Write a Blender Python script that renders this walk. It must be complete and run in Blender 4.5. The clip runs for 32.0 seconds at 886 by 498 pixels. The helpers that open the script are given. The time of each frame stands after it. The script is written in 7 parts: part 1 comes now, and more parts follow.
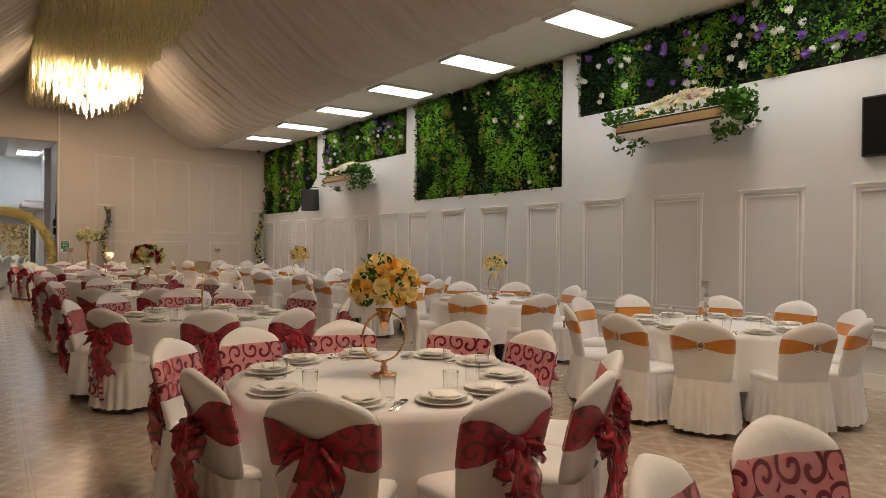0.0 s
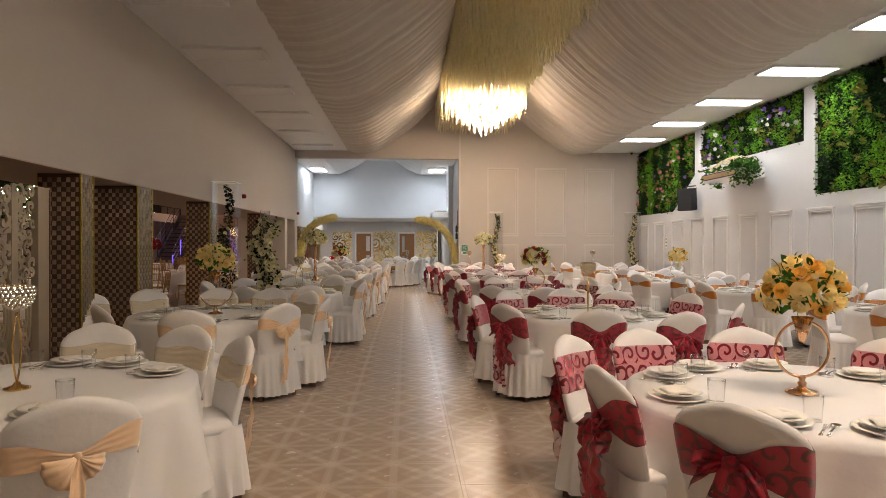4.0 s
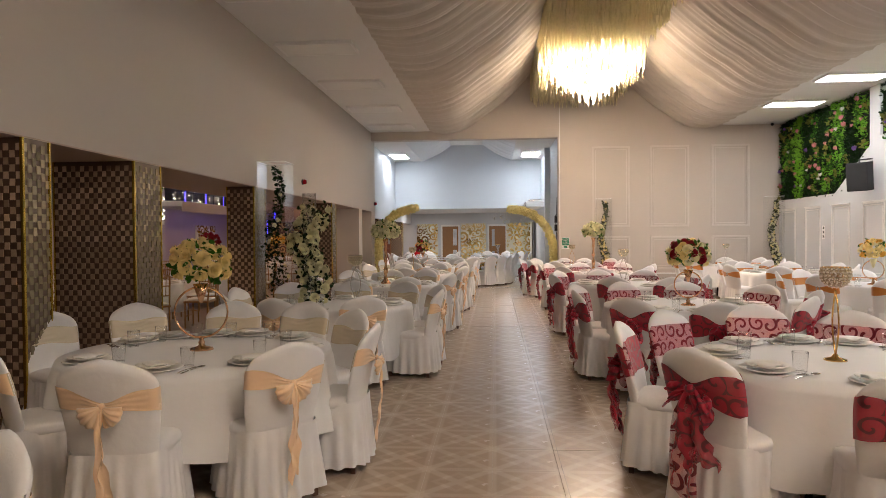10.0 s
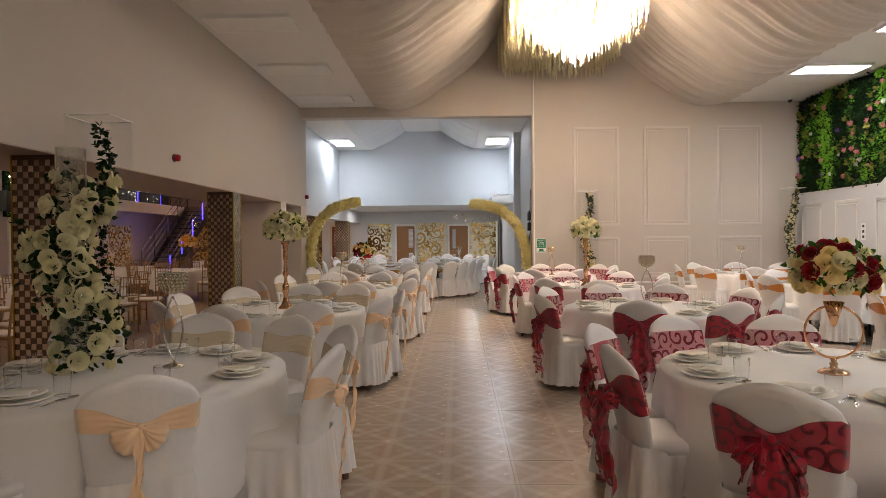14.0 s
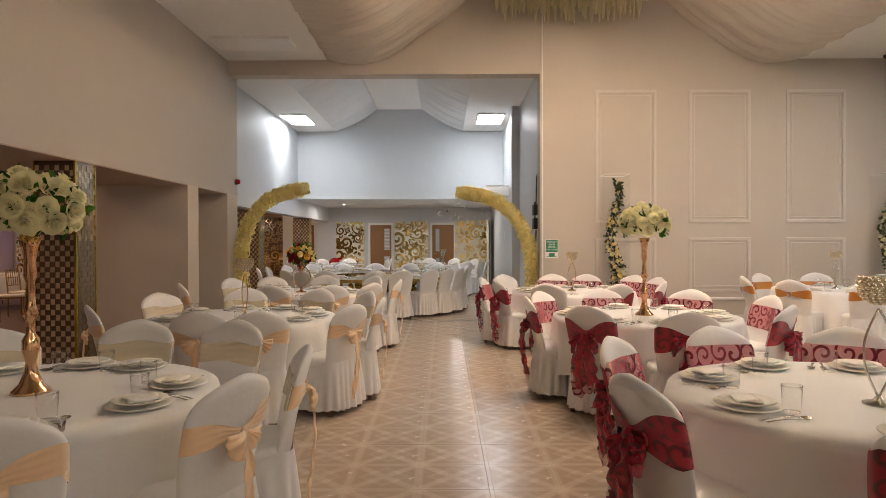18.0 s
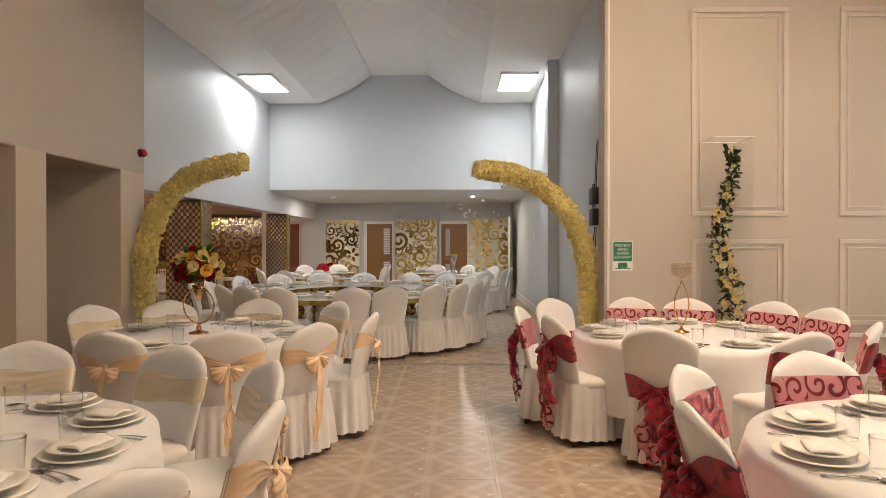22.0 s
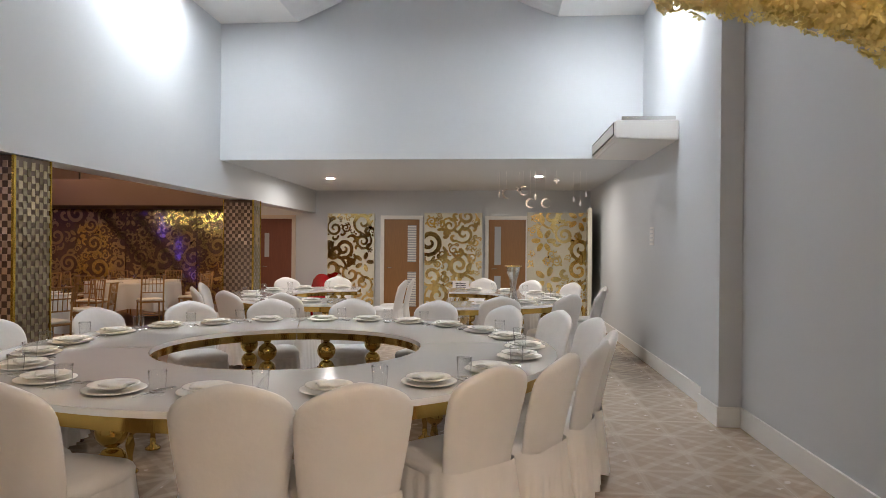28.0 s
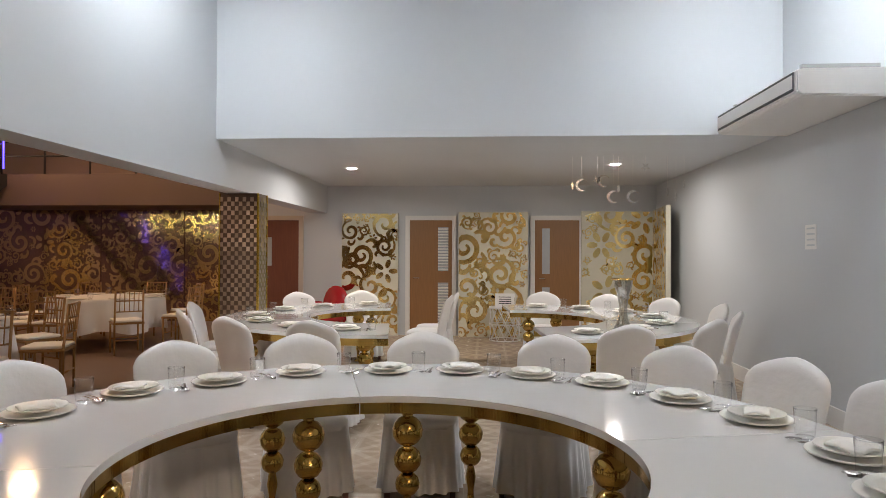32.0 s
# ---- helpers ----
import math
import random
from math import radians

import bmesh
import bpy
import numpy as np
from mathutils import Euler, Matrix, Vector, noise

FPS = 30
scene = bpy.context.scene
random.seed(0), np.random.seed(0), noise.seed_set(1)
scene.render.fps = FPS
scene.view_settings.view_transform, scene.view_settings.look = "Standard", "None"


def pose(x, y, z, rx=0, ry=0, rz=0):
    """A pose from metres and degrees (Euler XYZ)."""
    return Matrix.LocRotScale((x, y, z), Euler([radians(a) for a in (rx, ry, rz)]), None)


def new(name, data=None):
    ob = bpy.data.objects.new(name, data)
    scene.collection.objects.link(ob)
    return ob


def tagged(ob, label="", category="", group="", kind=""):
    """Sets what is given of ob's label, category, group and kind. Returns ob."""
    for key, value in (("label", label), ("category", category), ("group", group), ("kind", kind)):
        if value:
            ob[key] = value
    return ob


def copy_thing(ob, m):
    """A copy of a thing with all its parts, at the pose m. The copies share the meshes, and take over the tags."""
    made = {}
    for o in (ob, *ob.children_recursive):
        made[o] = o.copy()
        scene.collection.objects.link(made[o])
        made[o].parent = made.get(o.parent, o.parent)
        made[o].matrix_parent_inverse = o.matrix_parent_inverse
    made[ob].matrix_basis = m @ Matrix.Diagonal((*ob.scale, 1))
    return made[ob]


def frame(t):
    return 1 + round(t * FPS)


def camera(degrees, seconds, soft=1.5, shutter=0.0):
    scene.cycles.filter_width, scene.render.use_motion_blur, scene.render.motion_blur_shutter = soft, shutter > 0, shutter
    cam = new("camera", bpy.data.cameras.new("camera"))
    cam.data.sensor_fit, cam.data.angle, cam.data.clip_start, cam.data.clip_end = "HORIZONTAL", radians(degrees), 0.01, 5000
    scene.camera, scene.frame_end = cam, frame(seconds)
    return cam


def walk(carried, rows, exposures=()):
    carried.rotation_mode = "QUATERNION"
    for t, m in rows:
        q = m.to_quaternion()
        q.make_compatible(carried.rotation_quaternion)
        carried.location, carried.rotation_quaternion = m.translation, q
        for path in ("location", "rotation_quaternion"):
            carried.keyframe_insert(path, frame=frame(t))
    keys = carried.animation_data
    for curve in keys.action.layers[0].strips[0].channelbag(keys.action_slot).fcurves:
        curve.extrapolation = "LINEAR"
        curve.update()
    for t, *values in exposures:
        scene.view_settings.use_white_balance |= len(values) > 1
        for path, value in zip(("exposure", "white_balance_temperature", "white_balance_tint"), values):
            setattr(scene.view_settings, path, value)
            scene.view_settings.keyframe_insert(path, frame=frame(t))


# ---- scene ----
cam = camera(68.9, 32.0, soft=0.6)
METRES, EYE, TILT, LEAN, TURN = 22.0, 1.50, -0.328, -0.229, -34.9
ROWS = [
    (0.0, 0.0, 0.0, -0.0018, -0.24, -0.09, -0.32),
    (0.5, -0.0008, 0.0002, -0.0018, 3.69, -0.03, -0.3),
    (1.0, -0.0023, -0.0002, -0.0018, 7.51, -0.05, -0.29),
    (1.5, -0.0039, -0.0007, -0.0018, 11.36, -0.06, -0.29),
    (2.0, -0.005, -0.0012, -0.0018, 16.32, -0.06, -0.25),
    (2.5, -0.0052, -0.0014, -0.0019, 20.84, -0.02, -0.19),
    (3.0, -0.0054, -0.0013, -0.002, 25.06, 0.01, -0.09),
    (3.5, -0.006, -0.0009, -0.0021, 28.51, 0.0, -0.08),
    (4.0, -0.0067, -0.0007, -0.0022, 31.65, 0.01, -0.04),
    (4.5, -0.0073, -0.0008, -0.0023, 34.13, 0.05, 0.01),
    (6.5, -0.0091, 0.0059, -0.0035, 40.29, -0.08, 0.31),
    (7.0, -0.0192, 0.0142, -0.0025, 40.91, -0.38, 0.21),
    (7.5, -0.0275, 0.0255, -0.0033, 41.19, -0.41, 0.3),
    (8.0, -0.0373, 0.0399, -0.003, 41.47, -0.5, 0.37),
    (8.5, -0.0487, 0.0524, -0.0024, 41.41, -0.5, 0.32),
    (9.0, -0.0586, 0.0678, -0.0029, 40.51, -0.48, 0.42),
    (9.5, -0.0675, 0.084, -0.0019, 39.9, -0.52, 0.49),
    (10.0, -0.0799, 0.1001, -0.0016, 39.55, -0.53, 0.41),
    (10.5, -0.0891, 0.1168, -0.0021, 38.65, -0.51, 0.49),
    (11.0, -0.1001, 0.1346, -0.0019, 38.46, -0.51, 0.5),
    (11.5, -0.1126, 0.1498, -0.0014, 38.33, -0.53, 0.41),
    (12.0, -0.1241, 0.1679, -0.0015, 38.02, -0.5, 0.49),
    (12.5, -0.1358, 0.1831, -0.0019, 38.17, -0.45, 0.45),
    (13.0, -0.1473, 0.1982, -0.0013, 37.42, -0.42, 0.42),
    (13.5, -0.1566, 0.215, -0.0002, 36.75, -0.42, 0.53),
    (14.0, -0.1692, 0.2324, -0.0007, 36.23, -0.43, 0.5),
    (14.5, -0.1789, 0.2492, -0.0012, 34.91, -0.43, 0.52),
    (16.5, -0.2267, 0.3219, -0.0015, 34.38, -0.35, 0.28),
    (17.0, -0.2402, 0.3393, -0.0011, 34.63, -0.28, 0.2),
    (17.5, -0.2508, 0.358, -0.0005, 34.75, -0.27, 0.25),
    (18.0, -0.2652, 0.376, -0.0007, 35.01, -0.25, 0.18),
    (18.5, -0.2758, 0.3937, -0.001, 34.53, -0.19, 0.21),
    (19.0, -0.2889, 0.413, -0.0004, 34.58, -0.23, 0.19),
    (19.5, -0.302, 0.4297, 0.0001, 34.87, -0.18, 0.12),
    (20.0, -0.3148, 0.4496, 0.0002, 35.17, -0.13, 0.14),
    (20.5, -0.3284, 0.4668, -0.0004, 35.4, -0.09, 0.06),
    (21.0, -0.3405, 0.4854, -0.0008, 35.62, -0.01, 0.02),
    (21.5, -0.3519, 0.5032, 0.0003, 35.83, -0.01, 0.09),
    (22.0, -0.3657, 0.5216, 0.0005, 36.1, -0.01, -0.02),
    (22.5, -0.3771, 0.5398, 0.0004, 36.2, 0.04, 0.02),
    (23.0, -0.3912, 0.5577, -0.0002, 36.49, 0.08, -0.09),
    (23.5, -0.4026, 0.5739, -0.0001, 36.77, 0.13, -0.13),
    (24.0, -0.4139, 0.5934, 0.0006, 37.05, 0.15, -0.06),
    (24.5, -0.4259, 0.6092, 0.0004, 37.34, 0.19, -0.18),
    (26.5, -0.473, 0.6752, 0.0012, 38.39, 0.3, -0.34),
    (27.0, -0.4877, 0.6896, 0.0015, 38.7, 0.32, -0.38),
    (27.5, -0.5007, 0.7022, 0.0013, 38.97, 0.35, -0.46),
    (28.0, -0.5159, 0.7158, 0.0021, 39.68, 0.33, -0.51),
    (28.5, -0.5308, 0.7263, 0.0027, 40.46, 0.35, -0.58),
    (29.0, -0.5449, 0.7395, 0.0026, 41.29, 0.36, -0.56),
    (29.5, -0.5595, 0.7472, 0.0028, 42.24, 0.4, -0.61),
    (30.0, -0.5751, 0.7525, 0.0034, 43.13, 0.5, -0.77),
    (30.5, -0.5879, 0.7574, 0.0033, 43.77, 0.57, -0.72),
    (31.0, -0.5994, 0.759, 0.0034, 44.02, 0.68, -0.72),
    (31.5, -0.606, 0.7614, 0.0036, 42.87, 0.78, -0.67),
    (32.0, -0.6079, 0.7672, 0.0031, 38.7, 0.83, -0.24),
]
walk(cam, [(t, pose(0, 0, EYE, TILT, LEAN, TURN) @ pose(METRES * x, METRES * y, METRES * z, 90 + pitch, roll, yaw)) for t, x, y, z, yaw, pitch, roll in ROWS],
     exposures=((0.0, 0.22, 7000, 13), (2.0, 0.5, 6800, 13), (4.5, 0.88, 6500, 13), (7.0, 1.03, 6300, 13), (9.0, 1.03, 6300, 13), (12.0, 0.9, 6250, 13), (16.0, 0.85, 6500, 13), (20.0, 0.9, 7000, 13), (24.0, 0.95, 7100, 13), (27.0, 0.93, 6650, 13), (32.0, 0.9, 6550, 13)))


# ---- world ----
world = bpy.data.worlds.new("world")
scene.world = world
world.use_nodes = True
world.node_tree.nodes["Background"].inputs[0].default_value = (0.02, 0.02, 0.025, 1)
world.node_tree.nodes["Background"].inputs[1].default_value = 0.1

# ---- plan ----
HX0, HX1, HY0, HY1, CEIL = -3.7, 7.5, -4.0, 21.05, 4.48   # main hall
BEAM = 2.24                                               # underside of the hall's left beam
FX0, FX1, FY1, FY2, LOW = -4.1, 1.58, 28.0, 32.7, 2.6     # far room
DX0, DX1 = -2.0, 5.92                                     # draped part of the ceiling
SX0 = -13.0                                               # far side of the side room
TABLE = 0.73


# ---- materials ----
def mat(name, col, rough=0.5, metal=0.0, var=0.06, scale=6.0, bump=0.05, bscale=80.0, stretch=(1, 1, 1), coat=0.0, sheen=0.0, jitter=0.0):
    m = bpy.data.materials.new(name)
    m.use_nodes = True
    nt = m.node_tree
    b = nt.nodes["Principled BSDF"]
    tc = nt.nodes.new("ShaderNodeTexCoord")
    mp = nt.nodes.new("ShaderNodeMapping")
    mp.inputs["Scale"].default_value = stretch
    nt.links.new(tc.outputs["Object"], mp.inputs[0])
    n = nt.nodes.new("ShaderNodeTexNoise")
    n.inputs["Scale"].default_value, n.inputs["Detail"].default_value = scale, 5
    nt.links.new(mp.outputs[0], n.inputs["Vector"])
    mix = nt.nodes.new("ShaderNodeMix")
    mix.data_type = "RGBA"
    mix.inputs[6].default_value = (*[c * (1 - var) for c in col], 1)
    mix.inputs[7].default_value = (*[min(1, c * (1 + var)) for c in col], 1)
    nt.links.new(n.outputs["Fac"], mix.inputs[0])
    out = mix.outputs[2]
    if jitter:
        oi = nt.nodes.new("ShaderNodeObjectInfo")
        mr = nt.nodes.new("ShaderNodeMapRange")
        mr.inputs[3].default_value, mr.inputs[4].default_value = 1 - jitter, 1 + jitter
        nt.links.new(oi.outputs["Random"], mr.inputs[0])
        hs = nt.nodes.new("ShaderNodeHueSaturation")
        nt.links.new(mr.outputs[0], hs.inputs["Value"])
        nt.links.new(out, hs.inputs["Color"])
        out = hs.outputs[0]
    nt.links.new(out, b.inputs["Base Color"])
    b.inputs["Roughness"].default_value, b.inputs["Metallic"].default_value = rough, metal
    b.inputs["Coat Weight"].default_value, b.inputs["Sheen Weight"].default_value = coat, sheen
    if rough > 0.08:
        rr = nt.nodes.new("ShaderNodeMapRange")
        rr.inputs[3].default_value, rr.inputs[4].default_value = rough * 0.85, min(1, rough * 1.15)
        nt.links.new(n.outputs["Fac"], rr.inputs[0])
        nt.links.new(rr.outputs[0], b.inputs["Roughness"])
    if bump:
        n2 = nt.nodes.new("ShaderNodeTexNoise")
        n2.inputs["Scale"].default_value, n2.inputs["Detail"].default_value = bscale, 3
        nt.links.new(mp.outputs[0], n2.inputs["Vector"])
        bp = nt.nodes.new("ShaderNodeBump")
        bp.inputs["Strength"].default_value, bp.inputs["Distance"].default_value = bump, 0.01
        nt.links.new(n2.outputs["Fac"], bp.inputs["Height"])
        nt.links.new(bp.outputs[0], b.inputs["Normal"])
    return m


def see_through(m, share):
    """Thin petals and strands let that share of the light through."""
    nt = m.node_tree
    thin = nt.nodes.new("ShaderNodeBsdfTranslucent")
    nt.links.new(nt.nodes["Principled BSDF"].inputs["Base Color"].links[0].from_socket, thin.inputs[0])
    both = nt.nodes.new("ShaderNodeMixShader")
    both.inputs[0].default_value = share
    nt.links.new(nt.nodes["Principled BSDF"].outputs[0], both.inputs[1])
    nt.links.new(thin.outputs[0], both.inputs[2])
    nt.links.new(both.outputs[0], nt.nodes["Material Output"].inputs[0])


def glow(name, col, strength):
    m = bpy.data.materials.new(name)
    m.use_nodes = True
    b = m.node_tree.nodes["Principled BSDF"]
    b.inputs["Base Color"].default_value = (*col, 1)
    b.inputs["Emission Color"].default_value = (*col, 1)
    b.inputs["Emission Strength"].default_value = strength
    return m


def glass(name, col=(1, 1, 1), rough=0.0, gain=1.0, floor=0.03):
    """Thin clear glass: light passes straight through, and the gloss grows towards the rim."""
    m = bpy.data.materials.new(name)
    m.use_nodes = True
    nt = m.node_tree
    nt.nodes.remove(nt.nodes["Principled BSDF"])
    clear, gloss = nt.nodes.new("ShaderNodeBsdfTransparent"), nt.nodes.new("ShaderNodeBsdfGlossy")
    clear.inputs[0].default_value = (*col, 1)
    gloss.inputs["Roughness"].default_value = rough
    lw = nt.nodes.new("ShaderNodeLayerWeight")
    lw.inputs[0].default_value = 0.5
    power = nt.nodes.new("ShaderNodeMath")
    power.operation = "POWER"
    power.inputs[1].default_value = 3.5
    nt.links.new(lw.outputs["Facing"], power.inputs[0])
    mul = nt.nodes.new("ShaderNodeMath")
    mul.operation, mul.use_clamp = "MULTIPLY_ADD", True
    mul.inputs[1].default_value, mul.inputs[2].default_value = gain, floor
    nt.links.new(power.outputs[0], mul.inputs[0])
    mix = nt.nodes.new("ShaderNodeMixShader")
    nt.links.new(mul.outputs[0], mix.inputs[0])
    nt.links.new(clear.outputs[0], mix.inputs[1])
    nt.links.new(gloss.outputs[0], mix.inputs[2])
    nt.links.new(mix.outputs[0], nt.nodes["Material Output"].inputs[0])
    return m


M_WALL = mat("white_wall_paint", (0.65, 0.655, 0.665), 0.6, var=0.03, scale=1.2, bump=0.04, bscale=160)
M_WARMWALL = mat("beige_wall_paint", (0.57, 0.51, 0.45), 0.65, var=0.03, scale=1.2, bump=0.04, bscale=160)
# The left wall's weaker light is put into this darker taupe.
M_LEFTWALL = mat("shade_toned_wall", (0.53, 0.48, 0.428), 0.65, var=0.03, scale=1.2, bump=0.04, bscale=160)
M_GREY = mat("pale_grey_wall_paint", (0.62, 0.645, 0.67), 0.55, var=0.03, scale=1.5, bump=0.05, bscale=140)
M_CEIL = mat("ceiling_paint", (0.78, 0.77, 0.75), 0.75, var=0.03, scale=1.5, bump=0.04, bscale=150)
M_TRIM = mat("white_trim_gloss", (0.84, 0.83, 0.81), 0.35, var=0.02, scale=3, bump=0.02)
M_CREAM = mat("cream_reveal_paint", (0.62, 0.54, 0.46), 0.6, var=0.05, scale=2, bump=0.04, bscale=120)
M_DRAPE = mat("draped_voile", (0.56, 0.505, 0.44), 0.8, var=0.08, scale=3, bump=0.1, bscale=30, stretch=(1, 1, 1), sheen=0.3)
M_COVER = mat("white_spandex", (0.8, 0.785, 0.77), 0.5, var=0.05, scale=9, bump=0.22, bscale=26, sheen=0.25, jitter=0.04)
M_CLOTH = mat("white_polyester_cloth", (0.82, 0.81, 0.795), 0.55, var=0.04, scale=5, bump=0.2, bscale=18, sheen=0.2)
M_PLATE = mat("cream_porcelain", (0.84, 0.81, 0.74), 0.3, var=0.02, bump=0)
M_NAPKIN = mat("cream_napkin", (0.86, 0.84, 0.79), 0.7, var=0.04, scale=30, bump=0.15, bscale=300)
M_STEEL = mat("polished_steel", (0.62, 0.6, 0.57), 0.18, 1.0, var=0.05, bump=0)
M_GOLD = mat("polished_gold", (0.72, 0.46, 0.17), 0.14, 1.0, var=0.08, scale=14, bump=0)
M_ROSEGOLD = mat("rose_gold_metal", (0.75, 0.45, 0.25), 0.16, 1.0, var=0.08, scale=14, bump=0)
M_GLASS = glass("clear_glass", (0.99, 0.992, 0.992), 0.05, 1.0, 0.08)
M_PEACH = mat("peach_satin", (1.0, 0.68, 0.42), 0.26, var=0.08, scale=12, bump=0.1, bscale=40, sheen=0.6, jitter=0.06)
M_ORANGE = mat("burnt_orange_satin", (0.56, 0.2, 0.022), 0.42, var=0.12, scale=14, bump=0.1, bscale=50, sheen=0.4, jitter=0.08)
# Chair feet, and the painted shadow strips on the screen boards.
M_FOOT = mat("dark_wood_and_edge_shadow", (0.12, 0.05, 0.025), 0.4, var=0.2, bump=0.05)
M_BLACK = mat("black_plastic", (0.015, 0.015, 0.017), 0.4, var=0.2, bump=0.05)
# Black cloth; also the painted darkness of an unlit wall and doorway.
M_DARK = mat("black_cloth_and_unlit_dark", (0.03, 0.03, 0.032), 0.9, var=0.2)
M_RED = mat("red_gloss_plastic", (0.35, 0.01, 0.02), 0.25, var=0.1, bump=0)
M_OAK = mat("oak_veneer", (0.29, 0.145, 0.055), 0.4, var=0.18, scale=5, bump=0.05, stretch=(14, 14, 1))
M_WHITETOP = mat("white_gloss_top", (0.86, 0.855, 0.84), 0.1, var=0.02, bump=0, coat=0.6)
M_LAMP = glow("led_panel_light", (0.98, 0.98, 0.97), 13.0)
M_FARLAMP = glow("cool_led_panel_light", (0.88, 0.95, 1.0), 16.0)
M_SPOT = glow("downlight_lens", (1.0, 0.95, 0.88), 650.0)
M_UNLIT = mat("unlit_diffuser", (0.78, 0.77, 0.74), 0.3, var=0.03, bump=0)


# ---- mesh helpers ----
def link(name, bm_or_mesh, material, parent=None, label="", smooth=True):
    if isinstance(bm_or_mesh, bmesh.types.BMesh):
        me = bpy.data.meshes.new(name)
        bm_or_mesh.to_mesh(me)
        bm_or_mesh.free()
        if smooth:
            me.polygons.foreach_set("use_smooth", [True] * len(me.polygons))
        me.materials.append(material)
    else:
        me = bm_or_mesh
        if not me.materials:
            me.materials.append(material)
    ob = new(name, me)
    if parent is not None:
        ob.parent = parent
    if label:
        ob["label"] = label
    return ob


def part(name, bm, material, parent, label="", smooth=True):
    return link(name, bm, material, parent, label, smooth)


def thing(name, label, category, group="", m=None):
    e = new(name)
    tagged(e, label, category, group)
    if m is not None:
        e.matrix_basis = m
    return e


def structure(name, bm, material, label="", smooth=False):
    return tagged(link(name, bm, material, None, "", smooth), label, "", "", "structure")


def box(x0, y0, z0, x1, y1, z1, bm=None, bevel=0.0):
    own = bmesh.new()
    bmesh.ops.create_cube(own, size=1.0)
    for v in own.verts:
        v.co = Vector(((x0 + x1) / 2 + v.co.x * (x1 - x0), (y0 + y1) / 2 + v.co.y * (y1 - y0), (z0 + z1) / 2 + v.co.z * (z1 - z0)))
    if bevel:
        bmesh.ops.bevel(own, geom=own.edges[:], offset=bevel, segments=2, affect="EDGES", profile=0.6)
    if bm is None:
        return own
    me = bpy.data.meshes.new("tmp")
    own.to_mesh(me)
    own.free()
    bm.from_mesh(me)
    bpy.data.meshes.remove(me)
    return bm


def grid(fn, nu, nv, closed_u=False, bm=None):
    """A sheet of quads over fn(u, v), with u and v from 0 to 1."""
    bm = bm or bmesh.new()
    cols = nu if closed_u else nu + 1
    vs = [[bm.verts.new(fn(i / nu, j / nv)) for i in range(cols)] for j in range(nv + 1)]
    for j in range(nv):
        for i in range(nu):
            k = (i + 1) % cols
            bm.faces.new((vs[j][i], vs[j][k], vs[j + 1][k], vs[j + 1][i]))
    return bm


def lathe(profile, n=20, bm=None, cx=0.0, cy=0.0, z=0.0):
    """Turn (radius, height) pairs round the z axis; ends of radius 0 close it."""
    bm = bm or bmesh.new()
    rings = []
    for r, h in profile:
        if r < 1e-5:
            rings.append([bm.verts.new((cx, cy, z + h))])
        else:
            rings.append([bm.verts.new((cx + r * math.cos(2 * math.pi * i / n), cy + r * math.sin(2 * math.pi * i / n), z + h)) for i in range(n)])
    for a, b in zip(rings, rings[1:]):
        for i in range(n):
            k = (i + 1) % n
            if len(a) == 1 and len(b) > 1:
                bm.faces.new((a[0], b[k], b[i]))
            elif len(b) == 1 and len(a) > 1:
                bm.faces.new((a[i], a[k], b[0]))
            elif len(a) > 1:
                bm.faces.new((a[i], a[k], b[k], b[i]))
    return bm


def tube(points, radius, n=8, bm=None, closed=False, cap=True):
    """A round tube along points; radius is a number or a function of 0..1."""
    bm = bm or bmesh.new()
    pts = [Vector(p) for p in points]
    rings = []
    up = Vector((0, 0, 1))
    for i, p in enumerate(pts):
        a = pts[i - 1] if i or closed else p
        b = pts[(i + 1) % len(pts)] if i < len(pts) - 1 or closed else p
        d = (b - a).normalized()
        s = d.cross(up)
        s = s.normalized() if s.length > 0.05 else d.cross(Vector((0, 1, 0))).normalized()
        w = s.cross(d)
        r = radius(i / max(1, len(pts) - 1)) if callable(radius) else radius
        rings.append([bm.verts.new(p + (s * math.cos(2 * math.pi * k / n) + w * math.sin(2 * math.pi * k / n)) * r) for k in range(n)])
    pairs = list(zip(rings, rings[1:]))
    if closed:
        pairs.append((rings[-1], rings[0]))
    for a, b in pairs:
        for k in range(n):
            bm.faces.new((a[k], a[(k + 1) % n], b[(k + 1) % n], b[k]))
    if cap and not closed:
        bm.faces.new(list(reversed(rings[0])))
        bm.faces.new(rings[-1])
    return bm


def thicken(bm, t):
    """Give a sheet its thickness."""
    bm.normal_update()
    bmesh.ops.solidify(bm, geom=bm.faces[:], thickness=t)


def sheet_mesh(name, verts, faces, material, smooth=False):
    me = bpy.data.meshes.new(name)
    me.from_pydata([tuple(v) for v in verts], [], faces)
    me.materials.append(material)
    if smooth:
        me.polygons.foreach_set("use_smooth", [True] * len(me.polygons))
    return me


def scatter(name, base_v, base_f, mats, material, smooth=False):
    """One mesh of many copies of a small piece, at the 4 x 4 matrices given."""
    bv = np.c_[np.array(base_v, float), np.ones(len(base_v))]
    allv, allf = [], []
    for k, m in enumerate(mats):
        allv.append((bv @ np.array(m).T)[:, :3])
        o = k * len(base_v)
        allf.extend([tuple(i + o for i in f) for f in base_f])
    return sheet_mesh(name, np.concatenate(allv), allf, material, smooth)


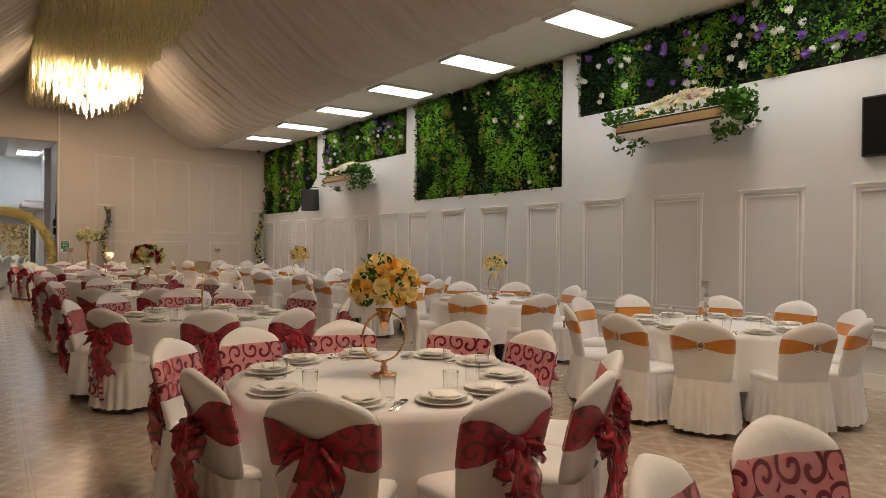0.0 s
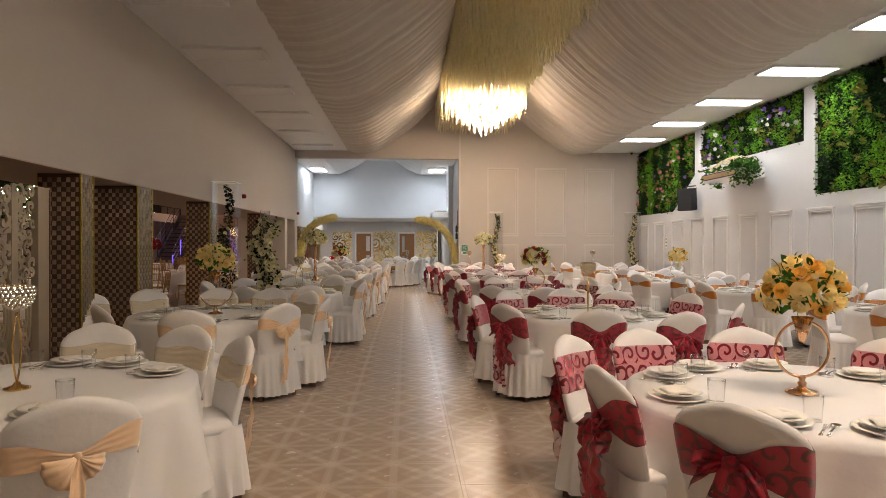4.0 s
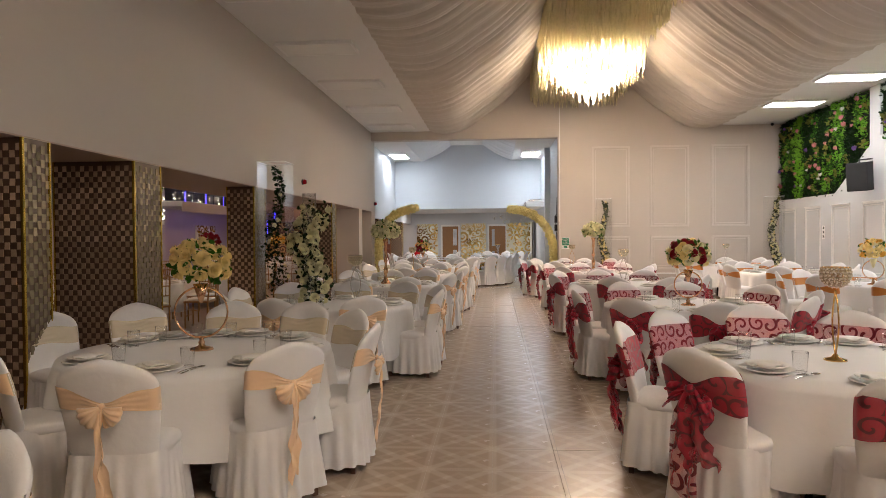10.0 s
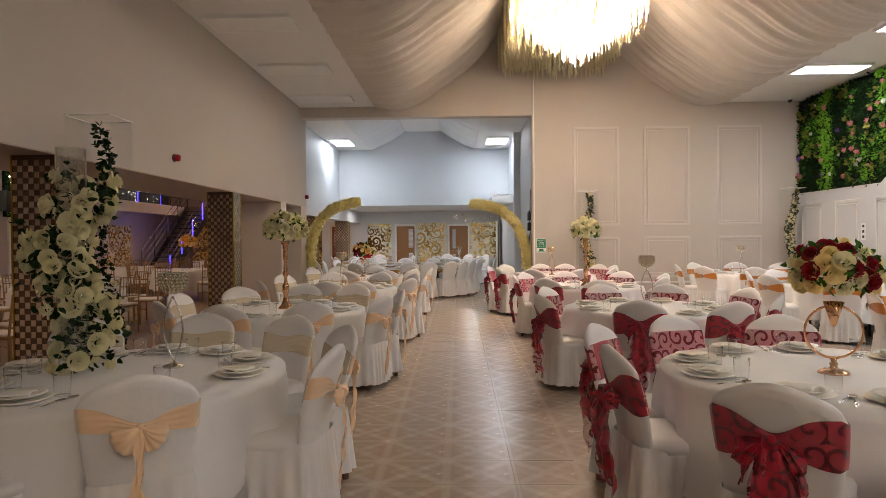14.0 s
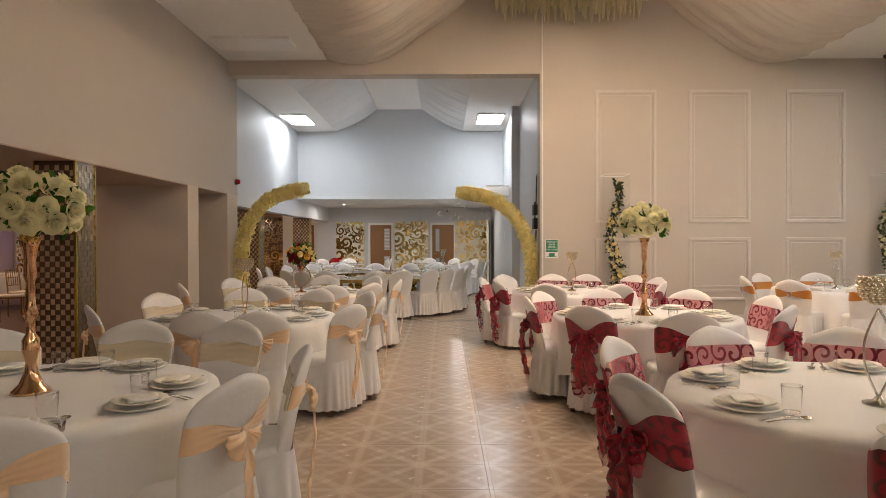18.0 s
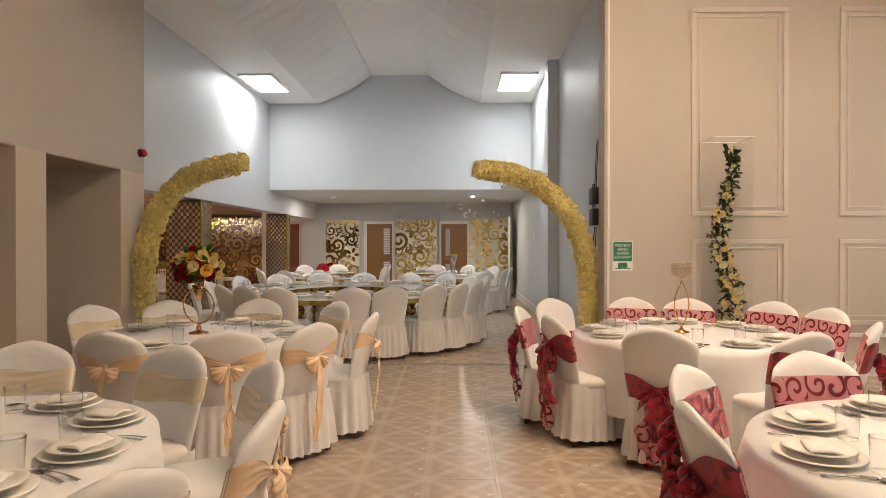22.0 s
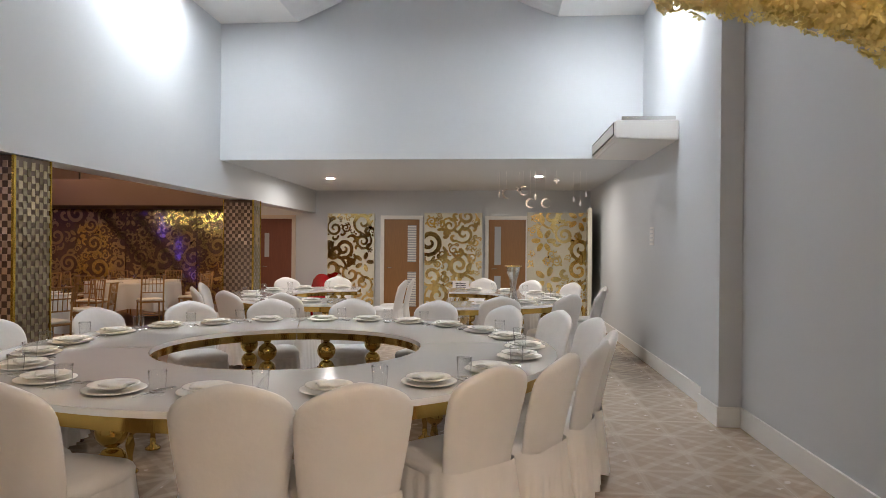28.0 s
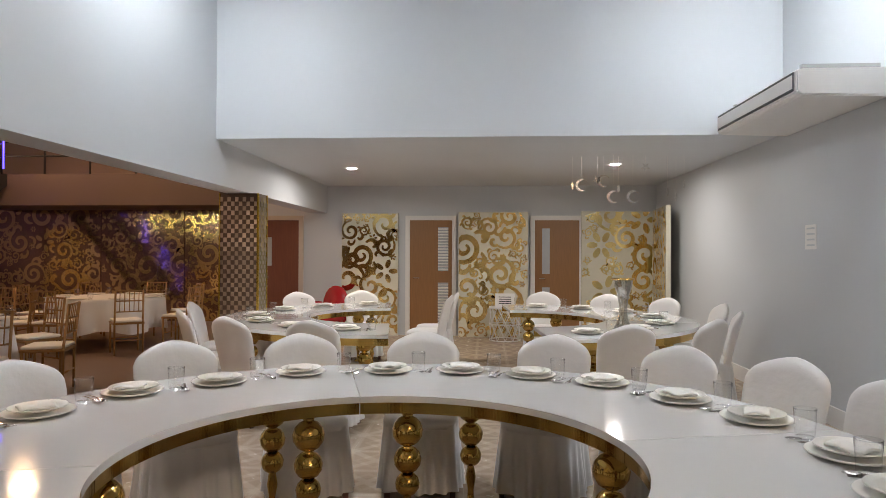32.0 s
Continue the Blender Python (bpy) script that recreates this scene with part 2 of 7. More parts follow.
def tile_floor_material():
    m = mat("patterned_beige_tile", (0.395, 0.304, 0.229), 0.26, var=0.1, scale=9, bump=0.03, bscale=90)
    nt = m.node_tree
    b = nt.nodes["Principled BSDF"]
    base = b.inputs["Base Color"].links[0].from_socket
    geo = nt.nodes.new("ShaderNodeNewGeometry")
    sep = nt.nodes.new("ShaderNodeSeparateXYZ")
    nt.links.new(geo.outputs["Position"], sep.inputs[0])

    def op(kind, a, c=None, d=None):
        n = nt.nodes.new("ShaderNodeMath")
        n.operation = kind
        for k, v in enumerate((a, c, d)):
            if v is None:
                continue
            if isinstance(v, (int, float)):
                n.inputs[k].default_value = v
            else:
                nt.links.new(v, n.inputs[k])
        return n.outputs[0]

    x = op("FRACT", op("DIVIDE", op("ADD", sep.outputs[0], 82.21), 0.41))
    y = op("FRACT", op("DIVIDE", op("ADD", sep.outputs[1], 81.74), 0.41))
    u, v = op("SUBTRACT", x, 0.5), op("SUBTRACT", y, 0.5)
    au, av = op("ABSOLUTE", u), op("ABSOLUTE", v)
    def line_at(value, at, half):
        """A soft-edged line where value is at, half its width to either side."""
        n = nt.nodes.new("ShaderNodeMapRange")
        n.interpolation_type = "SMOOTHSTEP"
        n.inputs[1].default_value, n.inputs[2].default_value = half, half * 0.45
        nt.links.new(op("ABSOLUTE", op("SUBTRACT", value, at)), n.inputs[0])
        return n.outputs[0]

    rim = line_at(op("MAXIMUM", au, av), 0.5, 0.085)
    cross = line_at(op("SUBTRACT", au, av), 0.0, 0.13)
    ring = line_at(op("ADD", au, av), 0.34, 0.075)
    inner = line_at(op("MAXIMUM", au, av), 0.2, 0.045)
    wear = nt.nodes.new("ShaderNodeTexNoise")
    wear.inputs["Scale"].default_value, wear.inputs["Detail"].default_value = 2.2, 4
    nt.links.new(geo.outputs["Position"], wear.inputs["Vector"])
    line = op("MULTIPLY", op("MINIMUM", op("ADD", op("ADD", op("MULTIPLY", rim, 0.55), op("MULTIPLY", cross, 0.6)), op("ADD", op("MULTIPLY", inner, 0.12), op("MULTIPLY", ring, 0.3))), 1.0), op("ADD", wear.outputs["Fac"], 0.35))
    mix = nt.nodes.new("ShaderNodeMix")
    mix.data_type = "RGBA"
    nt.links.new(line, mix.inputs[0])
    nt.links.new(base, mix.inputs[6])
    mix.inputs[7].default_value = (0.57, 0.465, 0.36, 1)
    nt.links.new(mix.outputs[2], b.inputs["Base Color"])
    return m


M_TILE = tile_floor_material()
M_GROUT = mat("pale_beige_grout", (0.5, 0.42, 0.33), 0.8, var=0.1, bump=0.1)
M_SIDEFLOOR = mat("dark_side_floor", (0.2, 0.13, 0.09), 0.3, var=0.15, scale=3, bump=0.03)

M_JOINT = mat("brown_joint_filler", (0.22, 0.17, 0.13), 0.7, var=0.2)

# ---- floor ----
structure("floor", box(HX0 - 0.4, HY0 - 0.4, -0.2, HX1 + 0.4, FY2 + 0.4, -0.006), M_GROUT, "beige patterned tiled floor with a soft shine")
structure("floor_side", box(SX0, HY0 - 0.4, -0.2, HX0 - 0.4, 36.0, 0.0), M_SIDEFLOOR, "dark brown floor of the adjoining room")

structure("floor_joint", box(0.2235, HY0, -0.004, 0.2285, 21.5, 0.0008), M_JOINT, "thin brown movement joint along the aisle")
# Shade under the beam and in the recess is put into this brown.
M_SOFFIT = mat("soffit_shade_brown", (0.45, 0.35, 0.28), 0.6, var=0.05, scale=2, bump=0.04, bscale=120)

# ---- hall shell ----
T = 0.3
structure("wall_left_upper", box(HX0 - T, HY0, BEAM, HX0, 21.53, 7.0), M_LEFTWALL, "wall above the open side of the hall, toned for shade")
structure("beam_soffit", box(-5.04, HY0, BEAM - 0.012, HX0 - 0.004, 19.32, BEAM), M_SOFFIT, "underside of the deep beam, browned to carry its shade")
structure("niche_soffit", box(-4.99, 19.73, BEAM - 0.012, HX0 - 0.004, 20.99, BEAM), M_SOFFIT, "top of the wall recess, browned to carry its shade")
structure("wall_left_inner", box(-5.04, HY0, BEAM, HX0 - T - 0.002, 21.5, 7.0), M_LEFTWALL, "wall of the adjoining room above the beam, toned for shade")
structure("wall_pier_a", box(-5.05, 19.32, 0, HX0 - 0.003, 19.72, BEAM), M_CREAM, "cream painted pier below the beam")
structure("wall_pier_b", box(-5.0, 21.0, 0, HX0 - 0.003, 21.53, BEAM), M_CREAM, "cream painted pier at the end of the hall")
structure("niche_back", box(-5.1, 19.72, 0, -5.0, 21.0, BEAM), M_CREAM, "shaded back of a wall recess")
structure("wall_back", box(SX0, HY0 - T, 0, HX1 + T, HY0, 7.0), M_WALL, "white painted end wall")
structure("wall_end", box(1.57, HY1, 0, HX1 + T, HY1 + T, 7.0), M_WARMWALL, "beige panelled end wall")
structure("wall_header", box(HX0, HY1, 4.24, 1.567, HY1 + T, 7.0), M_WARMWALL, "beige wall over the wide opening")
bm = box(HX1, HY0, 0, HX1 + T, HY1, 2.4)
for y0, y1, z in ((12.09, 16.79, 3.45), (2.7, 7.37, 3.45), (HY0, -1.97, 3.45)):
    box(HX1, y0, 2.4, HX1 + T, y1, z, bm)
for y0, y1, z in ((16.43, 16.79, 3.45), (11.75, 12.09, 2.4), (7.04, 7.37, 3.45), (2.37, 2.7, 2.4), (-2.3, -1.97, 3.45)):
    box(HX1, y0, z, HX1 + T, y1, 4.6, bm)
bmesh.ops.remove_doubles(bm, verts=bm.verts[:], dist=0.0001)
structure("wall_right", bm, M_WALL, "white wall with tall moulded panels")
bm = bmesh.new()
bmesh.ops.contextual_create(bm, geom=[bm.verts.new((HX1, y, z)) for y, z in ((16.791, 2.401), (18.16, 2.401), (16.791, 3.3))])
for q in bmesh.ops.extrude_face_region(bm, geom=bm.faces[:])["geom"]:
    if isinstance(q, bmesh.types.BMVert):
        q.co.x += T
bmesh.ops.recalc_face_normals(bm, faces=bm.faces[:])
structure("wall_right_slant", bm, M_WALL, "white wall corner slanting up under the green panel")
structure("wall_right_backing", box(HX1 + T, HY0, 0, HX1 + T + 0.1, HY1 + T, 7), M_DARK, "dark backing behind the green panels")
structure("ceiling_left", box(HX0, HY0, CEIL, DX0, HY1, CEIL + 0.1), M_CEIL, "flat white ceiling strip")
structure("ceiling_right", box(DX1, HY0, CEIL, HX1 + T, HY1, CEIL + 0.1), M_CEIL, "flat white ceiling strip")
structure("ceiling_roof", box(SX0, HY0, 7.0, HX1 + T, 36, 7.1), M_CEIL, "plain roof above the drapes")


def fold(y, k):
    return 0.023 * math.sin(y * 13.0 + 2.3 * math.sin(y * 1.7 + k)) + 0.016 * math.sin(y * 29.0 + 3 * math.sin(y * 0.9 + 2 * k)) + 0.010 * math.sin(y * 61 + k + 2 * math.sin(y * 2.3))


def drape(x0, x1, z0, rise, y0, y1, power, k, ny):
    def at(u, v):
        y = y0 + (y1 - y0) * v
        w = u
        sway = 0.25 * math.sin(math.pi * w) * math.sin(y * 0.8 + k)
        f = fold(y + sway + 0.35 * w * (1 - w), k) * (0.35 + 1.1 * math.sin(math.pi * min(1, w * 0.9 + 0.08)))
        return (x0 + (x1 - x0) * w, y, z0 + rise * w ** power - 0.10 * math.sin(math.pi * min(1, w * 2.2)) + f)
    return grid(at, 26, ny)


structure("ceiling_drape_left", drape(DX0, 1.3, CEIL - 0.01, 2.2, HY0, HY1 - 0.02, 2.1, 0.4, 620), M_DRAPE, "gathered ivory voile ceiling drape", True)
structure("ceiling_drape_right", drape(DX1, 2.7, CEIL - 0.01, 2.2, HY0, HY1 - 0.02, 2.1, 1.9, 620), M_DRAPE, "gathered ivory voile ceiling drape", True)
structure("ceiling_ridge", box(1.25, HY0, 6.67, 2.75, HY1, 6.75), M_DRAPE, "ivory fabric along the ridge")

# ---- far room shell ----
structure("wall_far_right", box(FX1 + 0.08, HY1 + T, 0, FX1 + T + 0.1, 25.0, 7.0), M_GREY, "pale grey painted wall")
structure("wall_far_right_end", box(FX1, 25.0, 0, FX1 + T, FY2 + 0.3, 7.0), M_GREY, "pale grey painted wall")
structure("pilaster", box(FX1 - 0.1, 24.75, 0, FX1 + 0.079, 25.2, 4.47), M_GREY, "pale grey pilaster")
structure("wall_far_left_upper", box(FX0 - T, 21.53, 2.13, FX0, FY2, 7.0), M_GREY, "pale grey wall above the open side")
structure("wall_far_bulkhead", box(FX0, FY1, LOW, FX1, FY1 + 0.2, 7.0), M_GREY, "pale grey bulkhead wall")
structure("ceiling_low", box(FX0, FY1 + 0.2, LOW, FX1, FY2 + 0.2, LOW + 0.1), M_GREY, "pale grey lower ceiling")
structure("wall_far_end", box(-5.7, FY2, 0, FX1 + T, FY2 + 0.2, LOW), M_GREY, "pale grey end wall with two doors")
bm = box(FX0, HY1 + T, 4.47, -3.0, FY1, 4.57)
box(0.47, HY1 + T, 4.47, FX1 + 0.08, FY1, 4.57, bm)
box(-1.88, HY1 + T, 5.07, -0.66, FY1, 5.17, bm)
structure("ceiling_far", bm, M_CEIL, "white ceiling with a raised middle")


def slope(x0, x1, k):
    def at(u, v):
        y = HY1 + T + 0.05 + (FY1 - HY1 - T - 0.1) * v
        return (x0 + (x1 - x0) * u, y, 4.45 + 0.61 * u - 0.06 * math.sin(math.pi * u) + 0.5 * fold(y * 0.55 + 0.1 * u, k) * (0.3 + math.sin(math.pi * u)))
    return grid(at, 12, 150)


M_DRAPE2 = mat("white_voile", (0.72, 0.73, 0.74), 0.8, var=0.05, scale=3, bump=0.1, bscale=30, sheen=0.2)
structure("ceiling_far_drape_left", slope(-3.0, -1.88, 0.3), M_DRAPE2, "white voile stretched over the sloping ceiling", True)
structure("ceiling_far_drape_right", slope(0.47, -0.66, 1.3), M_DRAPE2, "white voile stretched over the sloping ceiling", True)
bm = box(FX1 + 0.062, HY1 + T, 0, FX1 + 0.079, 24.728, 0.16)
box(FX1 - 0.12, 24.73, 0, FX1 - 0.101, 25.22, 0.16, bm)
box(FX1 - 0.1, 24.731, 0, FX1 + 0.078, 24.749, 0.159, bm)
box(FX1 - 0.018, 25.221, 0, FX1 - 0.001, FY2, 0.16, bm)
structure("baseboard", bm, M_TRIM, "white painted baseboard")
structure("threshold", box(FX0, 21.58, -0.004, FX1, 21.64, 0.006), M_STEEL, "thin metal threshold strip")

# ---- side room shell ----
M_SIDEWALL = mat("lilac_grey_side_wall", (0.5, 0.45, 0.47), 0.6, var=0.06, scale=2, bump=0.05)
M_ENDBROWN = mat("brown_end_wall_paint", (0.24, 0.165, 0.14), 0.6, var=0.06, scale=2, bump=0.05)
structure("wall_side", box(SX0 - T, HY0, 0, SX0, 36, 7), M_SIDEWALL, "pale wall of the adjoining room")
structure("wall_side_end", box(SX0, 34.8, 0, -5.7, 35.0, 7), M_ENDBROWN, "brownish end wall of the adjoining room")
structure("wall_side_return", box(-5.7, FY2 + 0.2, 0, -5.64, 34.8, 7), M_SIDEWALL, "short return wall")


# ---- ceiling lamps ----
def ceiling_panel(x0, y0, x1, y1, z, lamp, label, group):
    e = thing("ceiling_light", label, "ceiling light", group, pose((x0 + x1) / 2, (y0 + y1) / 2, z))
    a, b = (x1 - x0) / 2, (y1 - y0) / 2
    bm = box(-a, -b, -0.05, a, -b + 0.035, 0, None, 0.004)
    for q in ((-a, b - 0.035, a, b), (-a, -b + 0.035, -a + 0.035, b - 0.035), (a - 0.035, -b + 0.035, a, b - 0.035)):
        box(q[0], q[1], -0.05, q[2], q[3], 0, bm, 0.004)
    part("frame", bm, M_TRIM, e, "white frame", False)
    part("diffuser", box(-a + 0.035, -b + 0.035, -0.044, a - 0.035, b - 0.035, -0.004), lamp, e, "flat diffuser", False)
    return e


for k in range(10):
    y = 6.06 + 2.43 * (k - 4)
    if HY0 + 0.5 < y < HY1:
        ceiling_panel(6.0, y - 0.36, 7.2, y + 0.24, CEIL, M_LAMP, "lit rectangular white ceiling panel light", "lit panels along the wall")
for k in range(10):
    y = 20.05 - 2.4 * k
    if y > HY0 + 0.5:
        ceiling_panel(-3.55, y - 0.3, -2.35, y + 0.3, CEIL, M_UNLIT, "unlit rectangular white ceiling panel light", "unlit panels along the wall")
for x0, x1 in ((-3.95, -3.33), (0.75, 1.42)):
    ceiling_panel(x0, 25.48, x1, 26.75, 4.47, M_FARLAMP, "lit cool white ceiling panel light", "panels of the far room")
for x, y in ((-3.17, 30.32), (0.37, 30.05)):
    e = thing("downlight", "small round recessed lit ceiling spotlight", "ceiling light", "spotlights", pose(x, y, LOW))
    part("rim", lathe([(0.05, -0.002), (0.075, -0.012), (0.085, -0.002), (0.085, 0.0)], 24), M_TRIM, e, "white rim")
    part("lens", lathe([(0, -0.006), (0.052, -0.006)], 24), M_SPOT, e, "glowing lens")


# ---- sash fabric ----
def organza(label, colour, sheer, swirl, thin):
    m = mat(label, colour, 0.5, var=0.1, scale=20, bump=0.08, bscale=120, sheen=0.15)
    nt = m.node_tree
    b = nt.nodes["Principled BSDF"]
    base = b.inputs["Base Color"].links[0].from_socket
    tc = nt.nodes.new("ShaderNodeTexCoord")
    flat = nt.nodes.new("ShaderNodeMapping")
    flat.inputs["Scale"].default_value = (1, 0.02, 1)
    nt.links.new(tc.outputs["Object"], flat.inputs[0])
    warp = nt.nodes.new("ShaderNodeTexNoise")
    warp.inputs["Scale"].default_value = 9.0
    nt.links.new(flat.outputs[0], warp.inputs["Vector"])

    def vec(kind, a, c):
        n = nt.nodes.new("ShaderNodeVectorMath")
        n.operation = kind
        for k, v in enumerate((a, c)):
            if isinstance(v, tuple):
                n.inputs[k].default_value = v
            else:
                nt.links.new(v, n.inputs[k])
        return n.outputs[0]

    def op(kind, a, c=None):
        n = nt.nodes.new("ShaderNodeMath")
        n.operation = kind
        for k, v in enumerate((a, c)):
            if isinstance(v, (int, float)):
                n.inputs[k].default_value = v
            elif v is not None:
                nt.links.new(v, n.inputs[k])
        return n.outputs[0]

    where = vec("ADD", flat.outputs[0], vec("MULTIPLY", vec("SUBTRACT", warp.outputs["Color"], (0.5, 0.5, 0.5)), (0.012, 0.0, 0.012)))
    vo = nt.nodes.new("ShaderNodeTexVoronoi")
    vo.voronoi_dimensions, vo.inputs["Scale"].default_value, vo.inputs["Randomness"].default_value = "3D", 9.5, 0.25
    nt.links.new(where, vo.inputs["Vector"])
    sep = nt.nodes.new("ShaderNodeSeparateXYZ")
    nt.links.new(vec("SUBTRACT", where, vo.outputs["Position"]), sep.inputs[0])
    pick = nt.nodes.new("ShaderNodeSeparateColor")
    nt.links.new(vo.outputs["Color"], pick.inputs[0])
    way = op("SUBTRACT", op("MULTIPLY", op("GREATER_THAN", pick.outputs[0], 0.5), 2.0), 1.0)
    ang = op("MULTIPLY", op("ARCTAN2", sep.outputs[2], sep.outputs[0]), way)
    turn = op("ADD", op("ADD", ang, op("MULTIPLY", pick.outputs[1], 6.0)), op("MULTIPLY", vo.outputs["Distance"], 13.5))
    line = op("GREATER_THAN", op("SINE", turn), thin)
    mix = nt.nodes.new("ShaderNodeMix")
    mix.data_type = "RGBA"
    nt.links.new(line, mix.inputs[0])
    nt.links.new(base, mix.inputs[6])
    mix.inputs[7].default_value = (*swirl, 1)
    nt.links.new(mix.outputs[2], b.inputs["Base Color"])
    al = nt.nodes.new("ShaderNodeMapRange")
    al.inputs[3].default_value, al.inputs[4].default_value = sheer, 0.98
    nt.links.new(line, al.inputs[0])
    nt.links.new(al.outputs[0], b.inputs["Alpha"])
    return m


M_ORGANZA = organza("red_swirl_organza", (0.86, 0.03, 0.08), 0.46, (0.13, 0.001, 0.01), 0.56)
M_GATHERED = organza("gathered_red_organza", (0.52, 0.007, 0.036), 0.7, (0.13, 0.001, 0.01), 0.68)
M_PEACH.node_tree.nodes["Principled BSDF"].inputs["Alpha"].default_value = 0.93
M_SHEER = mat("sheer_peach_satin", (1.0, 0.82, 0.56), 0.22, var=0.06, scale=12, bump=0.1, bscale=40, sheen=0.6, jitter=0.05)
M_SHEER.node_tree.nodes["Principled BSDF"].inputs["Alpha"].default_value = 0.6


# ---- banquet chair: sits facing +y, base at the origin ----
SEAT, TOP = 0.44, 0.905


def back_top(u):
    return TOP - 0.085 * abs(u) ** 1.55 - 0.045 * abs(u) ** 12


def back_half(z):
    k = max(0.0, min(1.0, (z - SEAT) / (TOP - SEAT)))
    return 0.205 + 0.03 * math.sin(min(1.0, k * 1.35) * math.pi / 2)


def back_at(u, z, side, off=0.0):
    """A point of the covered backrest at height z: u -1..1 across, side -1 back, +1 front."""
    s = (z - SEAT + 0.03) / (TOP - SEAT + 0.03)
    head = max(0.0, (z - back_top(u) + 0.05) / 0.05)
    th = (0.03 + off) * max(0.0, 1 - abs(u) ** 6) ** 0.5 * math.sqrt(max(0.0, 1 - 0.9 * min(1.0, head) ** 2))
    y = -0.2 - 0.075 * s - 0.045 * s * s + 0.035 * u * u
    return Vector((u * (back_half(z) + off), y + side * th, z))


def back_point(u, s, side, off=0.0):
    z = SEAT - 0.03 + s * (back_top(u) - SEAT + 0.03)
    return back_at(u, z, side, off)


def shell(nu=16, nv=14):
    """The closed sleeve of the cover round the backrest."""
    def at(a, v):
        side = 1 if a < 0.5 else -1
        u = 1 - 4 * a if a < 0.5 else -1 + 4 * (a - 0.5)
        u = math.sin(u * math.pi / 2)
        return back_point(max(-1, min(1, u)), v ** 0.85, side)
    return grid(at, nu * 2, nv, True)


def band(low, high, off, nu=22, nv=9, rip=0.0, knot_at=None):
    """A cloth band tied round the backrest; low and high give its edges at u on the back (-1) and the front (+1)."""
    def at(a, v):
        side = 1 if a < 0.5 else -1
        u = 1 - 4 * a if a < 0.5 else -1 + 4 * (a - 0.5)
        z = low(u, side) + (high(u, side) - low(u, side)) * v
        tight = math.exp(-(u / 0.28) ** 2) if side < 0 else 0.0
        wave = rip * (math.sin(v * 21 + 2.2 * math.sin(u * 4 + side)) * (0.5 + 0.9 * tight) + 0.6 * math.sin(v * 37 + u * 9))
        p = back_at(max(-1, min(1, u)), min(z, back_top(u) - 0.005), side, off + max(-off * 0.7, wave * (1 - u * u)))
        p.y += 0.012 * side * tight
        return p
    return grid(at, nu * 2, nv, True)


def cover_meshes():
    bm = shell(16, 14)
    # close the top between the front and the back sheet
    bm.verts.ensure_lookup_table()
    n = 32
    ring = [bm.verts[14 * n + i] for i in range(n)]
    for i in range(1, 16):
        a, b, c, d = ring[i], ring[i - 1], ring[(n - i + 1) % n], ring[n - i]
        if len({a, b, c, d}) == 4:
            bm.faces.new((a, b, c, d))
        elif len({a, b, c, d}) == 3:
            bm.faces.new(list(dict.fromkeys((a, b, c, d))))
    bmesh.ops.recalc_face_normals(bm, faces=bm.faces[:])
    back = bm
    seat = bmesh.new()
    for k, (r, z) in enumerate(((0.90, SEAT - 0.05), (1.0, SEAT - 0.035), (1.01, SEAT - 0.005), (0.96, SEAT + 0.018), (0.8, SEAT + 0.03), (0.4, SEAT + 0.036))):
        pts = []
        for i in range(32):
            a = 2 * math.pi * i / 32
            c, s = math.cos(a), math.sin(a)
            p = 5.0
            q = (abs(c) ** p + abs(s) ** p) ** (-1 / p)
            pts.append(seat.verts.new((0.222 * r * c * q, 0.01 + 0.225 * r * s * q, z)))
        if k:
            for i in range(32):
                seat.faces.new((last[i], last[(i + 1) % 32], pts[(i + 1) % 32], pts[i]))
        last = pts
    seat.faces.new(last)

    def skirt(a, v):
        t = 2 * math.pi * a
        c, s = math.cos(t), math.sin(t)
        q = (abs(c) ** 6 + abs(s) ** 6) ** (-1 / 6)
        w = 1 - v
        pleat = 0.016 * w * math.sin(t * 22 + 1.3 * math.sin(t * 3)) + 0.008 * w * math.sin(t * 9 + 1)
        r = 1 + 0.13 * w
        z = 0.045 + (SEAT - 0.06) * v - 0.02 * (1 - v) * abs(math.cos(2 * t))
        return ((0.218 * r + pleat) * c * q, -0.005 + (0.232 * r + pleat) * s * q, z + 0.012)
    return back, seat, grid(skirt, 132, 7, True)


def bow_loop(sign, size, drop, width, seed, ruffle=0.012):
    """One limp loop of a bow: a strip of cloth led out and back, crumpled along its edges."""
    rg = random.Random(seed)
    p, q, r = rg.uniform(0, 6), rg.uniform(0, 6), rg.uniform(0.8, 1.2)

    def at(u, v):
        far = math.sin(math.pi * min(1.0, v)) ** 0.75
        w = 0.028 + (width - 0.028) * far ** 1.3
        x = sign * size * far * (1 + 0.16 * math.sin(u * 5 + p) * far)
        e = u - 0.5
        z = -drop * far * far * r + e * w * (1.0 + 0.2 * math.sin(v * 6 + q)) + (0.02 if v > 0.5 else -0.005) * far
        y = -0.034 * math.sin(2 * math.pi * v) * 0.7 - 0.02 * far + ruffle * far * math.sin(u * 13 + v * 8 + p) - 0.02 * abs(e) * far
        crease = noise.noise(Vector((u * 5 + p, v * 7, seed))) * far
        return (x + 0.02 * crease, y - 0.016 * crease, z + 0.02 * noise.noise(Vector((v * 6, u * 4 + q, seed + 9))) * far)
    return grid(at, 12, 16)


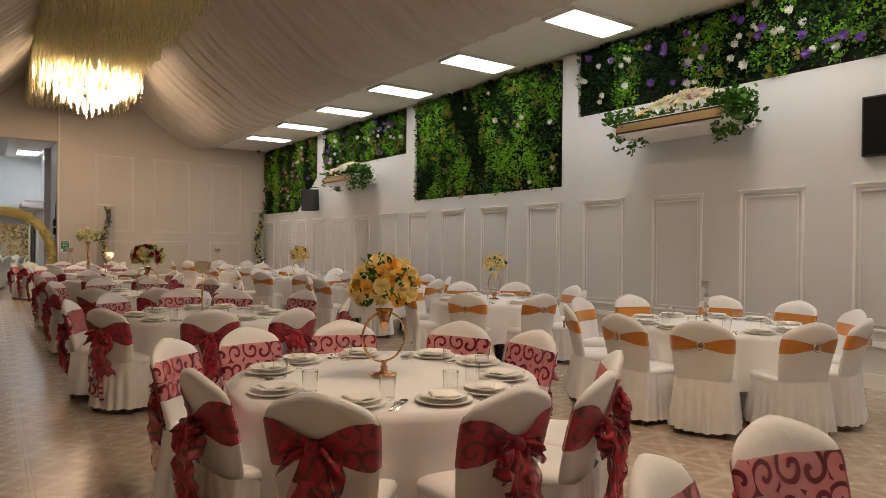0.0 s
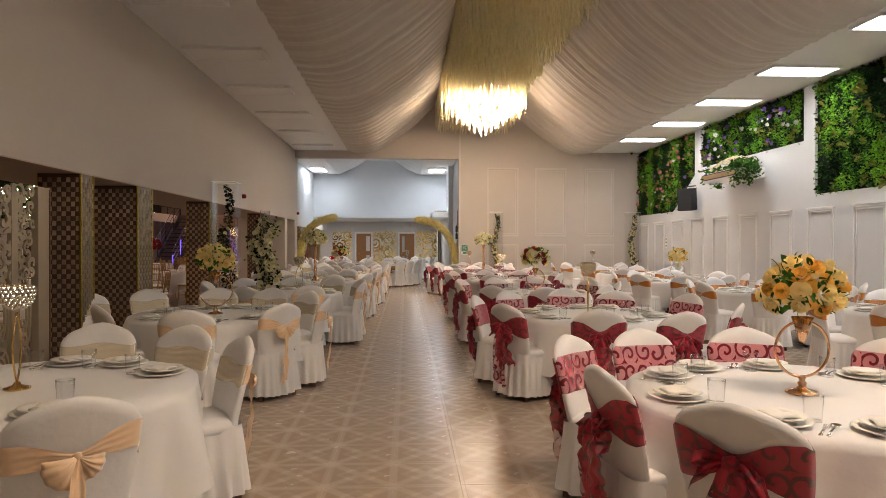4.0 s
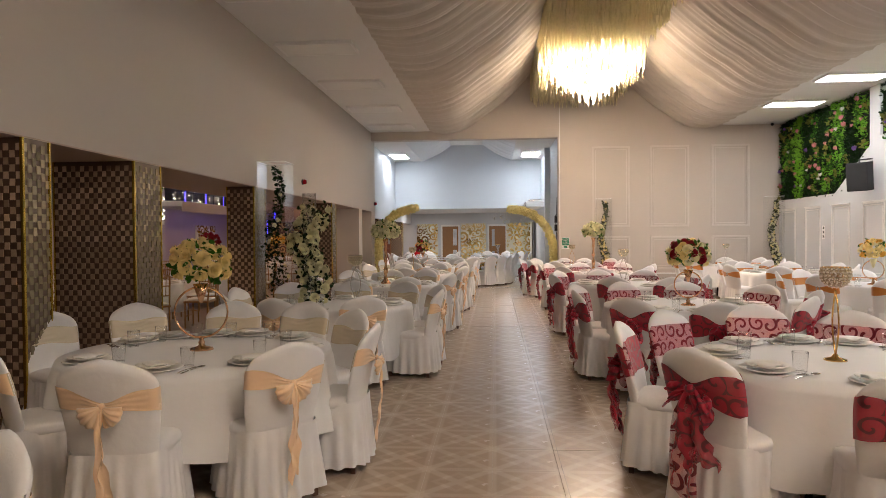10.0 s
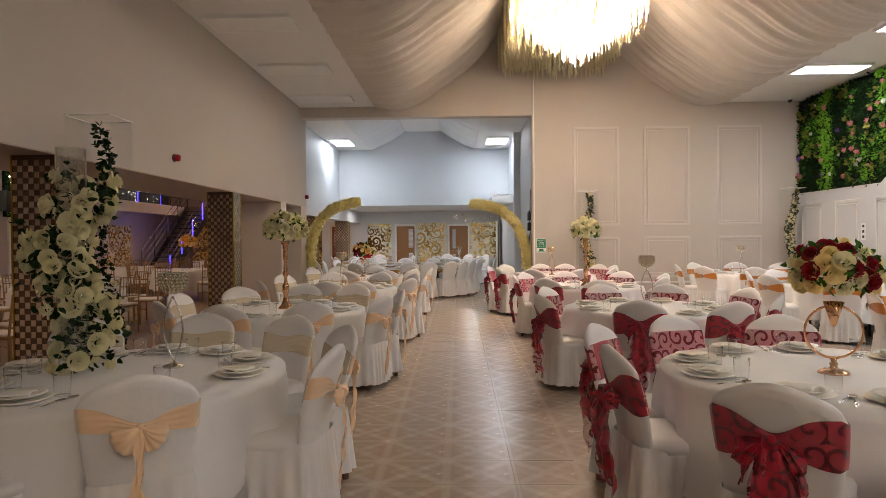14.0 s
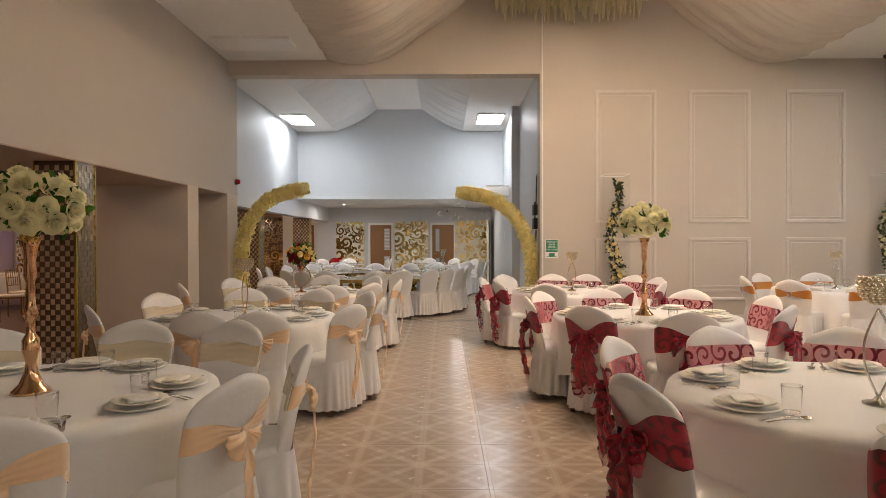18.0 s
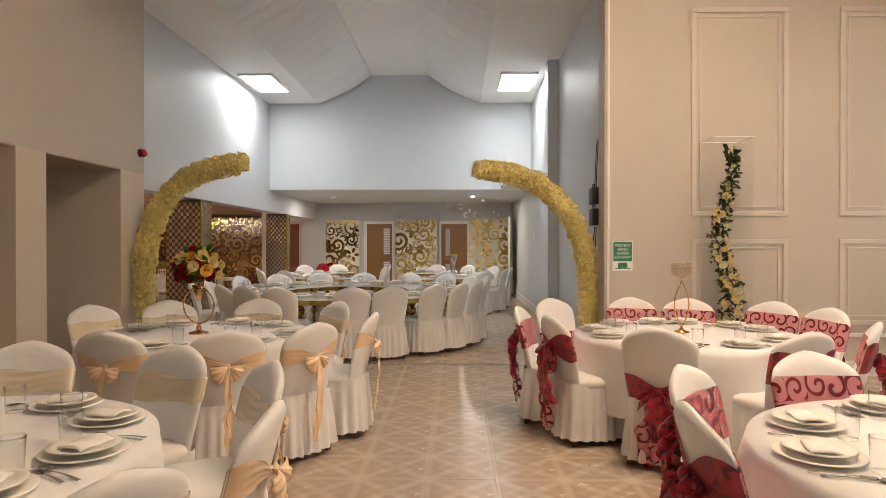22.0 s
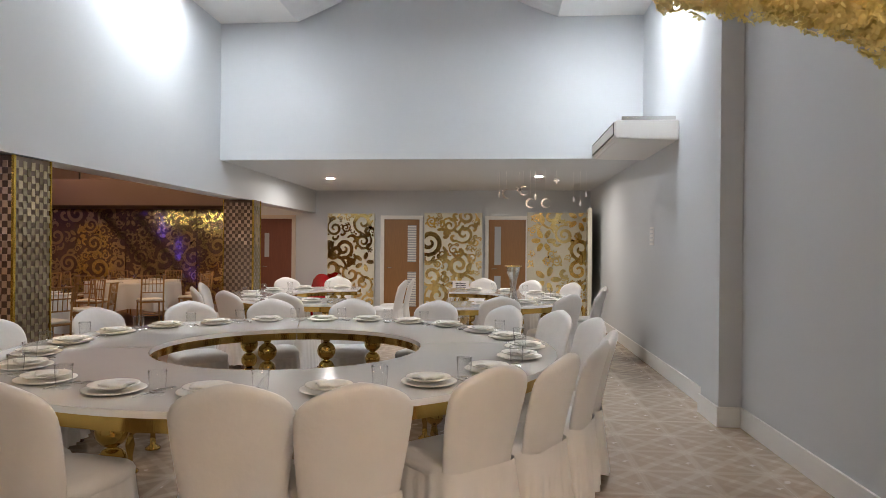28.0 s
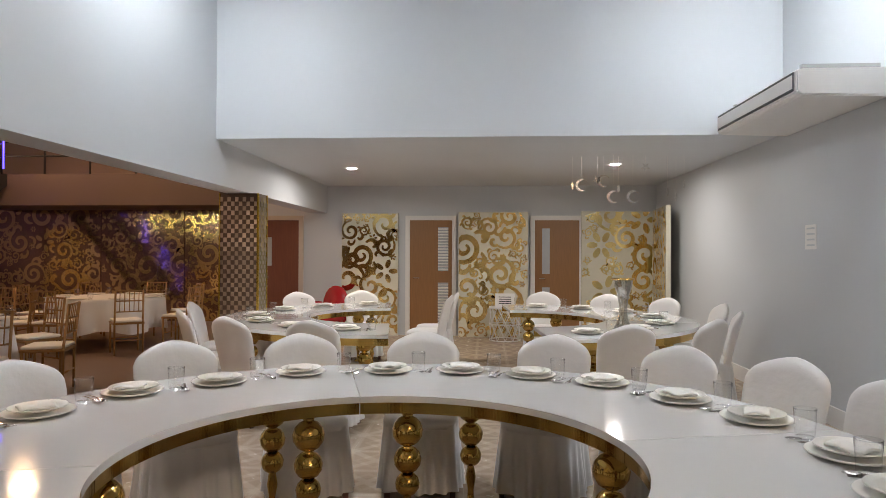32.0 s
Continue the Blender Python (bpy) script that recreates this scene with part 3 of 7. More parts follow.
def fan_loop(sign, size, seed):
    """One pleated half of a flat bow, spreading out and down from the knot."""
    rg = random.Random(seed)
    a0, a1 = rg.uniform(-0.05, 0.12), rg.uniform(-1.5, -1.38)

    def at(u, v):
        a = a0 + (a1 - a0) * u
        r = size * v * (0.92 + 0.1 * math.sin(math.pi * u) + 0.012 * math.cos(9 * math.pi * u))
        puff = 0.035 * math.sin(math.pi * v) * math.sin(math.pi * min(1, u + 0.1))
        return (sign * r * math.cos(a), -0.012 - puff - 0.005 * v * math.sin(9 * math.pi * u) - 0.01 * v, r * math.sin(a))
    bm = grid(at, 28, 8)
    thicken(bm, 0.004)
    return bm


def tail_sheet(c, lean, length, w0, w1, seed, ruffle=0.012):
    """A hanging end of the sash with folds running down it and a ruffled hem."""
    rg = random.Random(seed)
    p, q = rg.uniform(0, 6), rg.uniform(0, 6)

    def at(u, v):
        w = w0 + (w1 - w0) * min(1.0, v * 1.8) ** 0.8
        e = u - 0.5
        x = lean * v + e * w + 0.012 * math.sin(v * 7 + p) * v
        y = -0.018 - 0.035 * math.sin(min(1.0, v * 2) * math.pi / 2) + 0.05 * v * v + ruffle * math.sin(u * 12 + q + v * 2.5) * (0.5 + 0.6 * v) + 0.006 * math.sin(v * 23 + u * 6)
        z = -length * v * (1 + 0.06 * math.sin(u * 4 + p)) + 0.014 * math.sin(u * 14 + p) * v
        x += 0.03 * noise.noise(Vector((u * 2, v * 5, seed + p))) * min(1.0, 3 * v)
        y += ruffle * noise.noise(Vector((u * 7, v * 8, seed + q)))
        return (c[0] + x, c[1] + y, c[2] + z)
    return grid(at, 14, 20)


def knot(size):
    bm = bmesh.new()
    bmesh.ops.create_icosphere(bm, subdivisions=2, radius=size)
    for v in bm.verts:
        v.co.y *= 0.7
        v.co *= 1 + 0.12 * math.sin(v.co.x * 190)
    return bm


BACK, SEATM, SKIRT = cover_meshes()


def keep(name, bm, material, smooth=True):
    me = bpy.data.meshes.new(name)
    bm.to_mesh(me)
    bm.free()
    if smooth:
        me.polygons.foreach_set("use_smooth", [True] * len(me.polygons))
    me.materials.append(material)
    return me


ME_BACK, ME_SEAT, ME_SKIRT = keep("backrest", BACK, M_COVER), keep("seat", SEATM, M_COVER), keep("skirt", SKIRT, M_COVER)
ME_FOOT = keep("foot", box(-0.016, -0.016, 0.0, 0.016, 0.016, 0.11, None, 0.003), M_FOOT, False)


def chair_base(label, group):
    e = thing("banquet_chair", label, "chair", group)
    link("backrest", ME_BACK, M_COVER, e, "stretch cover over the arched back")
    link("seat", ME_SEAT, M_COVER, e, "covered cushion")
    link("skirt", ME_SKIRT, M_COVER, e, "gathered skirt")
    for x in (-0.19, 0.19):
        for y in (-0.2, 0.2):
            f = link("foot", ME_FOOT, M_FOOT, e, "dark foot")
            f.location = (x, y, 0)
    return e


def hug(u, k=0.5):
    return math.exp(-(u / k) ** 2)


def two_sided(sash, back_cloth, rows):
    """The half of a sash round the back of the chair takes another, denser cloth."""
    sash.data.materials.append(back_cloth)
    turn = len(sash.data.polygons) // rows
    for q in sash.data.polygons:
        q.material_index = int(q.index % turn >= turn // 2)


def red_chair(seed, slip=0.0, label="banquet chair in a white cover with a red swirled organza bow"):
    """slip: how far the sash has slid down the back."""
    rg = random.Random(seed)
    e = chair_base(label, "chairs with red sashes")
    dip = rg.uniform(-0.015, 0.015)
    low = lambda u, side: (0.585 + (0.06 + dip) * hug(u) if side < 0 else 0.59 + 0.01 * u) - slip
    high = lambda u, side: (0.79 - (0.075 - dip) * hug(u, 0.42) if side < 0 else 0.8 + 0.006 * u) - slip
    sash = part("sash", band(low, high, 0.006, rip=0.005), M_ORGANZA, e, "red organza sash with dark swirls")
    two_sided(sash, M_GATHERED, 9)
    c = back_at(0, 0.675 + dip - slip, -1, 0.022)
    for sgn in (-1, 1):
        o = part("bow_loop", bow_loop(sgn, rg.uniform(0.08, 0.12), rg.uniform(0.04, 0.11), rg.uniform(0.09, 0.13), seed * 7 + sgn, 0.024), M_GATHERED, e)
        o.location = c
    o = part("knot", knot(0.034), M_GATHERED, e)
    o.location = c + Vector((0, -0.012, 0))
    top = c.z - 0.05
    for k, (lean, length) in enumerate(((rg.uniform(-0.06, -0.01), rg.uniform(0.46, 0.56)), (rg.uniform(0.01, 0.09), rg.uniform(0.26, 0.42)))):
        part("tail", tail_sheet(c + Vector((0, -0.012 * k, -0.01)), lean, min(length, top), 0.08, rg.uniform(0.17, 0.23), seed * 3 + k, 0.016), M_GATHERED if k else M_ORGANZA, e)
    return e


def peach_chair(seed):
    rg = random.Random(seed)
    e = chair_base("banquet chair in a white cover with a peach satin bow", "chairs with peach sashes")
    slope = rg.uniform(-0.02, 0.02)
    low = lambda u, side: 0.655 + slope * u + 0.01 * hug(u) if side < 0 else 0.64 + 0.012 * math.sin(u * 3 + seed)
    high = lambda u, side: 0.765 + slope * u - 0.065 * hug(u, 0.45) if side < 0 else 0.765 + 0.01 * math.sin(u * 4 + 2 * seed)
    sash = part("sash", band(low, high, 0.005, 22, 12, 0.006), M_SHEER, e, "gathered peach satin sash, sheer over the front")
    two_sided(sash, M_PEACH, 12)
    c = back_at(0, 0.685, -1, 0.016)
    for sgn in (-1, 1):
        o = part("bow_loop", fan_loop(sgn, rg.uniform(0.095, 0.12), seed * 5 + sgn), M_PEACH, e)
        o.location = c
    o = part("knot", knot(0.018), M_PEACH, e)
    o.location = c + Vector((0, -0.012, 0))
    part("tail", tail_sheet(c, rg.uniform(-0.02, 0.03), rg.uniform(0.45, 0.56), 0.03, 0.055, seed, 0.004), M_PEACH, e)
    return e


def orange_chair(seed):
    e = chair_base("banquet chair in a white cover with a burnt orange band", "chairs with orange bands")
    low = lambda u, side: 0.655 + 0.035 * hug(u) if side < 0 else 0.655
    high = lambda u, side: 0.775 - 0.04 * hug(u) if side < 0 else 0.765
    part("band", band(low, high, 0.005, 22, 9, 0.003), M_ORANGE, e, "burnt orange stretch band")
    c = back_at(0, 0.713, -1, 0.022)
    c.y -= 0.012
    ring = [(c.x + 0.026 * math.cos(2 * math.pi * i / 20), c.y, c.z + 0.03 * math.sin(2 * math.pi * i / 20)) for i in range(20)]
    part("buckle", tube(ring, 0.007, 6, None, True), M_BUCKLE, e, "pale oval jewelled buckle")
    return e


M_BUCKLE = mat("pale_jewelled_buckle", (0.75, 0.72, 0.66), 0.25, 0.6, var=0.2, scale=120, bump=0.2, bscale=300)
CHAIRS = {"red": [red_chair(s) for s in (1, 2, 3, 4, 5)], "slipped": [red_chair(6, 0.2, "banquet chair in a white cover with its red sash slipped down")], "peach": [peach_chair(s) for s in (1, 2, 3)], "orange": [orange_chair(1)],
          "plain": [chair_base("banquet chair in a plain white cover", "plain covered chairs")]}
USED = set()
PICK = random.Random(21)


def put(kind, m):
    fresh = [c for c in CHAIRS[kind] if c.name not in USED]
    c = fresh[0] if fresh else PICK.choice(CHAIRS[kind])
    if fresh:
        USED.add(c.name)
        c.matrix_basis = m
        return c
    return copy_thing(c, m)


# ---- tableware ----
ME_PLATE = keep("dinner_plate", lathe([(0, 0.006), (0.085, 0.006), (0.1, 0.012), (0.135, 0.02), (0.137, 0.016), (0.1, 0.004), (0.07, 0.0), (0, 0.0)], 32), M_PLATE)
ME_SIDE = keep("side_plate", lathe([(0, 0.008), (0.07, 0.008), (0.08, 0.013), (0.108, 0.02), (0.11, 0.016), (0.08, 0.005), (0.06, 0.0), (0, 0.0)], 32), M_PLATE)
ME_TUMBLER = keep("tumbler", lathe([(0, 0.008), (0.03, 0.006), (0.033, 0.0), (0.034, 0.012), (0.04, 0.108), (0.0385, 0.109), (0.0382, 0.1)], 20), M_GLASS)


def napkin_mesh():
    def at(u, v):
        r = 0.065
        x, y = (u - 0.5) * 2 * r, (v - 0.5) * 1.5 * r
        return (x, y, 0.008 + 0.005 * math.sin(u * 7 + v * 3) * (1 - abs(2 * u - 1)) + 0.008 * (1 - (2 * v - 1) ** 2))
    bm = grid(at, 10, 8)
    thicken(bm, 0.008)
    return bm


def spoon_mesh():
    bm = lathe([(0, -0.004), (0.014, 0.0), (0.02, 0.005)], 14)
    for v in bm.verts:
        v.co.y = v.co.y * 1.5 + 0.085
        v.co.z += 0.004
    def at(u, v):
        w = 0.004 + 0.004 * (1 - v) ** 2
        return ((u - 0.5) * 2 * w, -0.09 + 0.15 * v, 0.003 + 0.004 * math.sin(math.pi * v))
    return grid(at, 2, 8, False, bm)


def fork_mesh():
    def at(u, v):
        w = 0.004 + 0.004 * (1 - v) ** 2 + (0.007 if v > 0.85 else 0)
        return ((u - 0.5) * 2 * w, -0.09 + 0.14 * v, 0.003 + 0.004 * math.sin(math.pi * v))
    bm = grid(at, 2, 10)
    for k in range(4):
        x = -0.0105 + 0.007 * k
        box(x - 0.0015, 0.048, 0.002, x + 0.0015, 0.095, 0.004, bm)
    return bm


ME_NAPKIN, ME_SPOON, ME_FORK = keep("napkin", napkin_mesh(), M_NAPKIN), keep("spoon", spoon_mesh(), M_STEEL), keep("fork", fork_mesh(), M_STEEL)
RNG = random.Random(7)


def ware(name, me, label, category, group, m):
    ob = new(name, me)
    ob.matrix_basis = m
    return tagged(ob, label, category, group)


def setting(cx, cy, z, a, r, tabletype):
    """A place setting seen from a seat at angle a (degrees) round (cx, cy); r is the distance of the plate."""
    out = pose(cx, cy, z, 0, 0, a + 90)
    j = lambda s: RNG.uniform(-s, s)
    base = out @ pose(j(0.012), -r + j(0.012), 0, 0, 0, j(8))
    ware("dinner_plate", ME_PLATE, "round cream porcelain dinner plate on " + tabletype, "plate", "dinner plates", base)
    ware("side_plate", ME_SIDE, "smaller cream porcelain plate stacked on a dinner plate", "plate", "side plates", base @ pose(j(0.004), j(0.004), 0.02))
    ware("napkin", ME_NAPKIN, "folded cream napkin lying on the plates", "napkin", "napkins", base @ pose(j(0.01), j(0.01), 0.03, 0, 0, j(50)))
    ware("tumbler", ME_TUMBLER, "clear glass tumbler standing beside a plate", "glass", "tumblers", base @ (pose(0.12 + j(0.015), 0.13 + j(0.02), 0) if "cloth" in tabletype else pose(0.235 + j(0.02), 0.0 + j(0.03), 0)))
    ware("fork", ME_FORK, "polished steel fork beside a plate", "cutlery", "forks", base @ pose(0.165 + j(0.01), j(0.02), 0, 0, 0, j(12)))
    ware("spoon", ME_SPOON, "polished steel spoon beside a plate", "cutlery", "spoons", base @ pose(0.195 + j(0.01), j(0.02), 0, 0, 0, j(14)))


def cloth_mesh(seed, r=0.83, low=0.25):
    def at(a, v):
        t = 2 * math.pi * a
        if v < 0.25:
            q = v / 0.25
            return (r * q * math.cos(t), r * q * math.sin(t), TABLE)
        w = (v - 0.25) / 0.75
        g = math.sin(t * 8 + seed + 0.9 * math.sin(t * 3 + seed))
        f = w ** 0.8 * (0.075 * (abs(g) ** 0.6 * (1 if g > 0 else -1)) + 0.025 * math.sin(t * 19 + 2 * seed)) * (0.6 + 0.4 * math.sin(t * 2.3 + seed))
        rr = r + 0.012 * min(1, w * 6) + 0.02 * w + f
        z = TABLE - 0.004 * min(1, w * 8) - (TABLE - low) * w + 0.03 * w * math.sin(t * 6.5 + seed)
        return (rr * math.cos(t), rr * math.sin(t), z)
    return grid(at, 120, 16, True)


ME_CLOTHS = [keep("tablecloth", cloth_mesh(s), M_CLOTH) for s in (0.3, 1.7, 3.1)]
ME_TOP = keep("tabletop", lathe([(0, TABLE - 0.03), (0.82, TABLE - 0.03), (0.82, TABLE - 0.006), (0, TABLE - 0.006)], 40), M_OAK)
ME_LEG = keep("leg", lathe([(0.02, 0.0), (0.02, TABLE - 0.03)], 10), M_BLACK)


def round_table(cx, cy, kind, seats, k, laid=True):
    t = thing("round_table", "round banquet table hidden under a white cloth", "table", "round tables", pose(cx, cy, 0))
    link("tabletop", ME_TOP, M_OAK, t)
    for i in range(4):
        o = link("leg", ME_LEG, M_BLACK, t)
        o.location = (0.4 * math.cos(i * 1.5708 + 0.7), 0.4 * math.sin(i * 1.5708 + 0.7), 0)
    ware("tablecloth", ME_CLOTHS[k % 3], "white tablecloth draped over a round table", "tablecloth", "tablecloths", pose(cx, cy, 0, 0, 0, 40 * k))
    for a, rr, *other in seats:
        if laid:
            setting(cx, cy, TABLE + 0.001, a, 0.655, "a white tablecloth")
        put(other[0] if other else kind, pose(cx + rr * math.cos(radians(a)), cy + rr * math.sin(radians(a)), 0, 0, 0, a + 90 + RNG.uniform(-5, 5)))


# seats: degrees round the table, and the distance of the chair from its middle
RED_SEATS = (
    (1.8, 3.1, ((-173, 0.76), (-132, 0.86), (-95, 0.88), (-70, 0.95), (-40, 0.95), (1, 0.85), (32, 0.9), (74, 0.9), (111, 0.9), (139, 0.97))),
    (1.8, 6.68, ((-150, 0.89), (-104, 0.9), (-74, 1.15), (-30, 1.1), (22, 1.07), (60, 0.85), (87, 1.15), (124, 0.98), (164, 0.94))),
    (1.8, 9.75, ((-172, 0.87), (-127, 0.98), (-94, 1.1), (-48, 0.95), (-10, 0.95), (30, 0.9), (74, 0.82), (112, 0.88), (150, 0.95))),
    (1.8, 12.95, ((-163, 0.88), (-109, 0.76), (-70, 0.92), (-30, 0.9), (15, 0.9), (61, 0.8), (102, 0.76), (148, 0.84))),
    (1.79, 16.07, ((178, 0.77), (-130, 0.78), (-92, 1.0), (-40, 0.92), (4, 0.92), (48, 0.85), (97, 0.76), (142, 0.8))),
    (1.72, 19.0, ((-164, 0.82), (-117, 0.82, "slipped"), (-75, 0.9), (-35, 0.92), (12, 1.0), (38, 1.1), (70, 0.95), (94, 1.0), (127, 1.14, "slipped"), (166, 0.98))))
PEACH_SEATS = (
    (-2.05, 3.4, ((-97, 0.9), (-51, 0.88), (31, 0.82), (69, 0.92), (98, 1.0), (137, 1.35), (178, 1.0), (-140, 0.95))),
    (-2.1, 6.88, ((-137, 0.84), (-86, 0.95), (-40, 0.8), (2, 0.84), (46, 0.9), (80, 1.2), (105, 1.25), (132, 1.5), (155, 1.5))),
    (-1.93, 9.8, ((-106, 0.85), (-59, 0.7), (-7, 0.87), (28, 0.95), (63, 1.03), (95, 1.05), (130, 1.05), (170, 0.95), (-145, 0.9))),
    (-1.94, 13.0, ((-100, 0.9), (-62, 0.77), (-18, 0.86), (16, 0.94), (68, 1.15), (95, 1.1), (130, 0.95), (170, 0.95), (-140, 0.95))),
    (-1.9, 16.06, ((-89, 0.86), (-67, 0.93), (-29, 0.96), (1, 0.97), (36, 1.0), (69, 0.97), (107, 1.05), (149, 0.95), (-150, 0.95))),
    (-1.97, 18.9, ((-98, 0.8), (-61, 0.9), (-33, 0.93), (0, 1.01), (46, 0.95), (86, 0.87), (127, 0.88), (158, 0.95), (-154, 1.25))))
ORANGE_SEATS = [(5.6, 3.5, ((179, 1.03), (-151, 1.04), (-114, 0.97), (-82, 0.94), (-45, 0.94), (-3, 1.1), (30, 1.17), (71, 1.13), (105, 1.12), (143, 1.08)))]
ORANGE_SEATS += [(x, y, tuple((22 + 45 * i + s + 3 * math.sin(5 * i + y), 0.93 + 0.05 * math.sin(3 * i + y)) for i in range(8))) for x, y, s in ((5.5, 6.65, 10), (5.5, 9.7, -8), (5.3, 12.7, 5), (5.5, 16.0, -5), (5.5, 19.25, 8))]
for k, (x, y, seats) in enumerate(RED_SEATS):
    round_table(x, y, "red", seats, k)
for k, (x, y, seats) in enumerate(PEACH_SEATS):
    round_table(x, y, "peach", seats, k + 1)
for k, (x, y, seats) in enumerate(ORANGE_SEATS):
    round_table(x, y, "orange", seats, k + 2)
round_table(1.85, -0.03, "red", ((77, 0.86), (111, 0.88)), 1, False)


# ---- chandelier: a long field of cream strands with a lit crystal cluster at its end ----
M_STRAND = mat("cream_wisteria_strands", (0.84, 0.79, 0.58), 0.7, var=0.12, scale=14, bump=0.3, bscale=60)
see_through(M_STRAND, 0.5)
M_CRYSTAL = glow("lit_crystal_rods", (1.0, 0.84, 0.67), 5.0)
M_BULB = glow("warm_led_bulb", (1.0, 0.82, 0.67), 120.0)
M_STRIP = glow("warm_led_strip", (1.0, 0.84, 0.6), 20.0)
M_SPARK = mat("gold_crystal_drops", (0.85, 0.68, 0.38), 0.12, 0.8, var=0.2, bump=0)


def strand_piece(n=7, seg=9):
    v, f = [], []
    for j in range(seg + 1):
        h = j / seg
        r = 0.026 * (0.75 + 0.5 * abs(math.sin(j * 2.1))) * (1 if 0 < j < seg else 0.5)
        for i in range(n):
            a = 2 * math.pi * i / n + j * 0.5
            v.append((r * math.cos(a), r * math.sin(a), -h))
    for j in range(seg):
        for i in range(n):
            k = (i + 1) % n
            f.append((j * n + i, j * n + k, (j + 1) * n + k, (j + 1) * n + i))
    return v, f


def chandelier(y):
    e = thing("chandelier", "long chandelier of cream hanging strands with a lit crystal cluster", "chandelier", "chandeliers", pose(1.95, y, 6.6))
    part("ceiling_plate", box(-1.15, -9.0, 0, 1.15, 3.4, 0.06, None, 0.01), M_GOLD, e, "gold ceiling plate", False)
    rg = random.Random(3)
    v, f = strand_piece()
    rows = []
    for i in range(20):
        for j in range(94):
            x, y = -1.1 + 2.2 * i / 19 + rg.uniform(-0.04, 0.04), -8.9 + 12.2 * j / 93 + rg.uniform(-0.05, 0.05)
            d = math.hypot(x, y)
            length = 1.15 + rg.uniform(-0.12, 0.12) + 0.12 * math.cos(x * 2.0)
            if d < 1.25:
                length = 1.25 + rg.uniform(-0.1, 0.15)
            if y > 0.75:
                length = 1.52 + rg.uniform(-0.12, 0.12)
            rows.append(Matrix.Translation((x, y, 0)) @ Matrix.Diagonal((1, 1, length, 1)))
    o = link("strand_field", scatter("strand_field", v, f, rows, M_STRAND, True), M_STRAND, e, "hundreds of cream hanging strands")
    o["kind"] = "stuff"
    rods, sparks = [], []
    for i in range(16):
        for j in range(16):
            x, y = -1.12 + 2.24 * i / 15, -1.12 + 2.24 * j / 15
            d = math.hypot(x, y)
            if d > 1.16:
                continue
            low = -1.42 - 0.88 * max(0.0, 1 - d / 1.16) ** 1.1 - (0.12 if d < 0.1 else 0) + rg.uniform(-0.06, 0.06)
            size = rg.uniform(0.3, 0.42)
            rods.append(Matrix.Translation((x + rg.uniform(-0.02, 0.02), y + rg.uniform(-0.02, 0.02), low + size)) @ Matrix.Diagonal((0.42, 0.42, size, 1)))
            if rg.random() < 0.6:
                sparks.append(Matrix.Translation((x, y, -1.2 + rg.uniform(-0.1, 0.1))) @ Matrix.Diagonal((0.25, 0.25, 0.5, 1)))
    o = link("crystal_core", scatter("crystal_core", v, f, rods, M_CRYSTAL, True), M_CRYSTAL, e, "glowing crystal rods stepping down to a point")
    o["kind"] = "stuff"
    o = link("crystal_drop_field", scatter("crystal_drop_field", v, f, sparks, M_SPARK, True), M_SPARK, e, "glittering drops above the rods")
    o["kind"] = "stuff"
    for bx in (-0.78, 0.0, 0.78):
        part("led_strip", box(bx - 0.05, -8.8, -0.02, bx + 0.05, 1.1, -0.004), M_STRIP, e, "warm LED strip above the strands", False)
    for bx in (-0.6, 0.0, 0.6):
        for by in (-0.6, 0.0, 0.6):
            o = part("bulb", lathe([(0, -0.012), (0.08, -0.012), (0.1, 0.0)], 16), M_BULB, e, "glowing bulb among the rods")
            o.location = (bx, by, -1.42)
    return e


first = chandelier(17.45)
# Unseen copy, added to light the near end; fewer bulbs keep it weaker.
fill_chandelier = copy_thing(first, pose(1.95, 1.9, 6.6))
for o in [c for c in fill_chandelier.children if c.name.startswith("bulb")][:2]:
    bpy.data.objects.remove(o)

# ---- green wall panels ----
M_LEAF = {}
# Besides leaf colour, the near-black tones carry the shade between clumps.
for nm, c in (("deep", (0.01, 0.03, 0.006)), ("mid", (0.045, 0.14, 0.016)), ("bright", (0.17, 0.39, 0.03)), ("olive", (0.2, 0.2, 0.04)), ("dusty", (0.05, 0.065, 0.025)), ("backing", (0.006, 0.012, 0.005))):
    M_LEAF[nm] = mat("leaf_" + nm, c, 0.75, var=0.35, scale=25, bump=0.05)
    M_LEAF[nm].node_tree.nodes["Principled BSDF"].inputs["Specular IOR Level"].default_value = 0.15
M_PETAL = {
    "white": mat("white_petal", (0.6, 0.59, 0.53), 0.7, var=0.08, scale=40, bump=0.1),
    "purple": mat("purple_petal", (0.17, 0.07, 0.33), 0.6, var=0.2, scale=40, bump=0.1),
    "pink": mat("pink_petal", (0.6, 0.2, 0.22), 0.6, var=0.2, scale=40, bump=0.1),
    "yellow": mat("yellow_rose_petal", (0.95, 0.77, 0.36), 0.6, var=0.12, scale=30, bump=0.1, jitter=0.08),
    "orange": mat("golden_orange_rose_petal", (0.94, 0.53, 0.1), 0.6, var=0.18, scale=30, bump=0.1, jitter=0.12),
    "ivory": mat("ivory_rose_petal", (0.84, 0.8, 0.52), 0.6, var=0.1, scale=30, bump=0.1, jitter=0.05),
    "red": mat("crimson_rose_petal", (0.3, 0.008, 0.02), 0.6, var=0.2, scale=30, bump=0.1, jitter=0.1),
    "hydrangea": mat("pale_yellow_hydrangea", (0.97, 0.83, 0.4), 0.7, var=0.12, scale=9, bump=0.0),
}

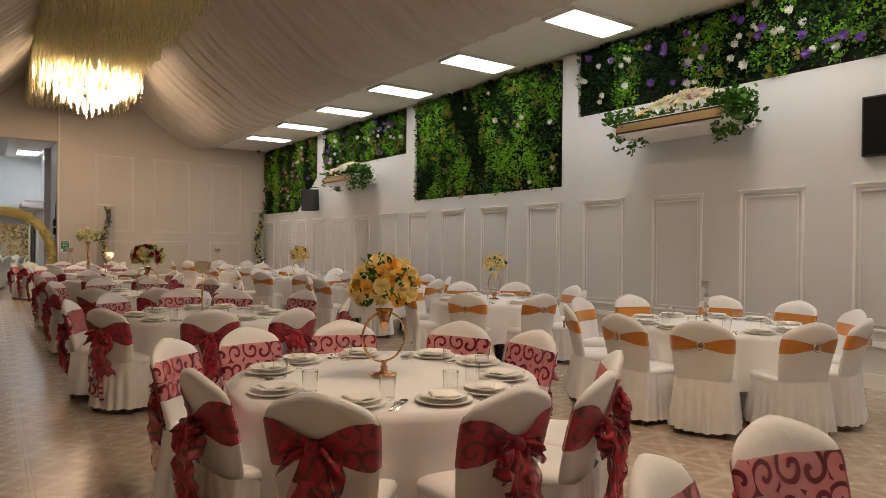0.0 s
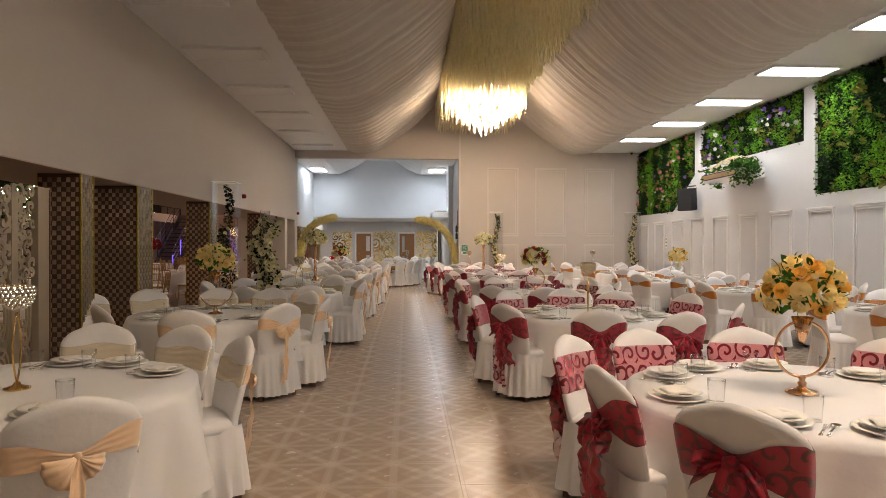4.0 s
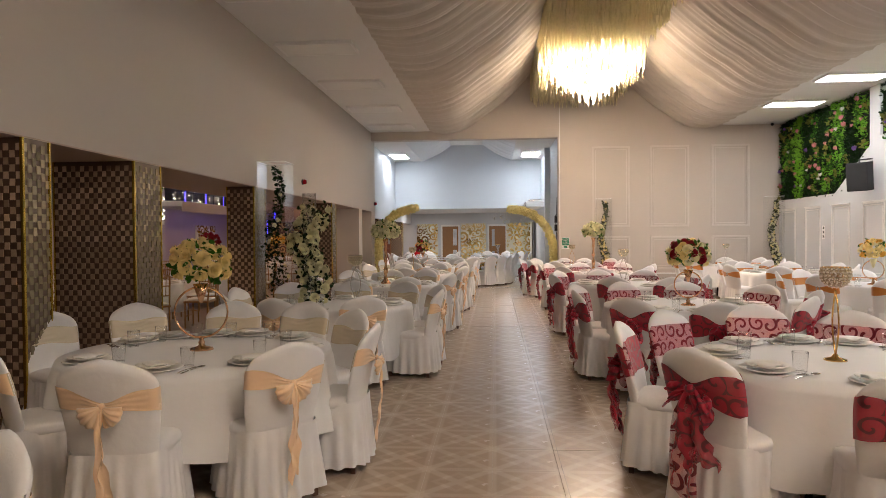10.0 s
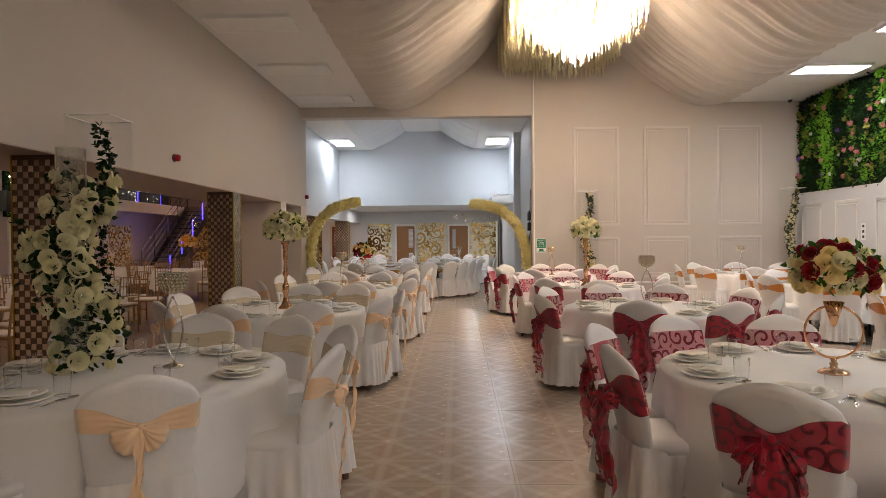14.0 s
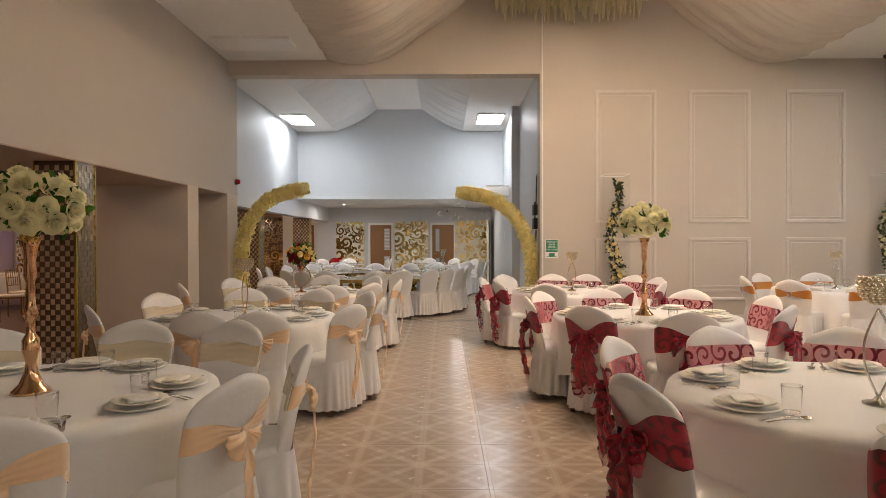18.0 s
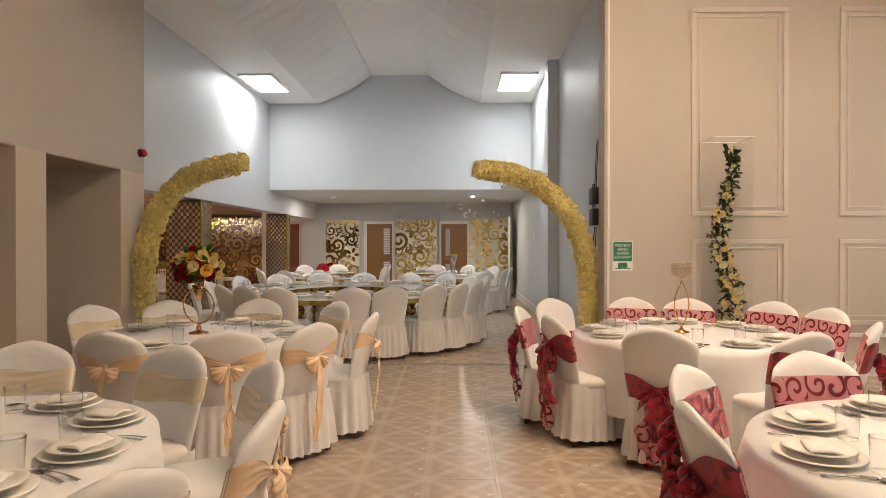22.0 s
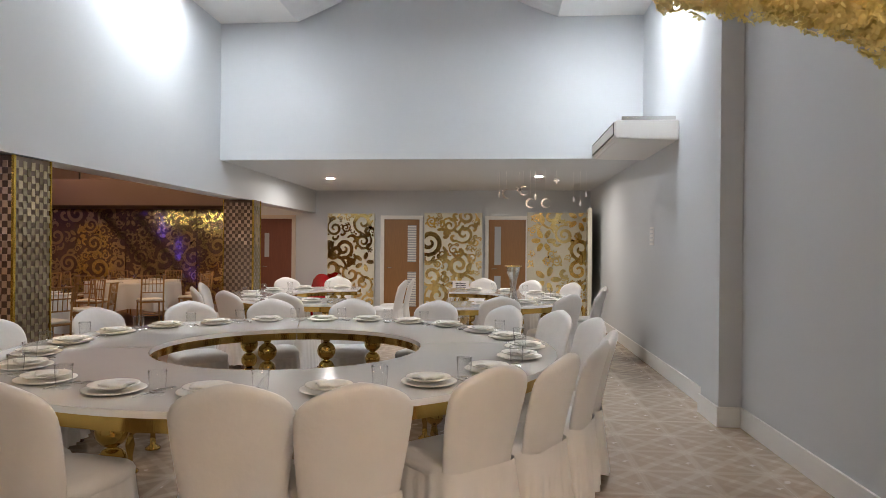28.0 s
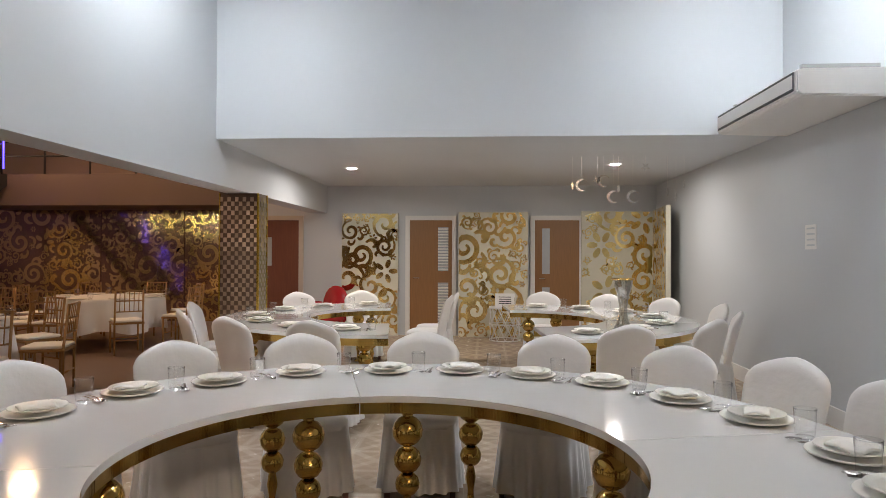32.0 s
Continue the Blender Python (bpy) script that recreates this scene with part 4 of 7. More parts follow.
for m in M_PETAL.values():
    see_through(m, 0.42)

LEAF_V = [(0, 0, 0), (-0.32, 0.35, 0.06), (0, 0.45, 0.0), (0.32, 0.35, 0.06), (-0.22, 0.75, 0.03), (0, 0.8, -0.03), (0.22, 0.75, 0.03), (0, 1.0, -0.1)]
LEAF_F = [(0, 2, 1), (0, 3, 2), (1, 2, 5, 4), (2, 3, 6, 5), (4, 5, 7), (5, 6, 7)]


def tuft(rg, centre, spread, n, size, normal=Vector((-1, 0, 0)), lift=0.08):
    """Leaves fanned about a centre, pointing away along normal."""
    out = []
    for _ in range(n):
        d = Vector((rg.gauss(0, 1), rg.gauss(0, 1), rg.gauss(0, 1))) * spread
        way = (normal * 0.9 + Vector((rg.uniform(-1, 1), rg.uniform(-1, 1), rg.uniform(-1, 0.8)))).normalized()
        q = way.to_track_quat("Y", "Z").to_matrix().to_4x4()
        s = size * rg.uniform(0.6, 1.3)
        out.append(Matrix.Translation(Vector(centre) + d + normal * rg.uniform(0, lift)) @ q @ Matrix.Rotation(rg.uniform(0, 6.3), 4, "Y") @ Matrix.Diagonal((s, s, s, 1)))
    return out


def flower_piece(petals=13):
    v, f = [(0, 0, 0.02)], []
    for k in range(petals):
        a = 2 * math.pi * k / petals
        b = a + 0.25
        c = a - 0.25
        i = len(v)
        r = 1.0 if k % 2 else 0.75
        v += [(0.62 * math.cos(c), 0.62 * math.sin(c), 0.16), (r * math.cos(c * 0.5 + a * 0.5), r * math.sin(c * 0.5 + a * 0.5), 0.2 + 0.12 * (k % 2)), (r * math.cos(b * 0.5 + a * 0.5), r * math.sin(b * 0.5 + a * 0.5), 0.2 + 0.12 * (k % 2)), (0.62 * math.cos(b), 0.62 * math.sin(b), 0.16)]
        f += [(0, i, i + 1, i + 2, i + 3)]
    return v, f


FL_V, FL_F = flower_piece()
FT_V = [(0, 0, -0.1)] + [(r * math.cos(a), r * math.sin(a), h) for k in range(5) for r, a, h in ((0.75, 1.2566 * k - 0.5, 0.1), (1.0, 1.2566 * k, 0.22), (0.75, 1.2566 * k + 0.5, 0.1))]
FT_F = [(0, 3 * k + 1, 3 * k + 2, 3 * k + 3) for k in range(5)]


def flower_mats(rg, spots, size, normal):
    out = []
    for p in spots:
        way = (normal + Vector((rg.uniform(-0.5, 0.5), rg.uniform(-0.5, 0.5), rg.uniform(-0.4, 0.5)))).normalized()
        s = size * rg.uniform(0.7, 1.25)
        out.append(Matrix.Translation(p) @ way.to_track_quat("Z", "Y").to_matrix().to_4x4() @ Matrix.Diagonal((s, s, s, 1)))
    return out


def green_panel(y0, y1, z0, z1, seed, colours, x=HX1 + 0.05, normal=Vector((-1, 0, 0)), per=100, tag="the white wall", slant=False):
    e = thing("green_wall_panel", "panel of artificial leaves and flowers set in " + tag, "green wall", "green panels")
    rg = random.Random(seed)
    part("backing", box(min(x, x - normal.x * 0.05), y0, z0, max(x, x - normal.x * 0.05), y1, z1), M_LEAF["backing"], e, "leafy backing mat, near-black like the shaded gaps", False)
    area = (y1 - y0) * (z1 - z0)
    groups = {"deep": [], "mid": [], "bright": [], "olive": []}
    for _ in range(int(area * per)):
        y, z = rg.uniform(y0 + 0.05, y1 - 0.05), rg.uniform(z0 + 0.04, z1 - 0.03)
        if slant and z < 3.36 - (y - y0) * 0.66:
            continue
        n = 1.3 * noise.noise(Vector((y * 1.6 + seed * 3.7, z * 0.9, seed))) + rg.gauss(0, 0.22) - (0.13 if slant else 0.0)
        # Leaf tone also paints in lit clumps and the shaded gaps between.
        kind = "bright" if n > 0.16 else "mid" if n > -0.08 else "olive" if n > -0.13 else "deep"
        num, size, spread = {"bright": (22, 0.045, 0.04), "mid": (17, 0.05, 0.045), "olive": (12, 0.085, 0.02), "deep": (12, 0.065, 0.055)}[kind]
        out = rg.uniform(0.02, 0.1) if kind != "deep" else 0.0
        for _ in range(num):
            dy, dz = rg.gauss(0, spread), rg.gauss(0, spread * 1.25)
            if not (y0 < y + dy < y1 and z0 < z + dz < z1):
                continue
            c = Vector((x, y + dy, z + dz)) + normal * max(0.0, out * (1 - (dy * dy + dz * dz) / (4.5 * spread * spread)))
            groups[kind] += tuft(rg, c, 0.004, 1, size, normal + Vector((0, dy, dz)) * 9, 0.03)
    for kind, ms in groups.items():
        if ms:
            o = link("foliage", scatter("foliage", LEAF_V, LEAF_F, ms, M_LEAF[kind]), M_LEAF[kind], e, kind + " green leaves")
            o["kind"] = "stuff"
    for col, n in colours:
        spots = [Vector((x, rg.uniform(y0 + 0.1, y1 - 0.1), rg.uniform(z0 + 0.1, z1 - 0.1))) + normal * 0.11 for _ in range(n)]
        spots = [q for q in spots if not slant or q.z > 3.4 - (q.y - y0) * 0.66]
        o = link("blossoms", scatter("blossoms", FL_V, FL_F, [q @ Matrix.Rotation(0.5 * r, 4, "Z") @ Matrix.Translation((0, 0, 0.25 * r)) @ Matrix.Diagonal((1 - 0.22 * r, 1 - 0.22 * r, 1 + 0.5 * r, 1)) for q in flower_mats(rg, spots, 0.055, normal) for r in range(3)], M_PETAL[col]), M_PETAL[col], e, col + " blossoms")
        o["kind"] = "stuff"
    return e


green_panel(16.8, HY1 - 0.02, 2.4, CEIL - 0.03, 1, (("pink", 30), ("white", 8), ("purple", 5)), slant=True)
green_panel(12.1, 16.42, 3.46, CEIL - 0.03, 2, (("purple", 26), ("white", 22)))
green_panel(7.38, 11.74, 2.4, CEIL - 0.03, 3, (("white", 8),))
green_panel(2.71, 7.03, 3.46, CEIL - 0.03, 4, (("white", 32), ("purple", 26)))
green_panel(-1.96, 2.36, 2.4, CEIL - 0.03, 5, (("white", 14),))


M_TAN = mat("tan_louvre_paint", (0.45, 0.31, 0.14), 0.5, var=0.08, bump=0)


# ---- white wall units dressed with flowers ----
def wall_unit(name, label, m, dressed, seed):
    """A long white wall unit, its back at local x = 0, reaching out along -x, running along y."""
    e = thing(name, label, "air conditioner", "wall units", m)
    pts = [(0.0, 0.02), (0.0, 0.23), (-0.62, 0.23), (-0.66, 0.22), (-0.66, 0.06), (-0.62, 0.035)]
    bm = bmesh.new()
    a = [bm.verts.new((x, -0.8, z)) for x, z in pts]
    b = [bm.verts.new((x, 0.8, z)) for x, z in pts]
    n = len(pts)
    for i in range(n):
        bm.faces.new((a[i], a[(i + 1) % n], b[(i + 1) % n], b[i]))
    bm.faces.new(list(reversed(a)))
    bm.faces.new(b)
    bmesh.ops.bevel(bm, geom=bm.edges[:], offset=0.012, segments=2, affect="EDGES")
    bmesh.ops.recalc_face_normals(bm, faces=bm.faces[:])
    part("casing", bm, M_TRIM, e, "white casing", False)
    for name, w, lift, material, text in (("outlet", 0.07, 0.003, M_BLACK, "black slot round the air outlet"),) + ((("flap", 0.048, 0.007, M_TAN, "tan louvre flap"),) if dressed else ()):
        o = part(name, box(-0.003, -0.76, -w, 0.003, 0.76, w, None, 0.001), material, e, text, False)
        o.matrix_basis = pose(-0.66 - lift, 0, 0.14)
    if not dressed:
        o = part("flap", box(-0.003, -0.75, -0.05, 0.003, 0.75, 0.05, None, 0.001), M_TRIM, e, "white louvre flap", False)
        o.matrix_basis = pose(-0.667, 0, 0.14)
    for y in (-0.65, 0.65):
        part("bracket", box(-0.56, y - 0.02, 0.25, 0.0, y + 0.02, 0.295, None, 0.003), M_STEEL, e, "steel bracket", False)
    if dressed:
        rg = random.Random(seed)
        for col, num, sz in (("white", 60, 0.065), ("ivory", 150, 0.055), ("pink", 45, 0.045), ("yellow", 40, 0.05)):
            spots = []
            for _ in range(num):
                fy = rg.uniform(-0.75, 0.5)
                fx = rg.uniform(-0.62, -0.1)
                spots.append(Vector((fx, fy, 0.25 + 0.27 * max(0.1, 1 - (fy + 0.15) ** 2 * 2.0) * (0.35 + 0.65 * math.sin(math.pi * (fx + 0.68) / 0.68)))))
            o = link("blossoms", scatter("blossoms", FL_V, FL_F, flower_mats(rg, spots, sz, Vector((-0.5, 0, 0.8))), M_PETAL[col]), M_PETAL[col], e, col + " artificial blossoms on top")
            o["kind"] = "stuff"
        ms = []
        for side, n in ((-1, 60), (1, 22)):
            for _ in range(n):
                y = side * rg.uniform(0.5, 0.95)
                x0 = rg.uniform(-0.6, -0.1)
                drop = rg.uniform(0.1, 0.55)
                for s in range(int(drop / 0.05)):
                    ms += tuft(rg, (x0 - 0.05, y + 0.05 * math.sin(s), 0.36 - s * 0.05), 0.035, 3, 0.075, Vector((-0.6, side * 0.5, 0.1)), 0.03)
        for _ in range(160):
            ms += tuft(rg, (rg.uniform(-0.62, -0.1), rg.uniform(-0.8, 0.6), 0.25), 0.02, 2, 0.06, Vector((-0.4, 0, 0.8)), 0.05)
        o = link("ivy", scatter("ivy", LEAF_V, LEAF_F, ms, M_LEAF["mid"]), M_LEAF["mid"], e, "trailing green ivy")
        o["kind"] = "stuff"
    return e


wall_unit("wall_unit", "white wall air conditioner topped with artificial flowers and ivy", pose(HX1 - 0.002, 4.97, 2.87), True, 11)
wall_unit("wall_unit", "white wall air conditioner topped with artificial flowers and ivy", pose(HX1 - 0.002, 14.2, 2.87), True, 12)
wall_unit("wall_unit", "white wall air conditioner with a dark slot on steel brackets", pose(FX1 - 0.002, 27.1, 2.54), False, 13)

# ---- television, speaker, security camera ----
e = thing("television", "flat black television mounted on the white wall", "television", "", pose(HX1 - 0.05, 2.45, 2.72))
part("body", box(-0.03, -0.55, -0.31, 0.045, 0.55, 0.31, None, 0.006), M_BLACK, e, "", False)
part("screen", box(-0.034, -0.53, -0.29, -0.031, 0.53, 0.29), mat("dark_screen_glass", (0.01, 0.01, 0.012), 0.08, var=0.1, bump=0), e, "dark glossy screen", False)
e = thing("loudspeaker", "black wall loudspeaker on a bracket", "speaker", "", pose(7.22, 16.63, 2.64, 0, -6, 40))
part("cabinet", box(-0.15, -0.2, -0.29, 0.15, 0.2, 0.29, None, 0.025), M_DARK, e)
part("grille", box(-0.157, -0.18, -0.27, -0.151, 0.18, 0.27, None, 0.002), M_DARK, e, "dark mesh grille", False)
part("bracket", tube([(0.0, 0.0, 0.29), (0.0, 0.0, 0.34), (0.2, -0.12, 0.34), (0.24, -0.15, 0.34)], 0.014, 8), M_BLACK, e)
part("cable", tube([(0.15, -0.08, 0.1), (0.2, -0.12, -0.1), (0.22, -0.16, -0.05), (0.2, -0.17, 0.3)], 0.006, 6), M_BLACK, e)
e = thing("security_camera", "small dark dome camera under the ceiling", "camera", "", pose(7.2, 20.75, CEIL - 0.02))
part("base", lathe([(0, 0.02), (0.05, 0.02), (0.05, -0.01), (0, -0.01)], 16), M_TRIM, e)
part("dome", lathe([(0.045, -0.01), (0.04, -0.05), (0.02, -0.07), (0, -0.075)], 16), M_BLACK, e)

M_ENDTRIM = mat("beige_trim_paint", (0.64, 0.585, 0.53), 0.45, var=0.02, scale=3, bump=0.02)
# ---- mouldings ----
def moulding(axis, at, a0, a1, z0, z1, w=0.05, d=0.022, cap=False, paint=None):
    """A picture-frame moulding on a wall: axis 'y' for the end wall (runs along x), 'x' for the right wall (runs along y)."""
    bm = bmesh.new()

    def bar(p0, p1, q0, q1, dd):
        if axis == "y":
            box(p0, at - dd, q0, p1, at - 0.001, q1, bm, 0.005)
        else:
            box(at - dd, p0, q0, at - 0.001, p1, q1, bm, 0.005)
    for o, ww, dd in ((0.0, w, d), (w + 0.035, w * 0.4, d * 0.6)):
        bar(a0 + o, a1 - o, z1 - o - ww, z1 - o, dd)
        bar(a0 + o, a1 - o, z0 + o, z0 + o + ww, dd)
        bar(a0 + o, a0 + o + ww, z0 + o + ww + 0.001, z1 - o - ww - 0.001, dd)
        bar(a1 - o - ww, a1 - o, z0 + o + ww + 0.001, z1 - o - ww - 0.001, dd)
    if cap:
        bar(a0 - 0.015, a1 + 0.015, z1 + 0.002, z1 + 0.022, d * 1.9)
        bar(a0 + w + 0.045, a1 - w - 0.045, z1 - w - 0.042, z1 - w - 0.027, d * 1.5)
    return structure("trim", bm, paint or M_TRIM, "painted picture-frame wall moulding")


for a0, a1 in ((2.5, 3.53), (4.08, 5.12), (5.72, 6.72)):
    moulding("y", HY1, a0, a1, 1.72, 3.96, paint=M_ENDTRIM)
    moulding("y", HY1, a0, a1, 0.55, 1.47, paint=M_ENDTRIM)
for k in range(-5, 14):
    y = 4.36 + 1.265 * k
    moulding("x", HX1, y - 0.76, y, 0.6, 2.13, 0.03, 0.02, True)
bm = box(HX1 - 0.02, HY0, 0.001, HX1 - 0.001, HY1 - 0.02, 0.16)
box(HX1 - 0.028, HY0, 0.44, HX1 - 0.001, HY1 - 0.02, 0.5, bm, 0.006)
box(1.6, HY1 - 0.019, 0.001, HX1 - 0.021, HY1 - 0.001, 0.16, bm)
box(1.6, HY1 - 0.026, 0.42, HX1 - 0.03, HY1 - 0.001, 0.46, bm, 0.006)
structure("baseboard_hall", bm, M_TRIM, "white painted baseboard and dado rail")
structure("wall_conduit", box(1.6, HY1 - 0.014, 0.0, 1.622, HY1 - 0.001, 6.5), M_TRIM, "thin white cable trunking")

# ---- mosaic columns ----
def mosaic_mats():
    m = mat("mirror_mosaic_bronze", (0.66, 0.48, 0.34), 0.2, 0.35, var=0.2, scale=20, bump=0, jitter=0.3)
    g = mat("mirror_mosaic_gold", (0.42, 0.35, 0.24), 0.22, 0.4, var=0.25, scale=20, bump=0, jitter=0.3)
    return m, g


M_MOSA, M_MOSB = mosaic_mats()
M_GOLDEDGE = mat("gold_edge_trim", (0.6, 0.42, 0.08), 0.25, 1.0, var=0.1, bump=0)


def mosaic_tile_mesh(material, half):
    """A small mirror tile standing proud of the dark ground, its face tipped a little upward, with bevelled edges."""
    bm = bmesh.new()
    rows = [[bm.verts.new((sx * w, y, z)) for sx in (-1, 1)] for w, y, z in ((0.0205, 0.0, -half), (0.0195, -0.006, 0.001 - half), (0.0195, -0.0045, half - 0.002), (0.0205, 0.0, half))]
    for p, q in zip(rows, rows[1:]):
        bm.faces.new((p[0], p[1], q[1], q[0]))
    for k in (0, 1):
        bm.faces.new([r[k] for r in (rows if k else list(reversed(rows)))])
    return keep("mosaic_tile", bm, material, False)


ME_MOSA, ME_MOSB = mosaic_tile_mesh(M_MOSA, 0.0275), mosaic_tile_mesh(M_MOSB, 0.034)
M_MOSGROUT = mat("dark_brown_mosaic_ground", (0.1, 0.06, 0.036), 0.3, var=0.2)


def column(k, x0, x1, y0, y1, h):
    """A mosaic-clad column: tiles on the face towards -y and the face towards +x."""
    c = structure("column_%d" % k, box(x0, y0, 0, x1, y1, h), M_MOSGROUT, "column clad in bronze and gold mirror mosaic")
    parts = []
    for face, length, me in (("y", x1 - x0, ME_MOSA), ("x", y1 - y0, ME_MOSB)):
        n = max(2, int((length - 0.03) / 0.043))
        for i in range(n):
            for j in range(int(h / 0.106) + 1):
                z = 0.036 + 0.106 * j + (0.053 if i % 2 else 0)
                if z > h - 0.03:
                    continue
                s = (i + 0.5) * length / n
                tilt = pose(0, 0, 0, RNG.uniform(-4, 4), 0, RNG.uniform(-4, 4))
                m = (pose(x0 + s, y0 - 0.002, z) if face == "y" else pose(x1 + 0.002, y0 + s, z, 0, 0, 90)) @ tilt
                parts.append((me, m))
    rest = {}
    for me, m in parts:
        if m.translation.z < 1.42:
            rest.setdefault(me.name, [me, []])[1].append(m)
            continue
        o = new("tile", me)
        o.parent = c
        o.matrix_basis = m
    for me, ms in rest.values():
        o = link("tile_field", scatter("tile_field", [v.co for v in me.vertices], [tuple(q.vertices) for q in me.polygons], ms, me.materials[0]), None, c, "lower mosaic tiles")
        o["kind"] = "stuff"
    bm = bmesh.new()
    box(x1 - 0.008, y0 - 0.016, 0, x1 + 0.016, y0 + 0.008, h, bm, 0.003)
    box(x1 - 0.004, y1 - 0.012, 0, x1 + 0.015, y1 + 0.004, h, bm, 0.003)
    box(x0 - 0.004, y0 - 0.015, 0, x0 + 0.012, y0 + 0.002, h, bm, 0.003)
    part("edge_trim", bm, M_GOLDEDGE, c, "gold edge trim", False)
    return c


column(1, -4.15, HX0, 7.37, 7.66, BEAM - 0.014)
column(2, -4.52, HX0, 8.86, 9.36, BEAM - 0.014)
column(3, -4.1, HX0, 12.0, 12.45, BEAM - 0.014)
column(4, -4.1, HX0, 16.5, 16.86, BEAM - 0.014)
column(5, -4.65, FX0, 24.2, 24.62, 2.12)
column(6, -4.44, -3.98, 28.9, 29.2, 2.12)

# ---- alarms on the wall ----
for y, z in ((5.43, 2.52), (14.4, 2.5), (21.42, 2.47)):
    e = thing("alarm_sounder", "small dark red fire alarm sounder on the white wall", "alarm", "fire alarms", pose(HX0, y, z))
    part("base", lathe([(0, 0), (0.05, 0), (0.05, 0.02), (0, 0.02)], 18), M_BLACK, e).matrix_basis = pose(0, 0, 0, 0, 90, 0)
    part("horn", lathe([(0.042, 0.02), (0.046, 0.05), (0.038, 0.075), (0, 0.08)], 18), M_RED, e, "red sounder").matrix_basis = pose(0, 0, 0, 0, 90, 0)


# ---- roses and bouquets ----
def rose_piece():
    v, f = [], []
    for ring, (n, r0, r1, h0, h1) in enumerate(((3, 0.04, 0.2, 0.0, 0.98), (4, 0.1, 0.4, -0.1, 0.95), (5, 0.2, 0.66, -0.25, 0.78), (6, 0.25, 0.98, -0.35, 0.42))):
        for k in range(n):
            a0 = 2 * math.pi * (k + 0.37 * ring) / n
            w = 2 * math.pi / n * 0.68
            i = len(v)
            for j in range(4):
                t = j / 3
                r = r0 + (r1 - r0) * (t ** 0.7) * (1.06 if j == 3 else 1)
                h = h0 + (h1 - h0) * math.sin(t * 1.45) - (0.07 if j == 3 else 0)
                for s in (-1, -0.35, 0.35, 1):
                    rr = r * (1 - 0.1 * abs(s))
                    v.append((rr * math.cos(a0 + s * w * (0.5 + 0.5 * t)), rr * math.sin(a0 + s * w * (0.5 + 0.5 * t)), h - 0.12 * abs(s) * t))
            for j in range(3):
                for q in range(3):
                    f.append((i + 4 * j + q, i + 4 * j + q + 1, i + 4 * j + q + 5, i + 4 * j + q + 4))
    return v, f


RO_V, RO_F = rose_piece()
ME_ROSE = {c: sheet_mesh("rose", RO_V, RO_F, M_PETAL[c], True) for c in ("yellow", "orange", "ivory", "red", "white")}


def rose_ball(parent, centre, radius, n, colours, seed, flat=0.85, size=0.055, low=-0.55, leafy=True):
    """Roses and leaves on a ball, as parts of the parent."""
    rg = random.Random(seed)
    k, spots = 0, []
    while len(spots) < n and k < 4000:
        k += 1
        d = Vector((rg.gauss(0, 1), rg.gauss(0, 1), rg.gauss(0, 1))).normalized()
        if d.z < low or any((d - q).length < 1.55 * size / radius for q in spots):
            continue
        spots.append(d)
    for d in spots:
        p = Vector(centre) + Vector((d.x, d.y, d.z * flat)) * radius * rg.uniform(0.88, 1.02)
        o = new("rose", ME_ROSE[rg.choice(colours)])
        o.parent = parent
        s = size * rg.uniform(0.85, 1.15)
        o.matrix_basis = Matrix.Translation(p) @ d.to_track_quat("Z", "Y").to_matrix().to_4x4() @ Matrix.Rotation(rg.uniform(0, 6), 4, "Z") @ Matrix.Diagonal((s, s, s, 1))
    ms = []
    for _ in range(int(n * (2.6 if leafy else 0.7))):
        d = Vector((rg.gauss(0, 1), rg.gauss(0, 1), rg.gauss(0, 1))).normalized()
        if d.z < low - 0.15:
            continue
        ms += tuft(rg, Vector(centre) + Vector((d.x, d.y, d.z * flat)) * radius * 0.81, 0.012, 1, 0.05, d, 0.03)
    o = link("leaves", scatter("leaves", LEAF_V, LEAF_F, ms, M_LEAF["mid"]), M_LEAF["mid"], parent, "green leaves between the roses")
    o["kind"] = "stuff"


def ring_stand(cx, cy, colours, label, seed, n=46, ring=True, glassy=False, ball=0.165, flat=0.85, hoop=0.135):
    e = thing("bouquet", label, "bouquet", "table bouquets", pose(cx, cy, TABLE + 0.002))
    metal = M_ROSEGOLD
    part("base", lathe([(0, 0), (0.075, 0), (0.07, 0.012), (0.03, 0.022), (0.016, 0.035), (0.022, 0.05), (0.012, 0.062), (0.018, 0.075), (0, 0.085)], 24), metal, e, "round gold foot")
    top = 0.08 + 2 * hoop
    pts = [(hoop * math.cos(2 * math.pi * i / 40), 0, 0.08 + hoop + hoop * math.sin(2 * math.pi * i / 40)) for i in range(40)]
    part("ring", tube(pts, 0.0065, 8, None, True), metal, e, "thin gold hoop").rotation_euler = (0, 0, 0.25 * (seed % 3 - 1))
    part("cup", lathe([(0, top - 0.11), (0.012, top - 0.1), (0.05, top + 0.02), (0.046, top + 0.02), (0, top - 0.07)], 18), M_PETAL["ivory"] if glassy else metal, e, "flared cup")
    rose_ball(e, (0, 0, top + 0.02 + ball * 0.8), ball, int(n * 1.25 * (ball / 0.165) ** 2), colours, seed, flat, 0.048)
    return e


